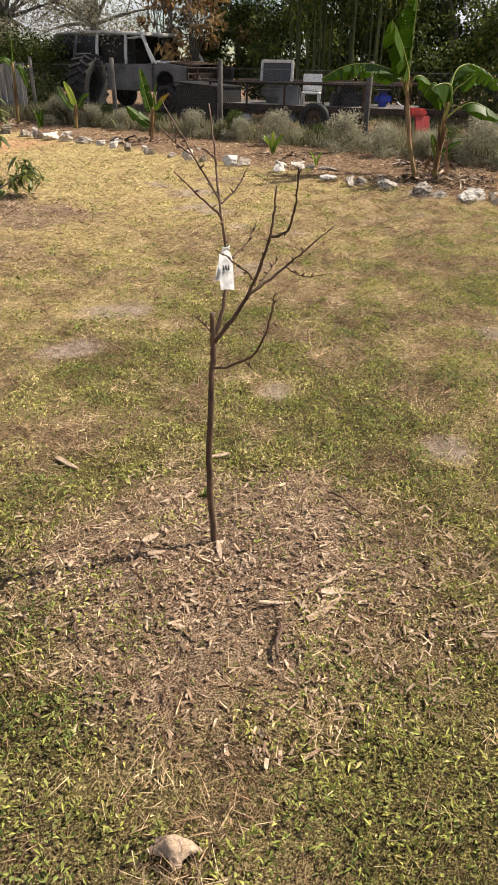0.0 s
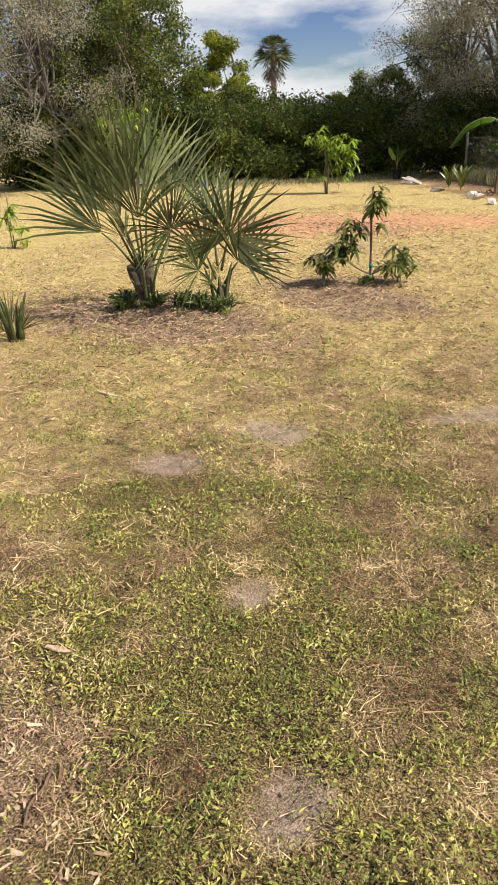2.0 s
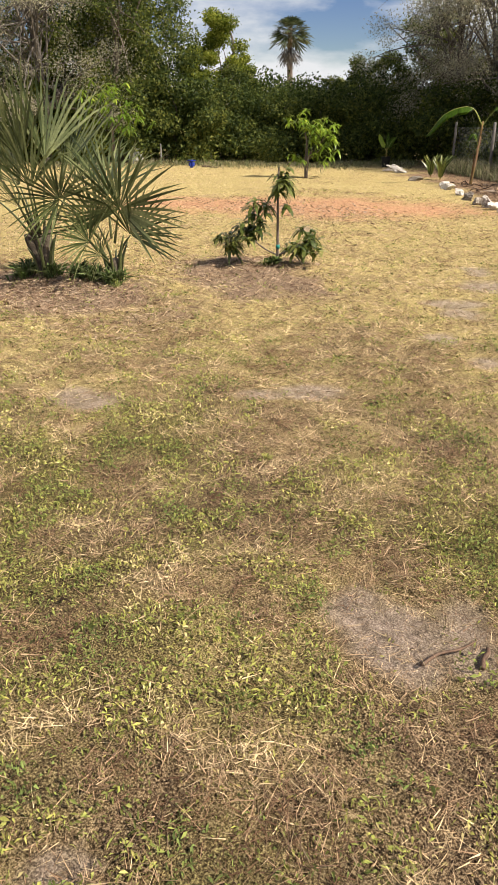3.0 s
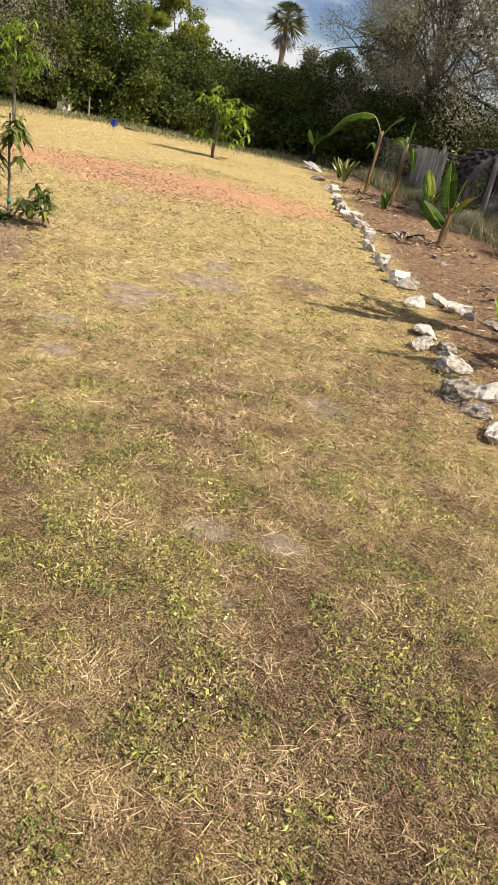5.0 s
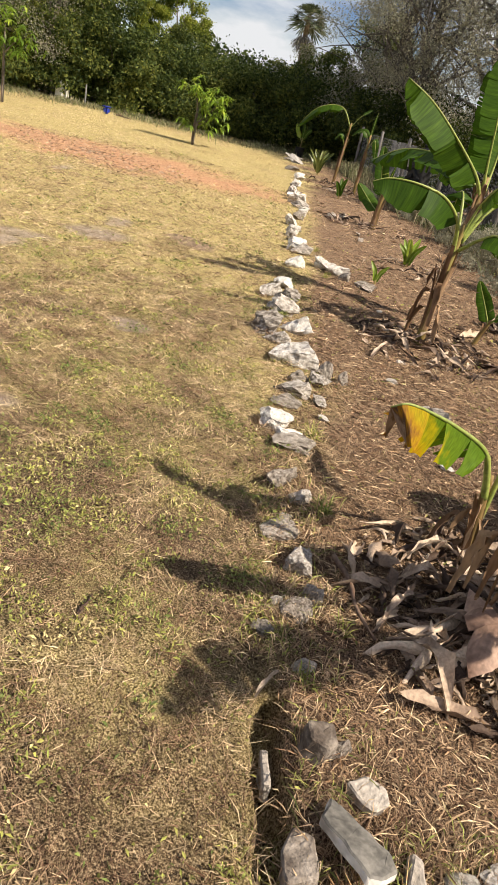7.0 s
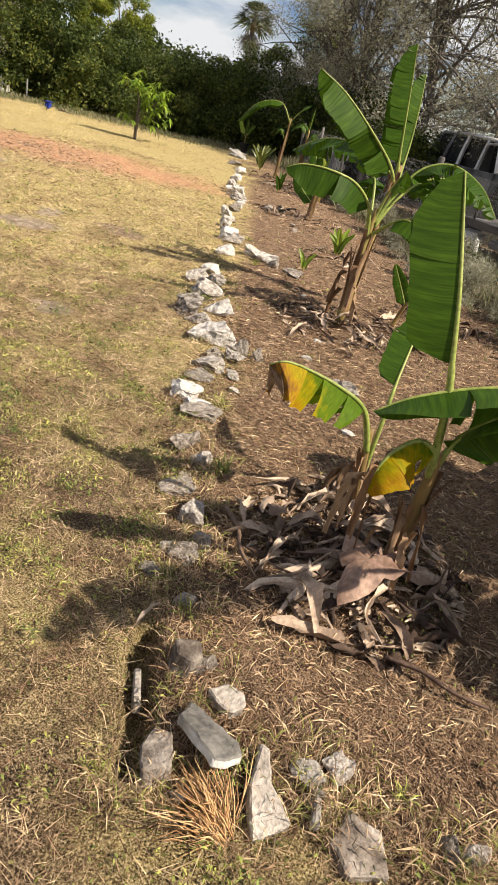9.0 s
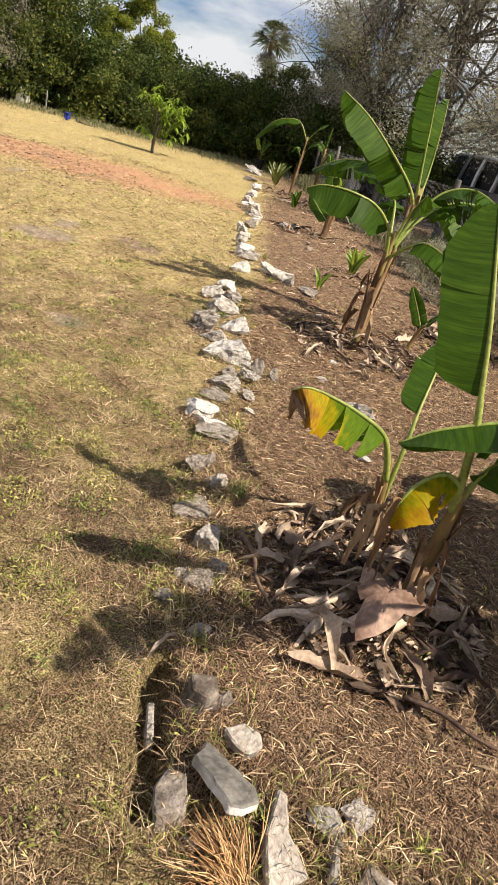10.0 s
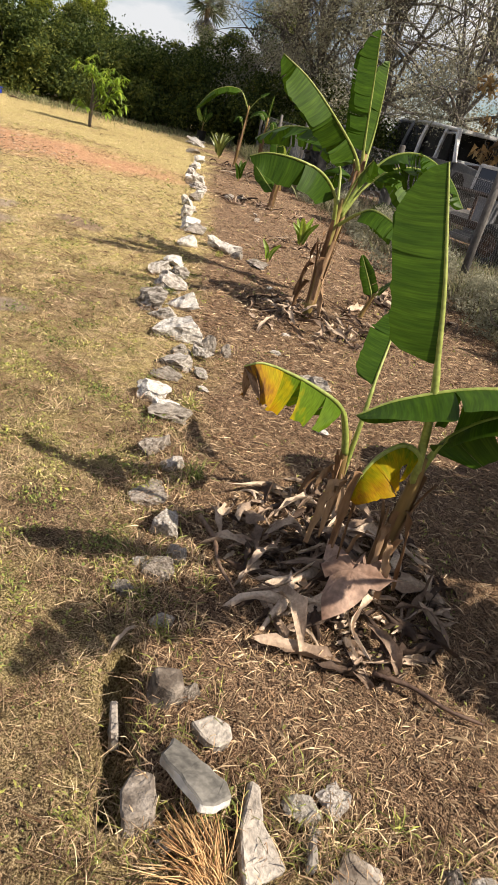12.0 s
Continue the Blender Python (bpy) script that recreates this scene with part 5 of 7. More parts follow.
def banana(x, y, stems, leaves, label, seed, group="banana plants", dry=5):
    """stems: points and radius; leaves: points, width, way up and settings. All places are in the world."""
    rng = np.random.default_rng(seed)
    z0 = ground_z(x, y)
    at = Vector((x, y, z0))
    plant = thing("banana_plant", x, y, z0, label, "banana plant", group)
    for pts, r in stems:
        q = spline([Vector(p) - at for p in pts], 12)
        q[0].z = -0.05
        bm = bmesh.new()
        tube(bm, q, [r * (1.15 - 0.05 * k) for k in range(12)], 10)
        stem = part("stem", bm, M_STEM, plant)
        for k in range(dry):
            a, i = 2.4 * k + rng.random(), int(rng.integers(0, 5))
            d = Vector((math.cos(a), math.sin(a), 0))
            g = d.cross(Vector((0, 0, 1)))
            bm = bmesh.new()
            rows = []
            ln, peel = rng.uniform(0.25, 0.55) * min(1.0, (q[-1] - q[0]).length), rng.uniform(0.0, 0.8) ** 1.5 * 0.9
            for j in range(7):
                s = j / 6
                c = q[i].lerp(q[min(i + 5, 11)], s) + d * (r * 1.12 + peel * 0.10 * s ** 2.5) + Vector((0, 0, -0.03 * peel * s ** 4))
                ww = r * (0.85 - 0.45 * s)
                rows.append([bm.verts.new(c + g * ww * u - d * (0.45 * ww * u * u)) for u in (-1, -0.4, 0.3, 1)])
            for a_, b_ in zip(rows, rows[1:]):
                for j in range(3):
                    bm.faces.new((a_[j], a_[j + 1], b_[j + 1], b_[j]))
            part("dry_sheath", bm, M_SHEATH, stem)
    for k, (pts, w, up, opt) in enumerate(leaves):
        banana_leaf(plant, [Vector(p) - at for p in pts], w, up, seed * 50 + k, **opt)
    return plant


def hanging(plant, places, seed):
    """Withered strips that hang from a stem: foot, length, width and the way they lean, in the world."""
    rng = np.random.default_rng(seed)
    for (x, y, z), ln, wd, (lx, ly) in places:
        bm = bmesh.new()
        rows = []
        turn = rng.random() * 3.14
        for j in range(9):
            q = j / 8
            c = Vector((x + lx * q ** 0.7, y + ly * q ** 0.7, z + 0.10 * ln * math.sin(3.1 * q) - ln * q * q * 0.95)) - plant.location
            a = turn + 1.1 * q + 0.35 * rng.normal()
            d = Vector((math.cos(a), math.sin(a), 0.2 * rng.normal()))
            n = Vector((-d.y, d.x, 0.0))
            w = 0.62 * wd * (0.35 + 0.65 * math.sin(3.0 * (0.1 + 0.85 * q))) * (1 + 0.25 * rng.normal())
            rows.append([bm.verts.new(c + d * w * u / 2 + n * (0.30 * w * u * u + 0.10 * w * rng.normal())) for u in (-1, -0.4, 0.3, 1)])
        for a_, b_ in zip(rows, rows[1:]):
            for j in range(3):
                bm.faces.new((a_[j], a_[j + 1], b_[j + 1], b_[j]))
        part("dry_strip", bm, M_SHEATH, plant, "withered brown hanging strip")


near_banana = banana(5.0, 7.33, [([(5.0, 7.33, 0), (5.018, 7.344, 0.22), (5.034, 7.35, 0.42), (5.035, 7.35, 0.56)], 0.029)], [
    ([(5.035, 7.345, 0.46), (5.02, 7.315, 0.73), (4.984, 7.298, 0.916), (4.933, 7.306, 1.087), (4.858, 7.323, 1.28), (4.80, 7.33, 1.435)], 0.32, (-0.93, -0.40, -0.05), dict(stalk=0.36, tears=3, fold=1.38, sag=0.02, blunt=0.30)),
    ([(5.034, 7.352, 0.46), (5.033, 7.318, 0.565), (4.999, 7.253, 0.607), (4.967, 7.178, 0.568), (4.946, 7.137, 0.49), (4.938, 7.13, 0.40)], 0.29, (0.30, -0.15, -0.95), dict(mat=M_GOLDLEAF, stalk=0.22, tears=4, fold=1.3, sag=0.10, label="yellow withering leaf")),
    ([(5.034, 7.352, 0.46), (5.05, 7.365, 0.56), (5.085, 7.384, 0.655), (5.20, 7.40, 0.775), (5.38, 7.42, 0.86), (5.62, 7.45, 0.87)], 0.26, (0.1, -0.45, -0.8), dict(stalk=0.26, tears=6, fold=0.75, sag=0.0)),
], "young banana plant with tall green and yellow leaves", 51, dry=8)
hanging(near_banana, [((4.945, 7.14, 0.50), 0.30, 0.045, (-0.02, -0.02)), ((4.93, 7.13, 0.46), 0.26, 0.05, (-0.05, -0.01)), ((4.95, 7.15, 0.49), 0.34, 0.035, (0.01, -0.01)), ((4.92, 7.14, 0.43), 0.28, 0.05, (-0.09, -0.02)),
                      ((4.935, 7.16, 0.50), 0.36, 0.03, (-0.03, 0.03)), ((5.02, 7.30, 0.30), 0.24, 0.05, (0.03, -0.06)), ((5.05, 7.33, 0.36), 0.30, 0.04, (0.07, -0.03)), ((5.045, 7.31, 0.24), 0.20, 0.055, (0.06, -0.08)), ((4.98, 7.31, 0.22), 0.18, 0.05, (-0.06, -0.05))], 511)
sucker = banana(4.63, 7.595, [([(4.634, 7.595, 0), (4.626, 7.589, 0.178), (4.616, 7.582, 0.31), (4.612, 7.58, 0.40)], 0.021)], [
    ([(4.62, 7.584, 0.30), (4.609, 7.55, 0.41), (4.594, 7.488, 0.515), (4.53, 7.388, 0.583), (4.466, 7.276, 0.633), (4.42, 7.177, 0.662), (4.395, 7.11, 0.648)], 0.31, (0.12, 0.05, -1.0), dict(mat=M_YELLOW, stalk=0.30, tears=6, fold=1.05, sag=0.0, blunt=0.10, label="leaf turning yellow with a brown tip")),
    ([(4.63, 7.595, 0.15), (4.632, 7.615, 0.455), (4.60, 7.68, 0.61), (4.54, 7.81, 0.745), (4.46, 7.96, 0.85)], 0.19, (-0.93, -0.40, -0.2), dict(stalk=0.46, tears=4, fold=1.35, sag=0.0)),
], "small banana sucker with a yellowing leaf", 52, dry=8)
hanging(sucker, [((4.62, 7.58, 0.24), 0.20, 0.04, (-0.06, -0.05)), ((4.61, 7.57, 0.20), 0.20, 0.045, (-0.12, -0.04)), ((4.64, 7.57, 0.22), 0.22, 0.035, (0.07, -0.06)), ((4.60, 7.58, 0.16), 0.15, 0.06, (-0.13, 0.02)), ((4.63, 7.57, 0.28), 0.26, 0.03, (0.03, -0.07))], 512)
banana(5.80, 7.62, [([(5.80, 7.62, 0), (5.82, 7.64, 0.4), (5.83, 7.66, 0.8)], 0.05)], [
    ([(5.82, 7.65, 0.66), (5.62, 7.60, 0.84), (5.335, 7.55, 0.87), (5.118, 7.40, 0.835), (4.95, 7.24, 0.75), (4.857, 7.151, 0.665)], 0.34, (0.0, -0.5, -0.85), dict(stalk=0.22, tears=3, fold=0.55, sag=0.0)),
    ([(5.82, 7.65, 0.75), (5.80, 7.45, 1.20), (5.68, 7.15, 1.50), (5.48, 6.95, 1.52)], 0.17, (-0.3, -0.5, 0.8), dict(stalk=0.25, tears=5)),
    ([(5.83, 7.66, 0.75), (5.98, 7.40, 1.25), (6.05, 7.0, 1.55), (6.02, 6.62, 1.50)], 0.24, (0.2, -0.5, 0.8), dict(stalk=0.25, tears=26)),
    # The next two broad leaves are out of view, added to shade the bed.
    ([(5.83, 7.66, 0.75), (6.2, 7.75, 1.2), (6.6, 7.8, 1.4), (7.0, 7.75, 1.25)], 0.5, (0.3, -0.2, 0.9), dict(stalk=0.2, tears=5)),
    ([(5.83, 7.66, 0.8), (6.0, 8.0, 1.25), (6.3, 8.3, 1.45), (6.7, 8.5, 1.35)], 0.5, (0.2, 0.2, 0.9), dict(stalk=0.2, tears=7)),
    ([(5.83, 7.66, 0.75), (6.1, 7.85, 1.3), (6.45, 8.0, 1.5), (6.8, 8.1, 1.35)], 0.45, (0.5, 0.2, 0.8), dict(stalk=0.25, tears=7)),
], "banana plant with broad leaves arching over the bed", 53)
# Unseen plant, assumed from the shade on the bed and placed to cast it.
banana(6.55, 8.75, [([(6.55, 8.75, 0), (6.56, 8.76, 0.5), (6.55, 8.78, 1.0)], 0.055)], [
    ([(6.55, 8.78, 0.9), (6.40, 8.55, 1.25), (6.15, 8.25, 1.35), (5.95, 8.0, 1.15)], 0.34, (-0.2, -0.3, 0.9), dict(stalk=0.2, tears=8)),
    ([(6.55, 8.78, 0.9), (6.45, 8.95, 1.35), (6.2, 9.15, 1.5), (5.9, 9.3, 1.35)], 0.34, (-0.2, 0.2, 0.9), dict(stalk=0.2, tears=8)),
    ([(6.55, 8.78, 0.95), (6.50, 8.75, 1.4), (6.35, 8.70, 1.75), (6.1, 8.65, 1.9)], 0.32, (-0.3, 0.0, 0.9), dict(stalk=0.2, tears=6)),
    ([(6.55, 8.78, 0.9), (6.20, 8.62, 1.30), (5.78, 8.42, 1.42), (5.30, 8.25, 1.25)], 0.46, (-0.2, 0.2, 0.9), dict(stalk=0.15, tears=5)),
    ([(6.55, 8.78, 0.9), (6.15, 8.85, 1.22), (5.72, 8.80, 1.28), (5.28, 8.72, 1.08)], 0.46, (-0.2, 0.2, 0.9), dict(stalk=0.15, tears=6)),
    ([(6.55, 8.78, 0.95), (6.3, 9.2, 1.35), (5.98, 9.5, 1.45), (5.6, 9.68, 1.25)], 0.42, (-0.2, 0.2, 0.9), dict(stalk=0.15, tears=6)),
    ([(6.55, 8.78, 0.9), (6.75, 8.9, 1.3), (7.1, 9.0, 1.3)], 0.32, (0.3, 0.1, 0.9), dict(stalk=0.2, tears=6)),
], "unseen banana plant added to shade the bed with arching leaves", 57)
mid_banana = banana(2.59, 9.905, [([(2.59, 9.905, 0), (2.60, 9.912, 0.36), (2.61, 9.918, 0.63), (2.626, 9.928, 0.84), (2.636, 9.936, 0.98)], 0.034)], [
    ([(2.62, 9.92, 0.75), (2.643, 9.819, 0.978), (2.60, 9.65, 1.13), (2.50, 9.45, 1.19), (2.36, 9.29, 1.19), (2.25, 9.22, 1.14)], 0.40, (-0.4, -0.35, -0.85), dict(stalk=0.2, tears=3, fold=1.1, sag=0.0)),
    ([(2.63, 9.93, 0.86), (2.70, 9.93, 1.10), (2.80, 9.85, 1.20), (2.90, 9.80, 1.30)], 0.20, (0.5, 0.3, -0.8), dict(stalk=0.45, tears=2, fold=1.0, sag=0.0)),
    ([(2.64, 9.94, 0.86), (2.68, 10.08, 1.14), (2.77, 10.22, 1.34), (2.96, 10.33, 1.40), (3.22, 10.36, 1.30), (3.42, 10.34, 1.12)], 0.42, (0.1, -0.3, -0.9), dict(stalk=0.30, tears=26, fold=0.6, sag=0.0)),
    ([(2.64, 9.95, 0.84), (2.67, 10.12, 1.08), (2.76, 10.34, 1.26), (2.94, 10.52, 1.29), (3.16, 10.62, 1.16)], 0.36, (0.1, -0.3, -0.9), dict(stalk=0.34, tears=22, fold=0.6, sag=0.0)),
    ([(2.645, 9.94, 0.78), (2.80, 9.94, 0.905), (2.953, 9.92, 0.965), (3.176, 9.95, 0.90), (3.38, 9.98, 0.77)], 0.30, (0.0, -0.3, -0.95), dict(stalk=0.30, tears=3, fold=1.0, sag=0.0)),
    ([(2.61, 9.92, 0.90), (2.50, 10.0, 1.15), (2.42, 10.06, 1.17), (2.36, 10.12, 1.02)], 0.22, (-0.2, 0.1, 0.9), dict(stalk=0.3, tears=7, fold=-0.2, sag=0.4)),
], "banana plant with torn green leaves in mulch", 54, dry=6)
hanging(mid_banana, [((2.60, 9.89, 0.62), 0.30, 0.07, (-0.05, -0.10)), ((2.62, 9.88, 0.52), 0.34, 0.08, (0.08, -0.10)), ((2.58, 9.89, 0.45), 0.30, 0.08, (-0.10, -0.06)), ((2.63, 9.90, 0.36), 0.30, 0.09, (0.12, -0.04)), ((2.56, 9.90, 0.30), 0.26, 0.07, (-0.12, 0.0)), ((2.60, 9.88, 0.72), 0.22, 0.05, (0.03, -0.07))], 513)
back_banana = banana(2.40, 10.22, [([(2.40, 10.22, 0), (2.30, 10.38, 0.40), (2.24, 10.58, 0.86), (2.221, 10.681, 1.30)], 0.028)], [
    ([(2.217, 10.677, 1.10), (2.195, 10.55, 1.29), (2.069, 10.31, 1.529), (1.923, 10.071, 1.74), (1.801, 9.85, 1.863)], 0.44, (-0.6, -0.5, -0.5), dict(stalk=0.20, tears=6, fold=1.15, sag=0.0, blunt=0.3)),
    ([(2.22, 10.68, 1.15), (2.215, 10.613, 1.442), (2.208, 10.544, 1.819), (2.197, 10.472, 2.198)], 0.38, (-0.75, -0.66, -0.1), dict(stalk=0.2, tears=9, fold=1.1, sag=0.0, blunt=0.25)),
    ([(2.226, 10.685, 1.15), (2.182, 10.777, 1.456), (2.145, 10.812, 1.79), (2.1, 10.841, 2.034)], 0.34, (-0.75, -0.66, 0.0), dict(stalk=0.18, tears=4, fold=1.1, sag=0.0)),
    ([(2.235, 10.69, 1.0), (2.10, 10.66, 1.25), (1.75, 10.62, 1.38), (1.36, 10.58, 1.36), (1.02, 10.56, 1.20)], 0.40, (-0.1, -0.25, -0.95), dict(stalk=0.22, tears=16, fold=0.9, sag=0.0)),
    ([(2.23, 10.69, 1.05), (2.34, 10.72, 1.24), (2.50, 10.78, 1.21), (2.68, 10.86, 1.02), (2.78, 10.92, 0.82)], 0.30, (0.1, -0.3, -0.9), dict(stalk=0.2, tears=3, fold=0.9, sag=0.0)),
], "tall banana plant with a bare stem and upright leaves", 56, dry=5)
hanging(back_banana, [((2.22, 10.68, 1.26), 0.22, 0.06, (-0.05, -0.06)), ((2.23, 10.67, 1.24), 0.26, 0.05, (0.05, -0.06)), ((2.22, 10.67, 1.2), 0.30, 0.05, (0.0, -0.08))], 514)
banana(2.70, 10.55, [([(2.70, 10.55, 0), (2.74, 10.56, 0.14), (2.78, 10.56, 0.25)], 0.02)], [
    ([(2.77, 10.56, 0.20), (2.70, 10.53, 0.34), (2.60, 10.47, 0.54)], 0.14, (0.5, -0.8, 0.2), dict(stalk=0.1, tears=1)),
    ([(2.78, 10.56, 0.23), (2.90, 10.56, 0.36), (3.06, 10.54, 0.45)], 0.14, (0.1, -0.4, 0.9), dict(stalk=0.1, tears=2))], "small banana sucker with two leaves", 55, dry=2)


def sprout(x, y, seed, blades, tall, wide, label, mat=None, lean=(0, 0)):
    """A tuft of upright broad shoots."""
    rng = np.random.default_rng(seed)
    leaves = []
    for k in range(blades):
        a = 6.283 * k / blades + rng.random()
        d = Vector((math.cos(a), math.sin(a), 0)) * tall * rng.uniform(0.15, 0.55)
        h = tall * rng.uniform(0.65, 1.0)
        leaves.append(([(x, y, 0.02), (x + d.x * 0.35 + lean[0] * 0.4, y + d.y * 0.35 + lean[1] * 0.4, h * 0.6), (x + d.x + lean[0], y + d.y + lean[1], h)], wide, (0.6, -0.7, 0.3), dict(stalk=0.06, tears=0, fold=0.4, sag=0.0, mat=mat)))
    return banana(x, y, [([(x, y, 0), (x, y, tall * 0.12), (x, y, tall * 0.2)], 0.018)], leaves, label, seed, dry=2)


sprout(0.40, 12.45, 61, 8, 0.38, 0.07, "low clump of yellow-green banana shoots", M_MANGO_NEW)
sprout(1.05, 11.1, 62, 2, 0.24, 0.05, "tiny yellow-green banana shoot", M_MANGO_NEW)
banana(-1.95, 14.45, [([(-1.95, 14.45, 0), (-1.93, 14.45, 0.3), (-1.90, 14.45, 0.6)], 0.05)], [
    ([(-1.92, 14.45, 0.45), (-2.02, 14.42, 0.8), (-2.10, 14.38, 1.25)], 0.26, (0.5, -0.8, 0.2), dict(stalk=0.1, tears=4, fold=0.5)),
    ([(-1.92, 14.45, 0.25), (-2.15, 14.40, 0.42), (-2.38, 14.33, 0.62)], 0.24, (0.5, -0.6, 0.5), dict(stalk=0.1, tears=1, fold=0.2)),
    ([(-1.9, 14.45, 0.5), (-1.72, 14.48, 0.72), (-1.58, 14.52, 0.85)], 0.10, (0.2, -0.6, 0.7), dict(stalk=0.1, tears=1, mat=M_YELLOW)),
    ([(-1.9, 14.45, 0.5), (-1.86, 14.46, 0.8), (-1.82, 14.48, 1.05)], 0.05, (0.5, -0.8, 0.2), dict(stalk=0.1, tears=0))], "small banana plant with upright leaves by the fence", 63)
banana(-7.1, 18.7, [([(-7.1, 18.7, 0), (-7.05, 18.72, 0.6), (-7.0, 18.75, 1.45)], 0.034)], [
    ([(-7.0, 18.75, 1.35), (-7.25, 18.55, 1.75), (-7.7, 18.2, 1.62), (-8.05, 17.95, 1.1)], 0.34, (0.1, -0.1, -0.95), dict(stalk=0.28, tears=9, fold=0.9, sag=0.0)),
    ([(-7.0, 18.75, 1.35), (-6.85, 18.85, 1.62), (-6.65, 19.0, 1.82)], 0.14, (0.2, -0.5, 0.8), dict(stalk=0.6, tears=1)),
    ([(-7.0, 18.75, 0.8), (-7.1, 18.6, 1.15), (-7.2, 18.5, 1.0)], 0.1, (0.2, -0.5, 0.8), dict(stalk=0.3, tears=1))], "leaning banana plant with one arching leaf", 64)
banana(-5.75, 18.05, [([(-5.75, 18.05, 0), (-5.72, 18.07, 0.7), (-5.70, 18.08, 1.3)], 0.034)], [
    ([(-5.7, 18.08, 1.2), (-5.68, 18.08, 1.5), (-5.66, 18.1, 1.78)], 0.06, (0.5, -0.8, 0.2), dict(stalk=0.1, tears=0)),
    ([(-5.7, 18.08, 1.1), (-5.85, 18.0, 1.35), (-6.1, 17.9, 1.2)], 0.18, (0.2, -0.5, 0.8), dict(stalk=0.2, tears=2)),
    ([(-5.7, 18.08, 1.0), (-5.55, 18.1, 1.2), (-5.45, 18.15, 0.75)], 0.16, (0.2, -0.5, 0.8), dict(stalk=0.25, tears=3))], "thin banana plant stripped to a few small leaves", 65)
banana(-4.1, 17.1, [([(-4.1, 17.1, 0), (-4.08, 17.1, 0.3), (-4.05, 17.1, 0.5)], 0.04)], [
    ([(-4.06, 17.1, 0.4), (-4.15, 17.05, 0.7), (-4.25, 17.0, 0.95)], 0.16, (0.5, -0.8, 0.2), dict(stalk=0.1, tears=2, mat=M_MANGO_NEW)),
    ([(-4.06, 17.1, 0.35), (-3.9, 17.15, 0.6), (-3.75, 17.2, 0.7)], 0.14, (0.3, -0.6, 0.7), dict(stalk=0.1, tears=2)),
    ([(-4.06, 17.1, 0.3), (-4.35, 17.2, 0.6), (-4.5, 17.3, 0.85)], 0.15, (0.3, -0.6, 0.7), dict(stalk=0.1, tears=2))], "young yellow-green banana plant beside a fence post", 66)
sprout(-4.75, 16.5, 67, 3, 0.5, 0.10, "small banana shoot in the mulch")
sprout(-8.6, 19.6, 68, 9, 0.7, 0.09, "spiky green clump of strap leaves", M_MANGO)
sprout(-9.4, 20.3, 69, 9, 0.65, 0.09, "spiky green clump of strap leaves", M_MANGO)
pot = banana(-13.3, 23.2, [([(-13.3, 23.2, 0.25), (-13.3, 23.2, 0.4), (-13.28, 23.2, 0.6)], 0.025)], [
    ([(-13.3, 23.2, 0.5), (-13.45, 23.1, 0.8), (-13.55, 23.05, 1.05)], 0.16, (0.4, -0.7, 0.4), dict(stalk=0.2, tears=1, mat=M_MANGO_NEW)),
    ([(-13.3, 23.2, 0.5), (-13.15, 23.25, 0.8), (-13.0, 23.3, 0.95)], 0.16, (0.4, -0.7, 0.4), dict(stalk=0.2, tears=1)),
    ([(-13.3, 23.2, 0.5), (-13.28, 23.2, 0.8), (-13.28, 23.2, 1.1)], 0.13, (0.4, -0.7, 0.2), dict(stalk=0.2, tears=1))], "small banana plant in a black nursery pot", 70, dry=0)
bm = bmesh.new()
tube(bm, [(0, 0, -0.01), (0, 0, 0.02), (0, 0, 0.32), (0, 0, 0.34), (0, 0, 0.34), (0, 0, 0.28)], [0.12, 0.13, 0.16, 0.17, 0.15, 0.148], 16)
part("pot", bm, M_BLACK, pot, "black plastic nursery pot")


# ---- border stones ----
def rock_mesh(seed, mat, flat=0.8, points=15):
    """An angular broken stone about one metre wide, with chipped faces."""
    rng = np.random.default_rng(seed)
    p = rng.normal(size=(points, 3))
    p /= np.linalg.norm(p, axis=1)[:, None]
    p *= [0.56, 0.46, 0.5 * flat]
    p[:, 2] += 0.42 * flat
    bm = bmesh.new()
    vs = [bm.verts.new(q) for q in p]
    r = bmesh.ops.convex_hull(bm, input=vs)
    bmesh.ops.delete(bm, geom=[g for g in r["geom_interior"] if isinstance(g, bmesh.types.BMVert)], context="VERTS")
    bmesh.ops.triangulate(bm, faces=bm.faces[:])
    bmesh.ops.subdivide_edges(bm, edges=[e for e in bm.edges if e.calc_length() > 0.22], cuts=1)
    bmesh.ops.triangulate(bm, faces=bm.faces[:])
    bmesh.ops.subdivide_edges(bm, edges=[e for e in bm.edges if e.calc_length() > 0.20], cuts=1)
    bmesh.ops.triangulate(bm, faces=bm.faces[:])
    bmesh.ops.subdivide_edges(bm, edges=[e for e in bm.edges if e.calc_length() > 0.11], cuts=1)
    bmesh.ops.triangulate(bm, faces=bm.faces[:])
    for v in bm.verts:
        q = v.co.copy()
        v.co += 0.045 * Vector((noise.noise(q * 11 + Vector((seed, 3, 0))), noise.noise(q * 11 + Vector((0, seed, 8))), noise.noise(q * 11 + Vector((4, 0, seed)))))
        v.co += 0.08 * Vector((noise.noise(v.co * 4 + Vector((seed, 0, 0))), noise.noise(v.co * 4 + Vector((0, seed, 5))), noise.noise(v.co * 4 + Vector((9, 0, seed)))))
    me = bpy.data.meshes.new("border_stone")
    bm.to_mesh(me)
    bm.free()
    me.materials.append(mat)
    return me


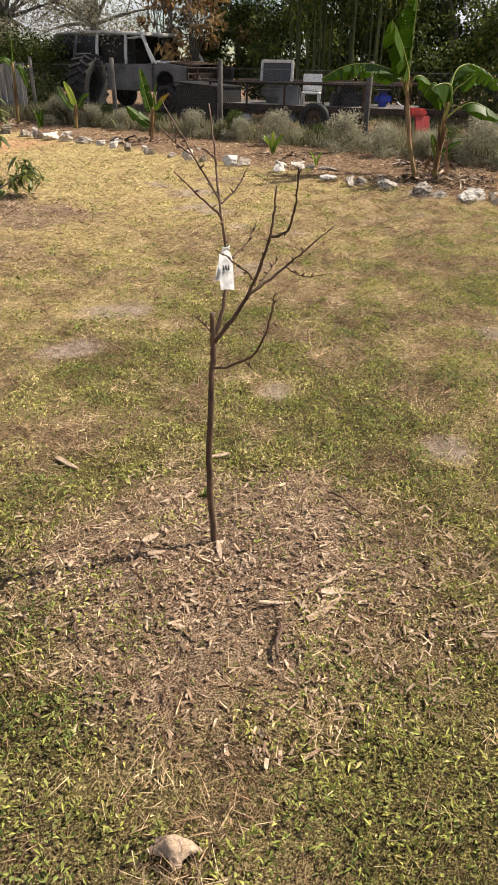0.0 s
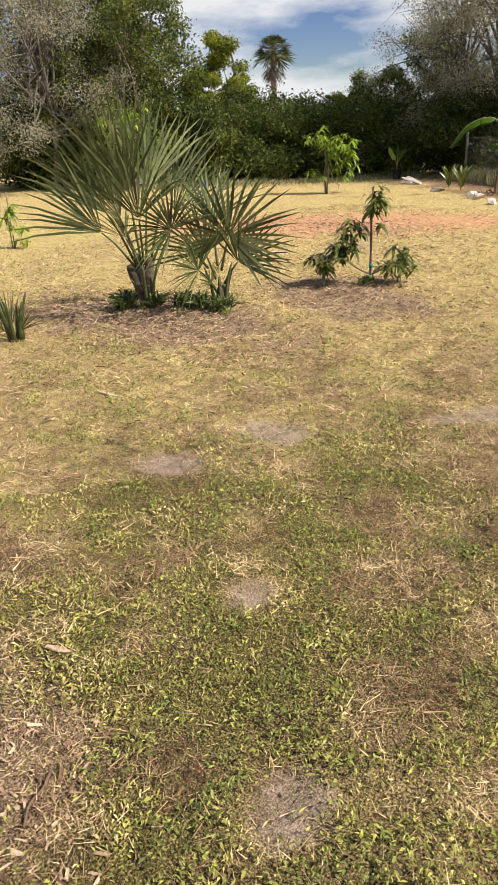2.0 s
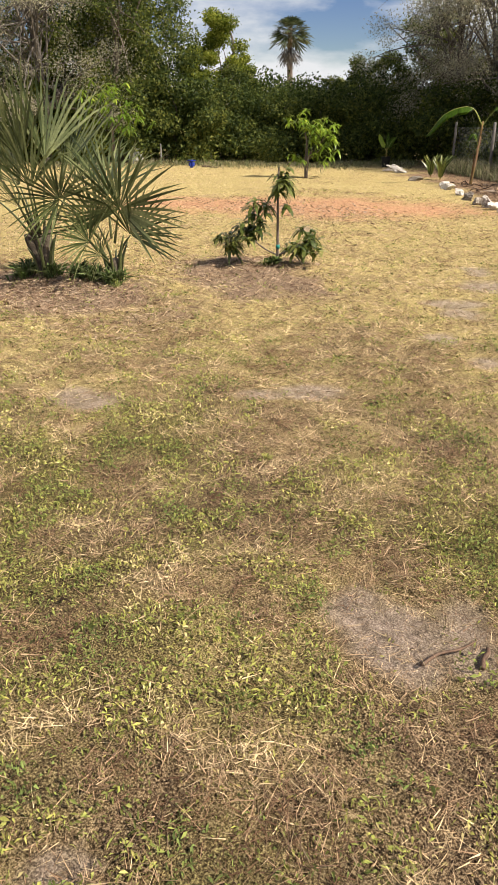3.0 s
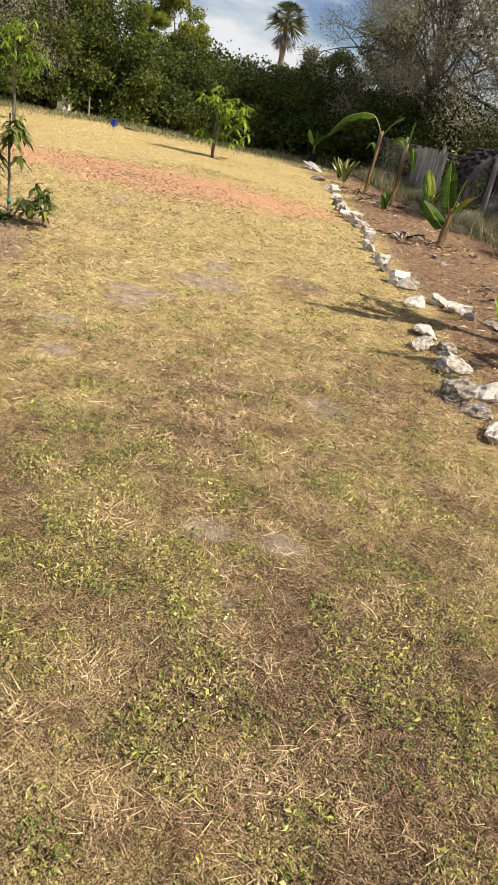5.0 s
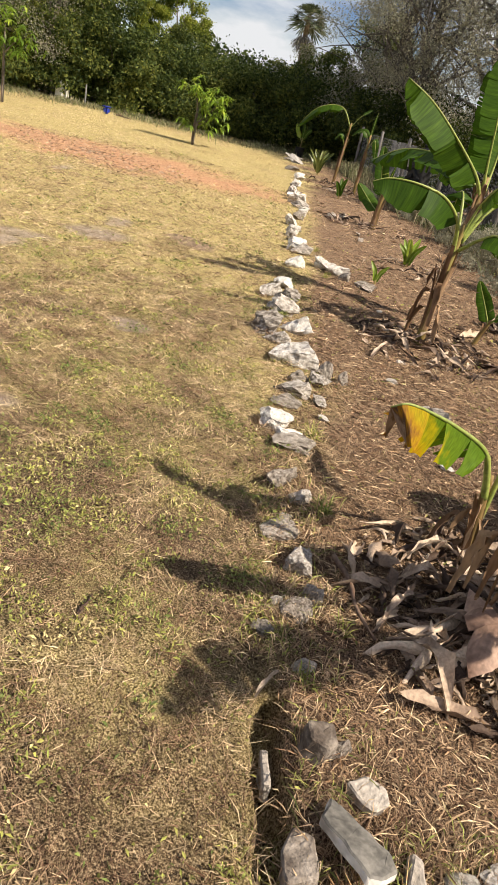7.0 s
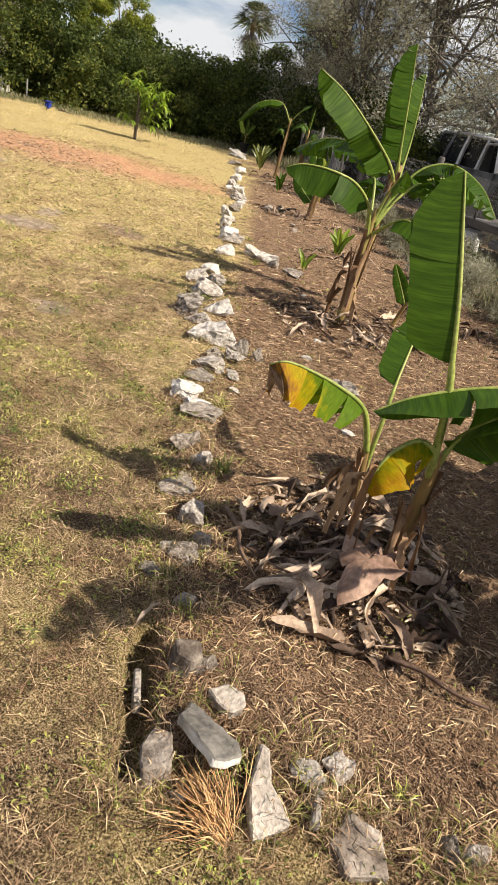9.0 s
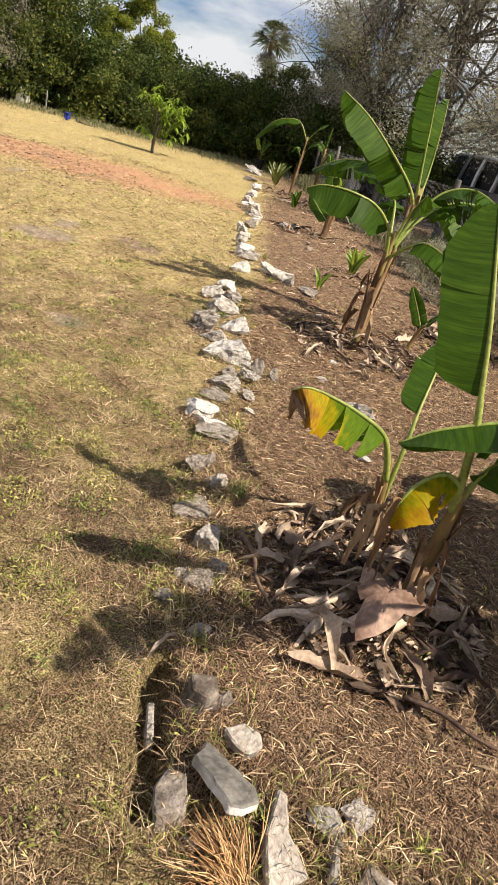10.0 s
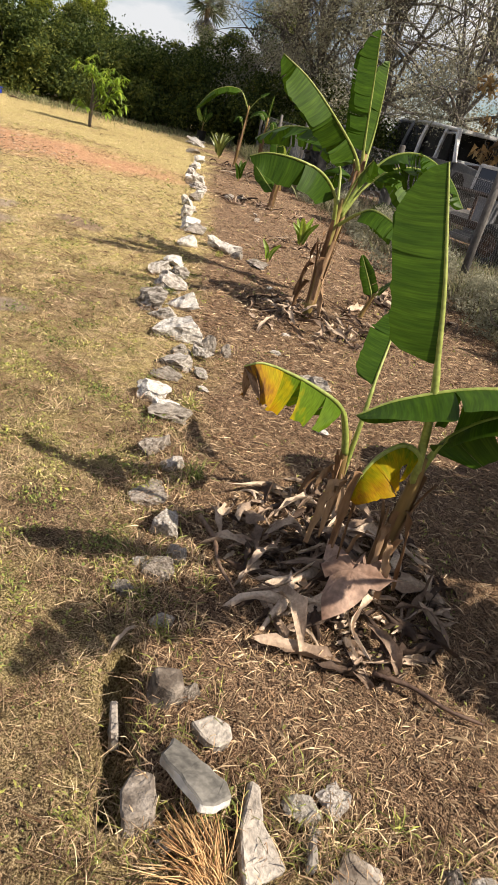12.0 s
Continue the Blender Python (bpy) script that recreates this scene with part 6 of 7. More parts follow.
ROCKS = [rock_mesh(k, M_ROCK if k % 3 else M_CONCRETE, 0.60 + 0.12 * (k % 5), 9 + k % 5) for k in range(1, 15)]
CHUNKS = [rock_mesh(k, M_STONE if k % 4 else M_CONCRETE, 0.55 + 0.10 * (k % 4), 10 + k % 5) for k in range(21, 29)]
ROW_FAR = [(-11.12, 20.97, 0.6, 0.17), (-11.7, 21.5, 0.5, 0.16), (-8.9, 18.9, 0.3, 0.15), (-7.0, 17.4, 0.24, 0.17), (-6.64, 17.07, 0.22, 0.17), (-5.9, 16.3, 0.25, 0.14), (-5.2, 15.6, 0.22, 0.19), (-4.6, 15.1, 0.3, 0.17), (-4.25, 14.80, 0.28, 0.21),
           (-3.9, 14.5, 0.3, 0.18), (-3.55, 14.2, 0.30, 0.20), (-3.14, 13.85, 0.26, 0.15), (-2.75, 13.6, 0.18, 0.11), (-2.44, 13.29, 0.19, 0.13), (-2.1, 12.9, 0.2, 0.14), (-1.69, 12.39, 0.22, 0.14), (-1.25, 12.0, 0.14, 0.09), (-0.93, 11.68, 0.18, 0.18),
           (-0.70, 11.45, 0.18, 0.13), (-0.25, 11.12, 0.22, 0.17), (-0.05, 11.02, 0.2, 0.14), (0.50, 10.42, 0.17, 0.14)]
ROW_MID = [(0.47, 10.80, 0.19, 0.13), (0.79, 10.78, 0.22, 0.14), (0.95, 10.73, 0.16, 0.11), (1.27, 10.79, 0.26, 0.08), (1.15, 9.68, 0.22, 0.11), (1.39, 9.33, 0.17, 0.13), (1.52, 9.40, 0.16, 0.13), (1.80, 9.07, 0.26, 0.14), (2.17, 8.60, 0.23, 0.19), (2.25, 8.85, 0.22, 0.15),
           (2.36, 8.55, 0.18, 0.10), (2.72, 8.39, 0.28, 0.17), (2.95, 8.20, 0.15, 0.09), (3.04, 8.30, 0.13, 0.08), (2.99, 8.43, 0.09, 0.13), (3.08, 8.47, 0.10, 0.10), (3.13, 8.03, 0.19, 0.10), (3.21, 7.86, 0.14, 0.06), (3.40, 7.61, 0.17, 0.10), (3.57, 7.56, 0.13, 0.07),
           (3.67, 7.52, 0.20, 0.08), (3.26, 8.08, 0.10, 0.05)]
ROW_NEAR = [(3.43, 7.95, 0.06, 0.03), (3.86, 7.22, 0.19, 0.14), (4.03, 7.23, 0.12, 0.09), (4.10, 7.06, 0.08, 0.04), (4.17, 6.98, 0.17, 0.05), (4.37, 6.88, 0.16, 0.12), (4.53, 6.80, 0.09, 0.11), (4.49, 6.66, 0.05, 0.09), (4.56, 6.70, 0.12, 0.09), (4.57, 6.55, 0.08, 0.06),
            (5.03, 6.385, 0.10, 0.09), (5.30, 6.13, 0.05, 0.04), (5.435, 6.425, 0.10, 0.07), (5.475, 6.50, 0.09, 0.07), (5.50, 6.40, 0.04, 0.07), (5.60, 6.42, 0.05, 0.05), (5.77, 6.58, 0.07, 0.06),
            (5.82, 6.63, 0.07, 0.06), (4.76, 6.56, 0.08, 0.04)]
ROW_BED = [(-2.57, 14.07, 0.16, 0.10), (-2.67, 14.45, 0.16, 0.10), (3.67, 8.75, 0.19, 0.09), (3.54, 8.74, 0.10, 0.05), (2.9, 9.3, 0.08, 0.03), (3.15, 8.9, 0.07, 0.03), (1.9, 10.2, 0.06, 0.03), (4.1, 8.2, 0.07, 0.03), (-0.9, 13.0, 0.1, 0.05), (-1.3, 13.4, 0.12, 0.05)]


def lay_rocks():
    rng = np.random.default_rng(77)
    for x, y, w, h in ROW_FAR + ROW_MID + ROW_NEAR + ROW_BED:
        kit = CHUNKS if y < 7.3 else ROCKS
        me = kit[int(rng.integers(0, len(kit)))]
        ob = new("border_stone", me)
        top = max(v.co.z for v in me.vertices)
        small = w < 0.08
        tagged(ob, "small chalky stone chip lying on the mulch" if small else ("rough grey-brown broken stone half sunk in the edging" if y < 7.3 else "angular whitish limestone lump in the bed's edging"), "stone", "edging stones")
        near = y < 7.3
        w, h = (0.88 * w, 1.0 * h) if near else (w, h)
        ob.matrix_basis = pose(x, y, ground_z(x, y) - (0.26 if near else 0.22) * h, rng.normal() * 8, rng.normal() * 8, 40 + 35 * rng.normal()) @ Matrix.Diagonal((w * (1.15 if near else 1.32), w * 1.1, (0.95 if near else 1.1) * h / top, 1))


lay_rocks()


def slab(name, corners, thick, mat, label, tilt=(0, 0), lift=0.0, edge=None):
    """A broken flat slab: an uneven outline given thickness, with chipped edges."""
    cx, cy = sum(c[0] for c in corners) / len(corners), sum(c[1] for c in corners) / len(corners)
    ob_z = ground_z(cx, cy) + lift
    bm = bmesh.new()
    vs = [bm.verts.new((x - cx, y - cy, 0)) for x, y in corners]
    f = bm.faces.new(vs)
    r = bmesh.ops.extrude_face_region(bm, geom=[f])
    bmesh.ops.translate(bm, vec=(0, 0, thick), verts=[v for v in r["geom"] if isinstance(v, bmesh.types.BMVert)])
    bmesh.ops.recalc_face_normals(bm, faces=bm.faces[:])
    bmesh.ops.bevel(bm, geom=bm.edges[:], offset=0.005, segments=1, affect="EDGES")
    bmesh.ops.triangulate(bm, faces=bm.faces[:])
    bmesh.ops.subdivide_edges(bm, edges=[e for e in bm.edges if e.calc_length() > 0.04], cuts=2)
    for v in bm.verts:
        v.co += 0.006 * Vector((noise.noise(v.co * 25), noise.noise(v.co * 25 + Vector((7, 1, 3))), noise.noise(v.co * 20 + Vector((1, 9, 2)))))
    for f in bm.faces:
        f.normal_update()
        f.material_index = 1 if edge and f.normal.z < 0.3 else 0
    ob = part(name, bm, mat, smooth=False)
    if edge:
        ob.data.materials.append(edge)
    ob.matrix_basis = pose(cx, cy, ob_z, tilt[0], tilt[1], 0)
    return tagged(ob, label, "stone", "edging stones")


slab("stone_slab", [(5.126, 6.275), (5.165, 6.205), (5.235, 6.195), (5.325, 6.178), (5.345, 6.205), (5.341, 6.264), (5.30, 6.283), (5.22, 6.281)], 0.030, M_GREYSLAB, "tilted grey slab with dark stains and a pale edge", (-14, -7), 0.055, M_ROCK)
slab("stone_slab", [(5.135, 6.175), (5.185, 6.20), (5.26, 6.135), (5.225, 6.07), (5.165, 6.11)], 0.075, M_STONE, "brown weathered concrete chunk sunk in the grass", (4, -10), -0.02)
slab("stone_slab", [(4.945, 6.345), (4.985, 6.405), (5.035, 6.375), (5.04, 6.335), (4.99, 6.31)], 0.090, M_STONE, "rough grey block with a lichened top", (-5, 8), -0.02)
slab("stone_slab", [(5.115, 6.355), (5.135, 6.405), (5.185, 6.43), (5.215, 6.40), (5.205, 6.36), (5.15, 6.345)], 0.055, M_CONCRETE, "tan broken block with chipped sides", (8, 5), -0.01)
slab("stone_slab", [(5.31, 6.365), (5.335, 6.37), (5.40, 6.325), (5.50, 6.30), (5.47, 6.20), (5.375, 6.27)], 0.050, M_CONCRETE, "pale broken concrete with a whitish edge", (10, 12), -0.005)
slab("stone_slab", [(4.915, 6.265), (4.928, 6.282), (5.01, 6.222), (4.996, 6.204)], 0.075, M_CONCRETE, "upright pale shard at the bed's edge", (3, -6), 0.03)
slab("stone_slab", [(5.56, 6.44), (5.64, 6.47), (5.72, 6.40), (5.66, 6.32), (5.58, 6.34)], 0.035, M_STONE, "flat grey-brown paving fragment", (0, 6), 0.0)
slab("stone_slab", [(5.475, 6.40), (5.492, 6.405), (5.55, 6.345), (5.535, 6.33)], 0.045, M_ROCK, "thin whitish shard between stones", (0, 4), -0.005)


# ---- dry leaves, chips and sticks ----
def dry_leaf_mesh(seed, ln, wd, mat=None):
    """A curled, torn strip of withered banana leaf."""
    rng = np.random.default_rng(seed)
    n, m = 9, 5
    curl, bow, twist = rng.uniform(1.2, 3.2) * (1 if seed % 3 else -1), rng.uniform(0.4, 1.9), rng.normal() * 1.1
    bm = bmesh.new()
    rows = []
    for i in range(n):
        s = i / (n - 1)
        w = wd * (0.06 + math.sin(math.pi * (0.04 + 0.93 * s)) ** 0.7) * (1 + 0.32 * rng.normal())
        a = twist * (s - 0.5) * 2
        c = Vector(((s - 0.5) * ln, 0.12 * ln * math.sin(3 * s + seed), 0.16 * ln * bow * (math.sin(math.pi * s) if seed % 2 else s * s)))
        row = []
        for j in range(m):
            u = (j / (m - 1) - 0.5) * 2
            yy, zz = math.sin(u * curl * 0.5) / max(0.3, abs(curl) * 0.5) * w / 2, 0.16 * w * curl * u * u + rng.normal() * 0.09 * w
            row.append(bm.verts.new(c + Vector((rng.normal() * 0.011, yy * math.cos(a) - zz * math.sin(a), yy * math.sin(a) + zz * math.cos(a)))))
        rows.append(row)
    for a, b in zip(rows, rows[1:]):
        for j in range(m - 1):
            bm.faces.new((a[j], a[j + 1], b[j + 1], b[j]))
    bmesh.ops.delete(bm, geom=[v for v in bm.verts if not v.link_faces], context="VERTS")
    lo = min(v.co.z for v in bm.verts)
    for v in bm.verts:
        v.co.z -= lo
    me = bpy.data.meshes.new("dry_leaf")
    bm.to_mesh(me)
    bm.free()
    me.materials.append(mat or M_DRYLEAF)
    me.polygons.foreach_set("use_smooth", [True] * len(me.polygons))
    return me


LONG = [dry_leaf_mesh(k, 0.26 + 0.05 * (k % 5), 0.034 + 0.014 * (k % 4)) for k in range(12)]
SHORT = [dry_leaf_mesh(k + 30, 0.09 + 0.025 * (k % 4), 0.022 + 0.014 * (k % 3)) for k in range(12)]


def litter(x, y, r, count, seed, label, size=1.0, pile=0.12, squash=1.0, turn=0.0):
    rng = np.random.default_rng(seed)
    heap = thing("leaf_litter", x, y, 0, label, "leaf litter", "heaps of dry leaves")
    for k in range(count):
        d, a = r * rng.random() ** 0.65, rng.random() * 6.283
        u, v = d * math.cos(a), d * squash * math.sin(a)
        c, s = math.cos(radians(turn)), math.sin(radians(turn))
        u, v = u * c - v * s, u * s + v * c
        me = (LONG if rng.random() < 0.34 else SHORT)[int(rng.integers(0, 12))]
        ob = new("dry_leaf", me)
        ob.parent = heap
        z = ground_z(x + u, y + v) + pile * max(0.0, 1 - d / r) * rng.random() - 0.003
        q = size * rng.uniform(0.6, 1.25)
        ob.matrix_basis = pose(u, v, z, rng.normal() * 15, rng.normal() * 10, rng.random() * 360) @ Matrix.Diagonal((q, q, q, 1))


litter(4.86, 7.30, 0.58, 300, 101, "heap of curled grey-brown dead banana leaves", 0.74, 0.06, 0.75, -38)
litter(2.72, 9.85, 0.72, 170, 102, "scattered dead banana leaves round a stem", 0.75, 0.08, 0.8, -40)
litter(0.55, 12.25, 0.6, 60, 103, "withered leaves round banana shoots", 0.7, 0.1)
litter(-1.9, 14.3, 0.7, 80, 104, "pale heap of dead leaves at a banana stem", 0.8, 0.08)
litter(-5.6, 17.7, 0.9, 50, 105, "dead leaves strewn below thin banana plants", 0.9, 0.05)
litter(2.6, 11.3, 0.6, 60, 106, "dead leaves below a banana plant", 0.9, 0.06)
litter(-6.9, 18.5, 0.6, 30, 107, "dead leaves at a leaning banana stem", 0.9, 0.05)


def lone_leaf(x, y, z, me, scale, turn, tilt, label):
    ob = new("fallen_leaf", me)
    ob.matrix_basis = pose(x, y, z, tilt[0], tilt[1], turn) @ Matrix.Diagonal((scale, scale, scale, 1))
    tagged(ob, label, "dry leaf")


def star_leaf():
    """The broad dead leaf base that lies over the heap, split into lobes."""
    bm = bmesh.new()
    rng = np.random.default_rng(4)
    c = bm.verts.new((0, 0, 0.05))
    mid, rim = [], []
    for k in range(22):
        a = 6.283 * k / 22
        r = 0.105 * (1 + 0.45 * math.sin(a * 3 + 0.6) + 0.18 * rng.normal())
        mid.append(bm.verts.new((0.55 * r * math.cos(a), 0.55 * r * math.sin(a), 0.045 + 0.01 * rng.normal())))
        rim.append(bm.verts.new((r * math.cos(a), r * math.sin(a), 0.02 + 0.018 * rng.normal())))
    for k in range(22):
        j = (k + 1) % 22
        bm.faces.new((c, mid[k], mid[j]))
        bm.faces.new((mid[k], rim[k], rim[j], mid[j]))
    me = bpy.data.meshes.new("fallen_leaf")
    bm.to_mesh(me)
    bm.free()
    me.materials.append(M_PINKLEAF)
    me.polygons.foreach_set("use_smooth", [True] * len(me.polygons))
    return me


lone_leaf(5.02, 7.17, 0.10, star_leaf(), 1.15, 20, (12, -8), "broad pinkish-brown dead leaf draped over the heap")
lone_leaf(5.16, 7.05, 0.03, LONG[4], 0.6, -50, (0, 8), "curled tan dead leaf at the heap's edge")
lone_leaf(5.19, 7.08, 0.03, LONG[6], 0.65, -35, (0, 10), "curled tan dead leaf at the heap's edge")
lone_leaf(5.07, 7.02, 0.02, SHORT[4], 0.8, 60, (0, 0), "small curled dead leaf on the mulch")
lone_leaf(4.74, 6.43, 0.0, LONG[1], 0.45, -60, (0, 0), "curled brown leaf among the edging stones")
lone_leaf(0.154, 0.815, 0.01, dry_leaf_mesh(33, 0.13, 0.075, M_PALEWOOD), 0.75, 10, (0, 0), "pale tan fallen leaf on the grass")
lone_leaf(5.35, 7.25, 0.03, LONG[8], 0.7, -30, (0, 0), "dry brown leaf lying in shade")
lone_leaf(1.02, 3.22, 0.01, SHORT[7], 0.3, 30, (0, 0), "small orange fallen leaf on the grass")


def chip(name, x, y, ln, wd, turn, label, mat=None, category="wood chip"):
    bm = bmesh.new()
    box(bm, (ln, wd * 0.8, 0.007), (0, 0, 0.005), None, 0.002)
    bmesh.ops.subdivide_edges(bm, edges=[e for e in bm.edges if e.calc_length() > ln * 0.5], cuts=4)
    for v in bm.verts:
        v.co.y += 0.18 * wd * noise.noise(v.co * 40 + Vector((x * 9, y * 9, 0)))
        v.co.y *= 1 - (0.75 if v.co.x > 0 else 0.35) * (2 * abs(v.co.x) / ln) ** 1.6
        v.co.x += 0.25 * v.co.y
        v.co.z += 0.005 * noise.noise(v.co * 18 + Vector((x * 5, 0, y)))
    ob = part(name, bm, mat or M_PALEWOOD, smooth=False)
    ob.matrix_basis = pose(x, y, ground_z(x, y) + 0.004, 3, 4, turn)
    tagged(ob, label, category)


for x, y, ln, wd, turn in ((-0.46, 2.325, 0.13, 0.032, -35), (0.14, 2.40, 0.10, 0.03, 30), (-0.05, 1.83, 0.07, 0.035, 50), (0.50, 1.52, 0.15, 0.034, 45), (0.53, 1.60, 0.07, 0.035, 10), (0.545, 1.66, 0.10, 0.022, 40),
                          (0.44, 1.53, 0.08, 0.022, -55), (0.36, 1.53, 0.10, 0.016, 8), (0.18, 1.78, 0.09, 0.02, -80), (-0.02, 1.75, 0.06, 0.03, 20), (0.05, 2.10, 0.08, 0.02, 70), (-1.9, 3.9, 0.2, 0.04, 15)):
    chip("wood_chip", x, y, ln, wd, turn, "split pale wood chip lying in the mulch" if y < 1.9 else "pale wood chip lying on the grass")


def stick(x, y, ln, turn, r, label, bend=0.05, z=0.01):
    rng = np.random.default_rng(int(abs(x * 100 + y * 37)))
    bm = bmesh.new()
    q = spline([(-ln / 2, 0, 0), (-ln / 6, bend * ln, 0.006), (ln / 6, -bend * 0.4 * ln, 0.01), (ln / 2, bend * ln, 0.0)], 12)
    tube(bm, q, [r * (1 - 0.04 * k) * (1 + 0.12 * rng.normal()) for k in range(12)], 6)
    ob = part("stick", bm, M_TWIG)
    ob.matrix_basis = pose(x, y, ground_z(x, y) + z, 0, 2, turn)
    tagged(ob, label, "stick")


stick(2.02, 3.98, 0.22, 75, 0.006, "thin dead stick on bare sandy ground")
stick(2.10, 4.05, 0.10, 110, 0.009, "short dark stick on bare ground")
stick(3.51, 5.99, 0.09, 80, 0.008, "short brown twig in the grass")
stick(4.23, 6.11, 0.13, 130, 0.008, "brown twig in dry grass")
stick(1.50, 6.84, 0.12, -10, 0.006, "dark twig lying in the lawn")
stick(0.62, 2.07, 0.16, -55, 0.006, "dark twig beside the mulch ring")
stick(4.60, 6.93, 0.42, -28, 0.010, "grey bent branch lying across the edging", 0.04, 0.04)
stick(5.45, 7.0, 0.34, 20, 0.009, "grey branch at the edge of the leaf heap", 0.05, 0.03)
stick(0.37, 1.40, 0.14, 85, 0.006, "dark twig in the mulch ring")
stick(-0.20, 1.42, 0.10, -70, 0.005, "dark twig in the mulch ring")


# ---- grass, straw and weeds ----
def blade_material(name, ramp_stops, gloss=0.25, through=0.3):
    """Colour runs along the ramp by each blade's tint, lighter or darker from blade to blade."""
    m = bpy.data.materials.new(name)
    m.use_nodes = True
    n, l = m.node_tree.nodes, m.node_tree.links
    n.clear()
    at, geo = n.new("ShaderNodeAttribute"), n.new("ShaderNodeNewGeometry")
    at.attribute_name = "tint"
    r = n.new("ShaderNodeValToRGB")
    e = r.color_ramp.elements
    while len(e) < len(ramp_stops):
        e.new(0.5)
    for k, (pos, c) in enumerate(ramp_stops):
        e[k].position, e[k].color = pos, (*c, 1)
    l.new(at.outputs["Fac"], r.inputs["Fac"])
    mr = n.new("ShaderNodeMapRange")
    mr.inputs["To Min"].default_value, mr.inputs["To Max"].default_value = 0.34, 1.70
    l.new(geo.outputs["Random Per Island"], mr.inputs["Value"])
    mul = n.new("ShaderNodeMix")
    mul.data_type, mul.blend_type = "RGBA", "MULTIPLY"
    mul.inputs["Factor"].default_value = 1.0
    l.new(r.outputs["Color"], mul.inputs["A"])
    l.new(mr.outputs["Result"], mul.inputs["B"])
    p, tr, mx, out = n.new("ShaderNodeBsdfPrincipled"), n.new("ShaderNodeBsdfTranslucent"), n.new("ShaderNodeMixShader"), n.new("ShaderNodeOutputMaterial")
    p.inputs["Roughness"].default_value, p.inputs["Specular IOR Level"].default_value = 0.6, gloss
    l.new(mul.outputs["Result"], p.inputs["Base Color"])
    l.new(mul.outputs["Result"], tr.inputs["Color"])
    mx.inputs["Fac"].default_value = through
    l.new(p.outputs["BSDF"], mx.inputs[1])
    l.new(tr.outputs["BSDF"], mx.inputs[2])
    l.new(mx.outputs["Shader"], out.inputs["Surface"])
    return m


M_BLADE = blade_material("grass_blade", [(0.0, (0.13, 0.072, 0.042)), (0.25, (0.36, 0.245, 0.15)), (0.48, (0.68, 0.54, 0.33)), (0.52, (0.35, 0.335, 0.088)), (0.75, (0.265, 0.285, 0.072)), (1.0, (0.14, 0.185, 0.050))])
M_DRYSTEM = material("dry_stem", [(0.20, 0.10, 0.04), (0.42, 0.25, 0.11), (0.60, 0.40, 0.20)], 9, 60, 0.7, 0.1, island=True, vary=0.6)
M_HAY = blade_material("hay", [(0.0, (0.07, 0.036, 0.02)), (0.4, (0.22, 0.135, 0.074)), (0.75, (0.42, 0.29, 0.17)), (1.0, (0.64, 0.50, 0.32))], through=0.12)
M_WEED = blade_material("tall_weed", [(0.0, (0.14, 0.11, 0.07)), (0.35, (0.27, 0.24, 0.15)), (0.6, (0.17, 0.18, 0.085)), (1.0, (0.07, 0.11, 0.025))], through=0.3)


def strips(x, y, z, ln, wd, rise, rng, bend=0.4, at=0.45):
    """Leaf-shaped blades from points on the ground, bent at their widest: (count, 4, 3)."""
    n = len(x)
    a = rng.random(n) * 2 * np.pi
    d = np.stack([np.cos(a), np.sin(a)], 1)
    s = np.stack([-d[:, 1], d[:, 0]], 1) * (wd / 2)[:, None]
    roll = rng.normal(size=n) * 0.45 * wd
    ch, sh = np.cos(rise) * ln, np.sin(rise) * ln
    mid = np.stack([x + d[:, 0] * ch * at, y + d[:, 1] * ch * at, z + sh * (at + 0.5 * bend * at)], 1)
    off = np.stack([s[:, 0], s[:, 1], roll], 1)
    tip = np.stack([x + d[:, 0] * ch, y + d[:, 1] * ch, z + sh * (1 - bend)], 1)
    return np.stack([np.stack([x, y, z], 1), mid - off, mid + off, tip], 1)


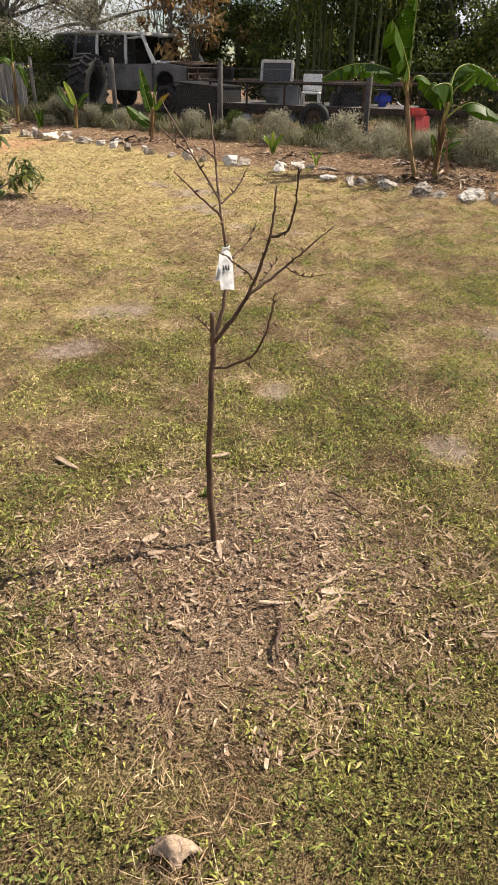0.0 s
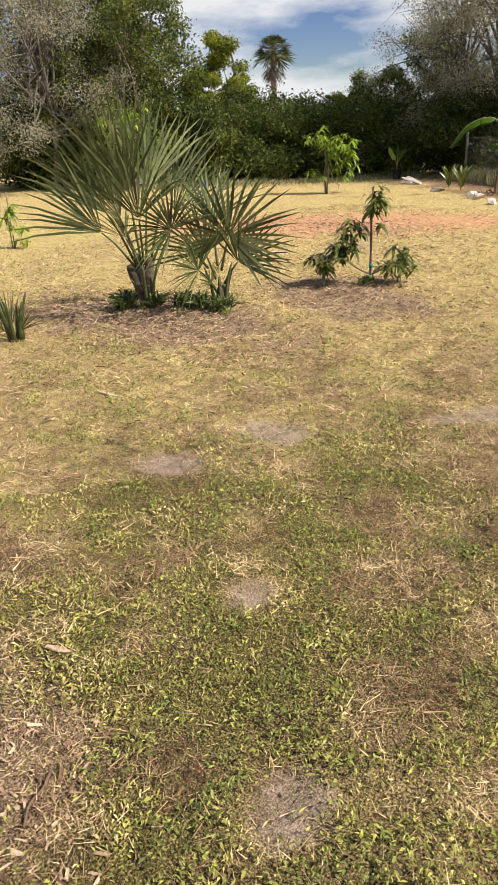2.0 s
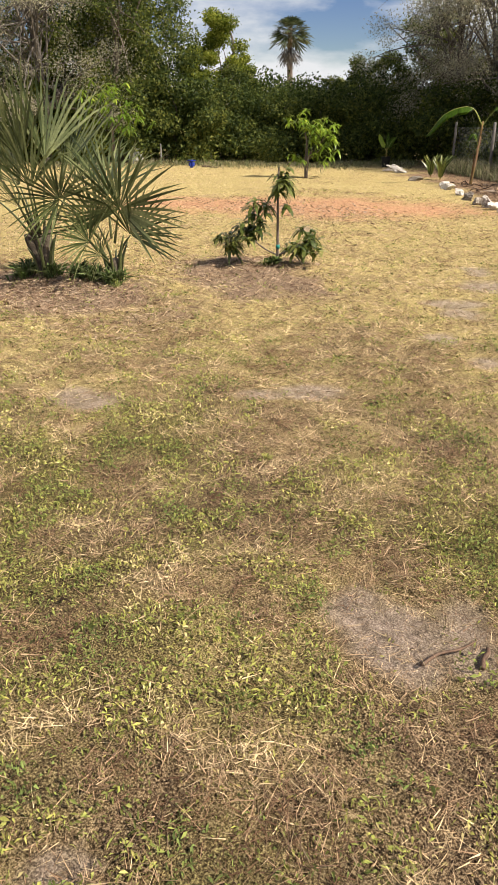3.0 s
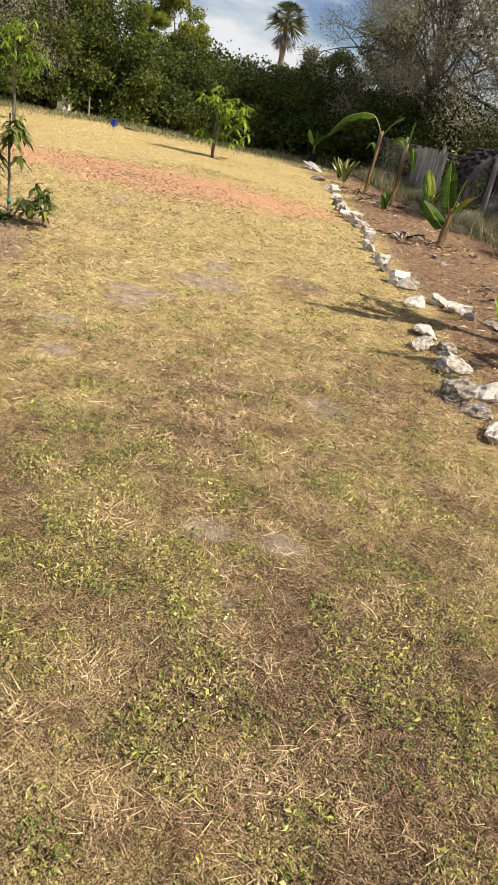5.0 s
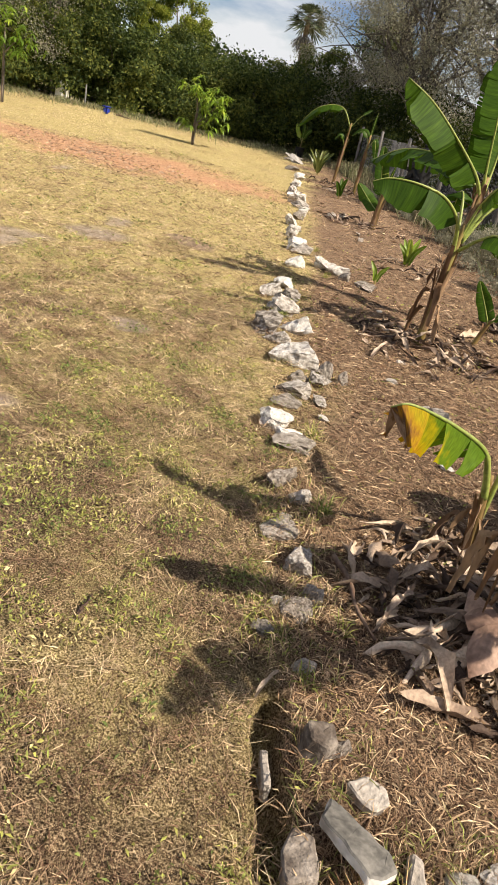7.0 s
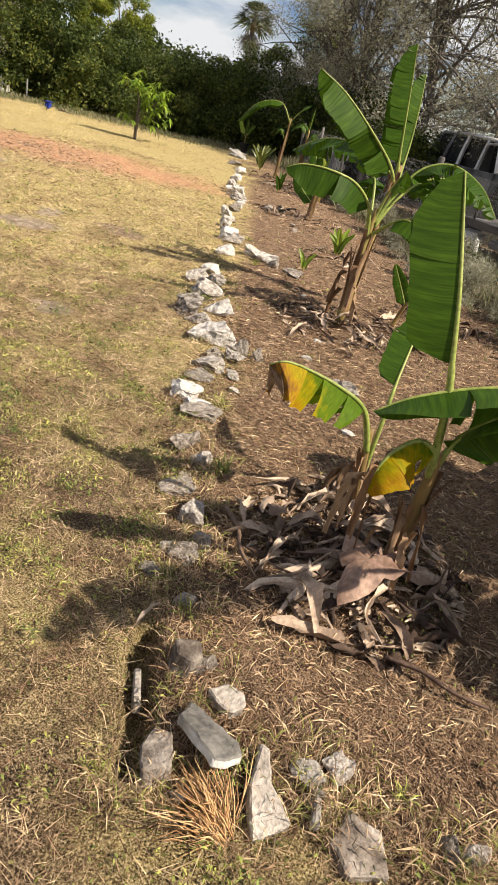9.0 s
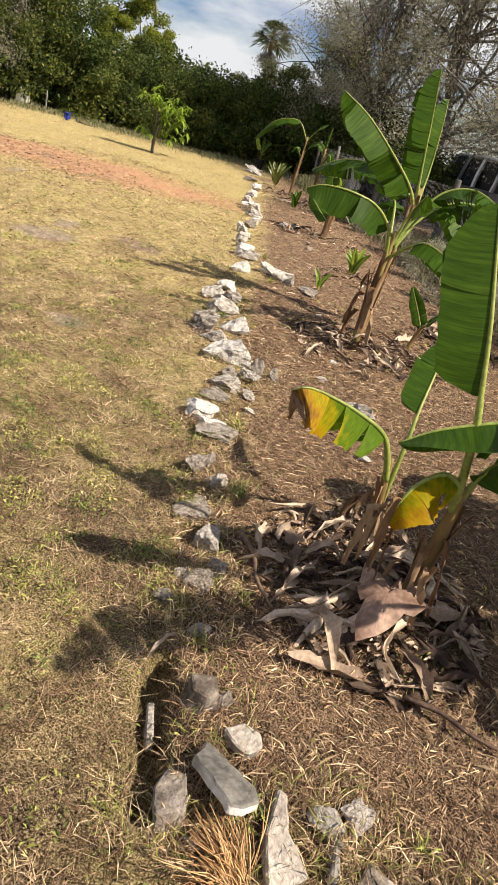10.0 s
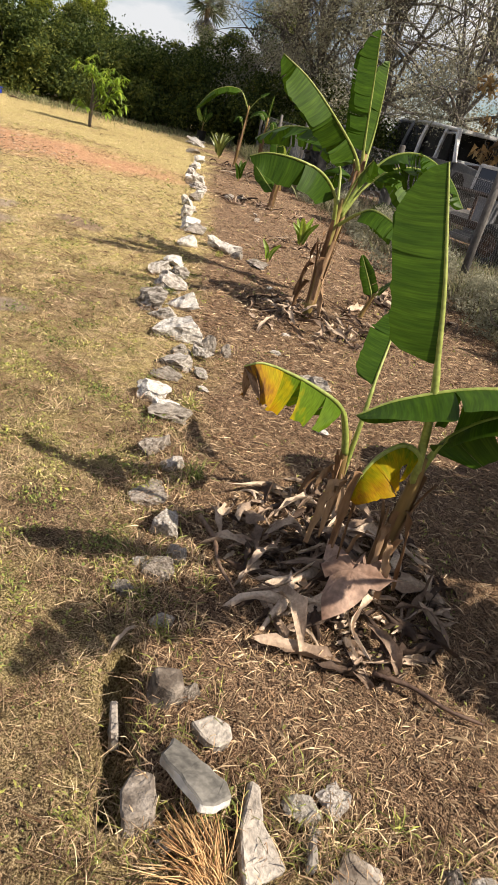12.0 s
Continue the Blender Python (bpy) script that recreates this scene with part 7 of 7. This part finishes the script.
def sow_lawn():
    rng = np.random.default_rng(200)
    n = 4600000
    x, y = rng.uniform(-9, 8, n), rng.uniform(-0.6, 15, n)
    d = from_walk(x, y)
    keep = rng.random(n) < np.clip(np.exp(-(d - 1.3) / 2.3), 0.04, 1.0)
    keep &= x + 0.4 * y > -6
    x, y, d = x[keep], y[keep], d[keep]
    bare, mulch, red, bed, green = plan(x, y)
    clump, fleck = fbm(x, y, 0.09, 210), fbm(x, y, 0.16, 215)
    keep = rng.random(len(x)) < (1 - 0.78 * bare) * (1 - 0.55 * mulch) * (1 - 0.85 * bed) * (1 - 0.85 * red) * np.clip(2.6 * clump - 0.55, 0.40, 1)
    keep &= (trench(x, y) < 0.4) | (rng.random(len(x)) < 0.12)
    x, y, d, green, clump, fleck = (v[keep] for v in (x, y, d, green, clump, fleck))
    k = len(x)
    big = 1 + 0.14 * np.clip(d - 1.4, 0, 8)
    is_green = rng.random(k) < np.clip(4.5 * (fleck - 0.57 + 0.34 * green), 0.05 + 0.3 * green, 0.85)
    tone = fbm(x, y, 0.16, 225)
    base = height(x, y) - 0.002

    def pick(ok):
        return [v[ok] for v in (x, y, base, big, fleck, clump, tone)] + [int(ok.sum())]

    px, py, pz, pb, pf, pc, pt, m = pick(is_green & (rng.random(k) < 0.72))
    pz = pz + 0.045 * rng.random(m) * np.clip(6 * (pf - 0.45), 0, 1)
    tint = np.clip(0.5 + rng.random(m) * 0.35 + 0.9 * (0.55 - pt), 0.5, 1.0)
    quads("grass", strips(px, py, pz, rng.uniform(0.012, 0.030, m) * pb, rng.uniform(0.0034, 0.0070, m) * pb, rng.uniform(0.2, 1.3, m), rng), 4, M_BLADE, attrs={"tint": tint})
    px, py, pz, pb, pf, pc, pt, m = pick(~is_green)
    pz = pz + 0.035 * rng.random(m) * np.clip(6 * (pc - 0.45), 0, 1)
    tint = np.clip(0.22 - 0.03 * np.exp(-((px - 4.4) ** 2 + (py - 6.0) ** 2) / 1.6) + 0.8 * (pt - 0.5) + 0.15 * rng.normal(size=m), 0.0, 0.48)
    blade = strips(px, py, pz, rng.uniform(0.015, 0.085, m) * pb, rng.uniform(0.0010, 0.0025, m) * pb, rng.uniform(0.0, 1.1, m), rng)
    half = (blade[:, 2] - blade[:, 1]) / 2
    quads("straw", np.stack([blade[:, 0] - half, blade[:, 0] + half, blade[:, 3]], 1), 3, M_BLADE, attrs={"tint": tint})
    tagged(bpy.data.objects["straw"], "dead straw-coloured grass matted over the lawn", "grass", kind="stuff")
    tagged(bpy.data.objects["grass"], "short dry grass mixed with yellow-green weeds", "grass", kind="stuff")
    n = 240000
    x, y = rng.uniform(-30, 6, n), rng.uniform(2, 27, n)
    ok = (from_walk(x, y) > 6.0) & (beyond_line(x, y) < 0.1) & (rng.random(n) < 0.2 + fbm(x, y, 0.8, 230))
    x, y = x[ok], y[ok]
    bare, mulch, red, bed, green = plan(x, y)
    ok = rng.random(len(x)) > 0.9 * red
    x, y, red = x[ok], y[ok], red[ok]
    k = len(x)
    ln, wd = rng.uniform(0.03, 0.09, k), rng.uniform(0.004, 0.009, k)
    tint = np.clip(rng.uniform(0.24, 0.40, k) + 0.35 * (fbm(x, y, 2.5, 240) - 0.45) - 0.25 * red + 0.5 * np.exp(-(((x + 9.3) / 2.2) ** 2 + ((y - 8.3) / 0.7) ** 2)), 0, 1)
    blade = strips(x, y, height(x, y) - 0.004, ln, wd, rng.uniform(0.1, 1.1, k), rng)
    half = (blade[:, 2] - blade[:, 1]) / 2
    quads("far_grass", np.stack([blade[:, 0] - half, blade[:, 0] + half, blade[:, 3]], 1), 3, M_BLADE, attrs={"tint": tint})
    tagged(bpy.data.objects["far_grass"], "dry golden grass on the far lawn", "grass", kind="stuff")


def sow_hay():
    rng = np.random.default_rng(300)
    n = 1700000
    x, y = rng.uniform(-7, 9, n), rng.uniform(5.3, 18, n)
    near = np.hypot(x - 5.0, y - 7.1)
    keep = rng.random(n) < np.clip(np.exp(-(near - 1.5) / 1.6), 0.016, 1.0)
    x, y, near = x[keep], y[keep], near[keep]
    bed = plan(x, y)[3]
    keep = rng.random(len(x)) < bed * (0.25 + 1.1 * fbm(x, y, 0.12, 310))
    x, y, near = x[keep], y[keep], near[keep]
    k = len(x)
    big = 1 + 0.20 * np.clip(near - 1.6, 0, 8)
    ln, wd = rng.uniform(0.015, 0.075, k) * big, rng.uniform(0.0015, 0.0038, k) * big
    quads("hay_mulch", strips(x, y, height(x, y) + 0.004 * rng.random(k), ln, wd, rng.uniform(0, 0.55, k) ** 1.4, rng, 0.7), 4, M_HAY, attrs={"tint": rng.random(k) ** 1.45})
    tagged(bpy.data.objects["hay_mulch"], "brown hay and shredded mulch over the planting bed", "mulch", kind="stuff")


def sow_chips():
    rng = np.random.default_rng(400)
    parts = []
    for cx, cy, rx, ry, n, s in ((0.22, 1.70, 0.66, 0.55, 3600, 0.85), (-3.6, 5.35, 1.8, 0.8, 5000, 1.3), (-2.6, 7.25, 1.1, 0.7, 2500, 1.2), (-6.9, 11.9, 2.4, 1.1, 2500, 1.7)):
        a, r = rng.random(n) * 6.283, 1.25 * rng.random(n) ** 0.75
        parts.append(np.stack([cx + rx * r * np.cos(a), cy + ry * r * np.sin(a), np.full(n, s)], 1))
    p = np.concatenate(parts)
    k = len(p)
    a, ln, wd = rng.random(k) * 6.283, rng.uniform(0.006, 0.045, k) * p[:, 2], rng.uniform(0.003, 0.011, k) * p[:, 2]
    d, s = np.stack([np.cos(a), np.sin(a), rng.normal(size=k) * 0.25], 1) * (ln / 2)[:, None], np.stack([-np.sin(a), np.cos(a), rng.normal(size=k) * 0.5], 1) * (wd / 2)[:, None]
    at = np.stack([p[:, 0], p[:, 1], height(p[:, 0], p[:, 1]) + 0.004 + 0.008 * rng.random(k)], 1)
    u = rng.uniform(0.55, 1.25, (4, k, 1))
    v = np.stack([at - d * u[0] - s * u[1], at - d * u[1] + s * u[2], at + d * u[2] - s * u[3], at + d * u[3] + s * u[0]], 1)
    quads("chip_mulch", v, 4, M_CHIP)
    tagged(bpy.data.objects["chip_mulch"], "scattered pale wood-chip mulch round young trees", "mulch", kind="stuff")


def sow_weeds():
    rng = np.random.default_rng(500)
    xs, ys, hs, ts = [], [], [], []
    for (ax, ay), (bx, by) in zip(FENCE[2:], FENCE[3:]):
        n = 8000
        t, o = rng.random(n), rng.normal(size=n) * 0.28 + 0.05
        dx, dy = bx - ax, by - ay
        ln = math.hypot(dx, dy)
        x, y = ax + dx * t + dy / ln * o * -1, ay + dy * t - dx / ln * o * -1
        thick = fbm(x, y, 0.7, 510)
        ok = rng.random(n) < 0.25 + 1.1 * thick
        xs.append(x[ok])
        ys.append(y[ok])
        hs.append((rng.uniform(0.12, 0.55, n) * (0.3 + 1.2 * thick))[ok])
        ts.append((0.10 + 0.6 * rng.random(n) + 0.6 * (fbm(x, y, 1.5, 520) - 0.3))[ok])
    n = 9000
    x, y = rng.uniform(-4, 7, n), rng.uniform(13, 21, n)
    ok = (beyond_line(x, y) > 3.6) & (rng.random(n) < 0.8)
    xs.append(x[ok]), ys.append(y[ok]), hs.append(rng.uniform(0.08, 0.32, n)[ok]), ts.append(rng.uniform(0.4, 1.0, n)[ok])
    x, y, h, t = (np.concatenate(v) for v in (xs, ys, hs, ts))
    quads("tall_weeds", strips(x, y, height(x, y), h, rng.uniform(0.005, 0.013, len(x)), rng.uniform(0.8, 1.5, len(x)), rng, 0.15), 4, M_WEED, attrs={"tint": t})
    tagged(bpy.data.objects["tall_weeds"], "tall dry grey-green weeds along the fence", "weeds", kind="stuff")


def tuft(x, y, n, tall, seed, tint, label, mat=None, wide=0.004, lean=0.9):
    rng = np.random.default_rng(seed)
    px, py = x + rng.normal(size=n) * tall * 0.12, y + rng.normal(size=n) * tall * 0.12
    ob = quads("grass_tuft", strips(px, py, height(px, py) - 0.003, rng.uniform(0.4, 1.0, n) * tall, np.full(n, wide), rng.uniform(lean - 0.4, lean + 0.5, n), rng, 0.35), 4, mat or M_BLADE, attrs={"tint": np.clip(tint + 0.12 * rng.normal(size=n), 0, 1)})
    tagged(ob, label, "grass", "grass tufts")


def sow_fringe():
    """Unmown grass and weeds where the lawn meets the trees."""
    rng = np.random.default_rng(550)
    n = 15000
    b, r = np.radians(rng.uniform(33, 66, n)), rng.normal(size=n) * 1.4 + 26.8
    x, y = 3 - r * np.sin(b), 3.3 + r * np.cos(b)
    thick = fbm(x, y, 1.6, 560)
    ok = (rng.random(n) < 3.4 * thick - 1.35) & (beyond_line(x, y) < 0.5)
    x, y, thick = x[ok], y[ok], thick[ok]
    k = len(x)
    quads("fringe_grass", strips(x, y, height(x, y) - 0.01, rng.uniform(0.08, 0.34, k) * (0.3 + thick), rng.uniform(0.010, 0.022, k), rng.uniform(0.7, 1.5, k), rng, 0.2), 4, M_WEED, attrs={"tint": np.clip(0.25 + 0.6 * rng.random(k), 0, 1)})
    tagged(bpy.data.objects["fringe_grass"], "unmown grass and weeds below the trees", "grass", kind="stuff")


sow_lawn()
sow_fringe()
sow_hay()
sow_chips()
sow_weeds()
def edge_grass():
    """Straw and green blades grown over the stones of the near edging."""
    rng = np.random.default_rng(600)
    at = np.array([(x, y, w) for x, y, w, h in ROW_NEAR if y < 7.3] + [(5.2, 6.1, 0.12), (5.25, 6.23, 0.14), (5.4, 6.27, 0.14)])
    p = at[rng.integers(0, len(at), 5200)]
    a, r = rng.random(5200) * 6.283, p[:, 2] * rng.uniform(0.45, 1.25, 5200) + 0.02
    x, y = p[:, 0] + r * np.cos(a), p[:, 1] + r * np.sin(a)
    tint = np.where(rng.random(5200) < 0.25, rng.uniform(0.55, 0.95, 5200), rng.uniform(0.1, 0.45, 5200))
    ob = quads("edge_grass", strips(x, y, height(x, y) - 0.003, rng.uniform(0.03, 0.13, 5200), rng.uniform(0.0014, 0.0032, 5200), rng.uniform(0.3, 1.35, 5200), rng), 4, M_BLADE, attrs={"tint": tint})
    tagged(ob, "straggling grass grown over the edging stones", "grass", kind="stuff")


def broom(x, y, way):
    """A stiff dead grass clump, its stems fanned one way."""
    rng = np.random.default_rng(610)
    bm = bmesh.new()
    z = ground_z(x, y)
    for k in range(190):
        a, r = radians(way) + rng.normal() * 0.55, rng.uniform(0.04, 0.17)
        d = Vector((math.cos(a), math.sin(a), 0))
        foot = Vector((rng.normal() * 0.018, rng.normal() * 0.018, -0.01))
        tip = foot + d * r + Vector((0, 0, rng.uniform(0.02, 0.11)))
        mid = foot.lerp(tip, 0.55) + Vector((0, 0, 0.02)) + Vector(rng.normal(size=3)) * 0.006
        tube(bm, [foot, mid, tip], [0.0013, 0.0017, 0.0005], 4, cap=False)
    ob = part("dead_grass_clump", bm, M_DRYSTEM)
    ob.location = (x, y, z)
    tagged(ob, "stiff orange-tan dead grass clump among the stones", "grass", "grass tufts")


edge_grass()
broom(5.416, 6.158, -163)
tuft(0.70, 4.44, 90, 0.07, 2, 0.75, "bright yellow-green grass tuft in the lawn")
tuft(5.32, 6.28, 26, 0.12, 3, 0.8, "green grass tuft beside a slab", None, 0.005, 0.6)
tuft(4.80, 6.52, 30, 0.10, 4, 0.75, "green grass tuft between stones")
tuft(4.62, 6.60, 26, 0.09, 5, 0.75, "green grass tuft between stones")
tuft(4.70, 6.78, 24, 0.12, 6, 0.7, "green grass tuft between stones")
tuft(5.62, 6.60, 24, 0.09, 7, 0.8, "green grass tuft in the mulch")
tuft(0.11, 2.11, 40, 0.04, 8, 1.0, "small bright green weed in the mulch", None, 0.010)
for k, (x, y) in enumerate(((-3.9, 5.45), (-2.75, 5.75), (-3.3, 5.75), (-2.6, 7.5), (0.9, 10.5), (1.9, 9.0), (3.6, 7.7), (4.15, 7.25), (-0.2, 11.4))):
    tuft(x, y, 60, 0.16 if y < 8 else 0.13, 20 + k, 0.6 + 0.3 * (k % 2), "green weeds growing beside the mulch" if y < 8 else "dry grass tuft among edging stones")

for k, (x, y) in enumerate(((-3.85, 5.35), (-3.6, 5.55), (-3.98, 5.5), (-3.15, 5.75), (-2.9, 5.8), (-3.35, 5.7), (-2.55, 7.55))):
    tuft(x, y, 130, 0.30 if x < -2.7 else 0.18, 40 + k, 0.9, "dark green weeds growing round the palmetto", M_WEED, 0.016, 1.0)

# ---- far clutter ----
simple("blue_bucket", -17.6, 17.9, 0, 0, "small blue plastic bucket on the far lawn", "bucket", [("body", (0.2, 0.2, 0.24), (0, 0, 0.12), M_BLUE, (0, 0, 0)), ("rim", (0.23, 0.23, 0.03), (0, 0, 0.24), M_BLUE, (0, 0, 0))])
simple("white_sack", -21.1, 17.9, 0, 20, "white plastic sack by the far trees", "sack", [("body", (0.55, 0.4, 0.5), (0, 0, 0.25), M_WHITE, (0, 0, 0)), ("neck", (0.3, 0.25, 0.2), (0.05, 0, 0.55), M_WHITE, (10, 8, 0))])
simple("dark_bin", -27.5, 20.3, 0, 0, "dark upright bin below the trees", "bin", [("body", (0.5, 0.5, 0.8), (0, 0, 0.4), M_BLACK, (0, 0, 0)), ("lid", (0.54, 0.54, 0.06), (0, 0, 0.83), M_PAINT, (0, 0, 0))])
for x, y in ((-20.0, 18.3), (-22.6, 18.9), (-21.8, 18.0)):
    simple("garden_stake", x, y, 0, 0, "short wooden stake in the far lawn", "stake", [("rod", (0.05, 0.05, 0.75), (0, 0, 0.35), M_BOARD, (2, 3, 0))], "garden stakes")
stick(-17.0, 18.2, 0.6, 20, 0.03, "dark branch on the far lawn", 0.2, 0.05)
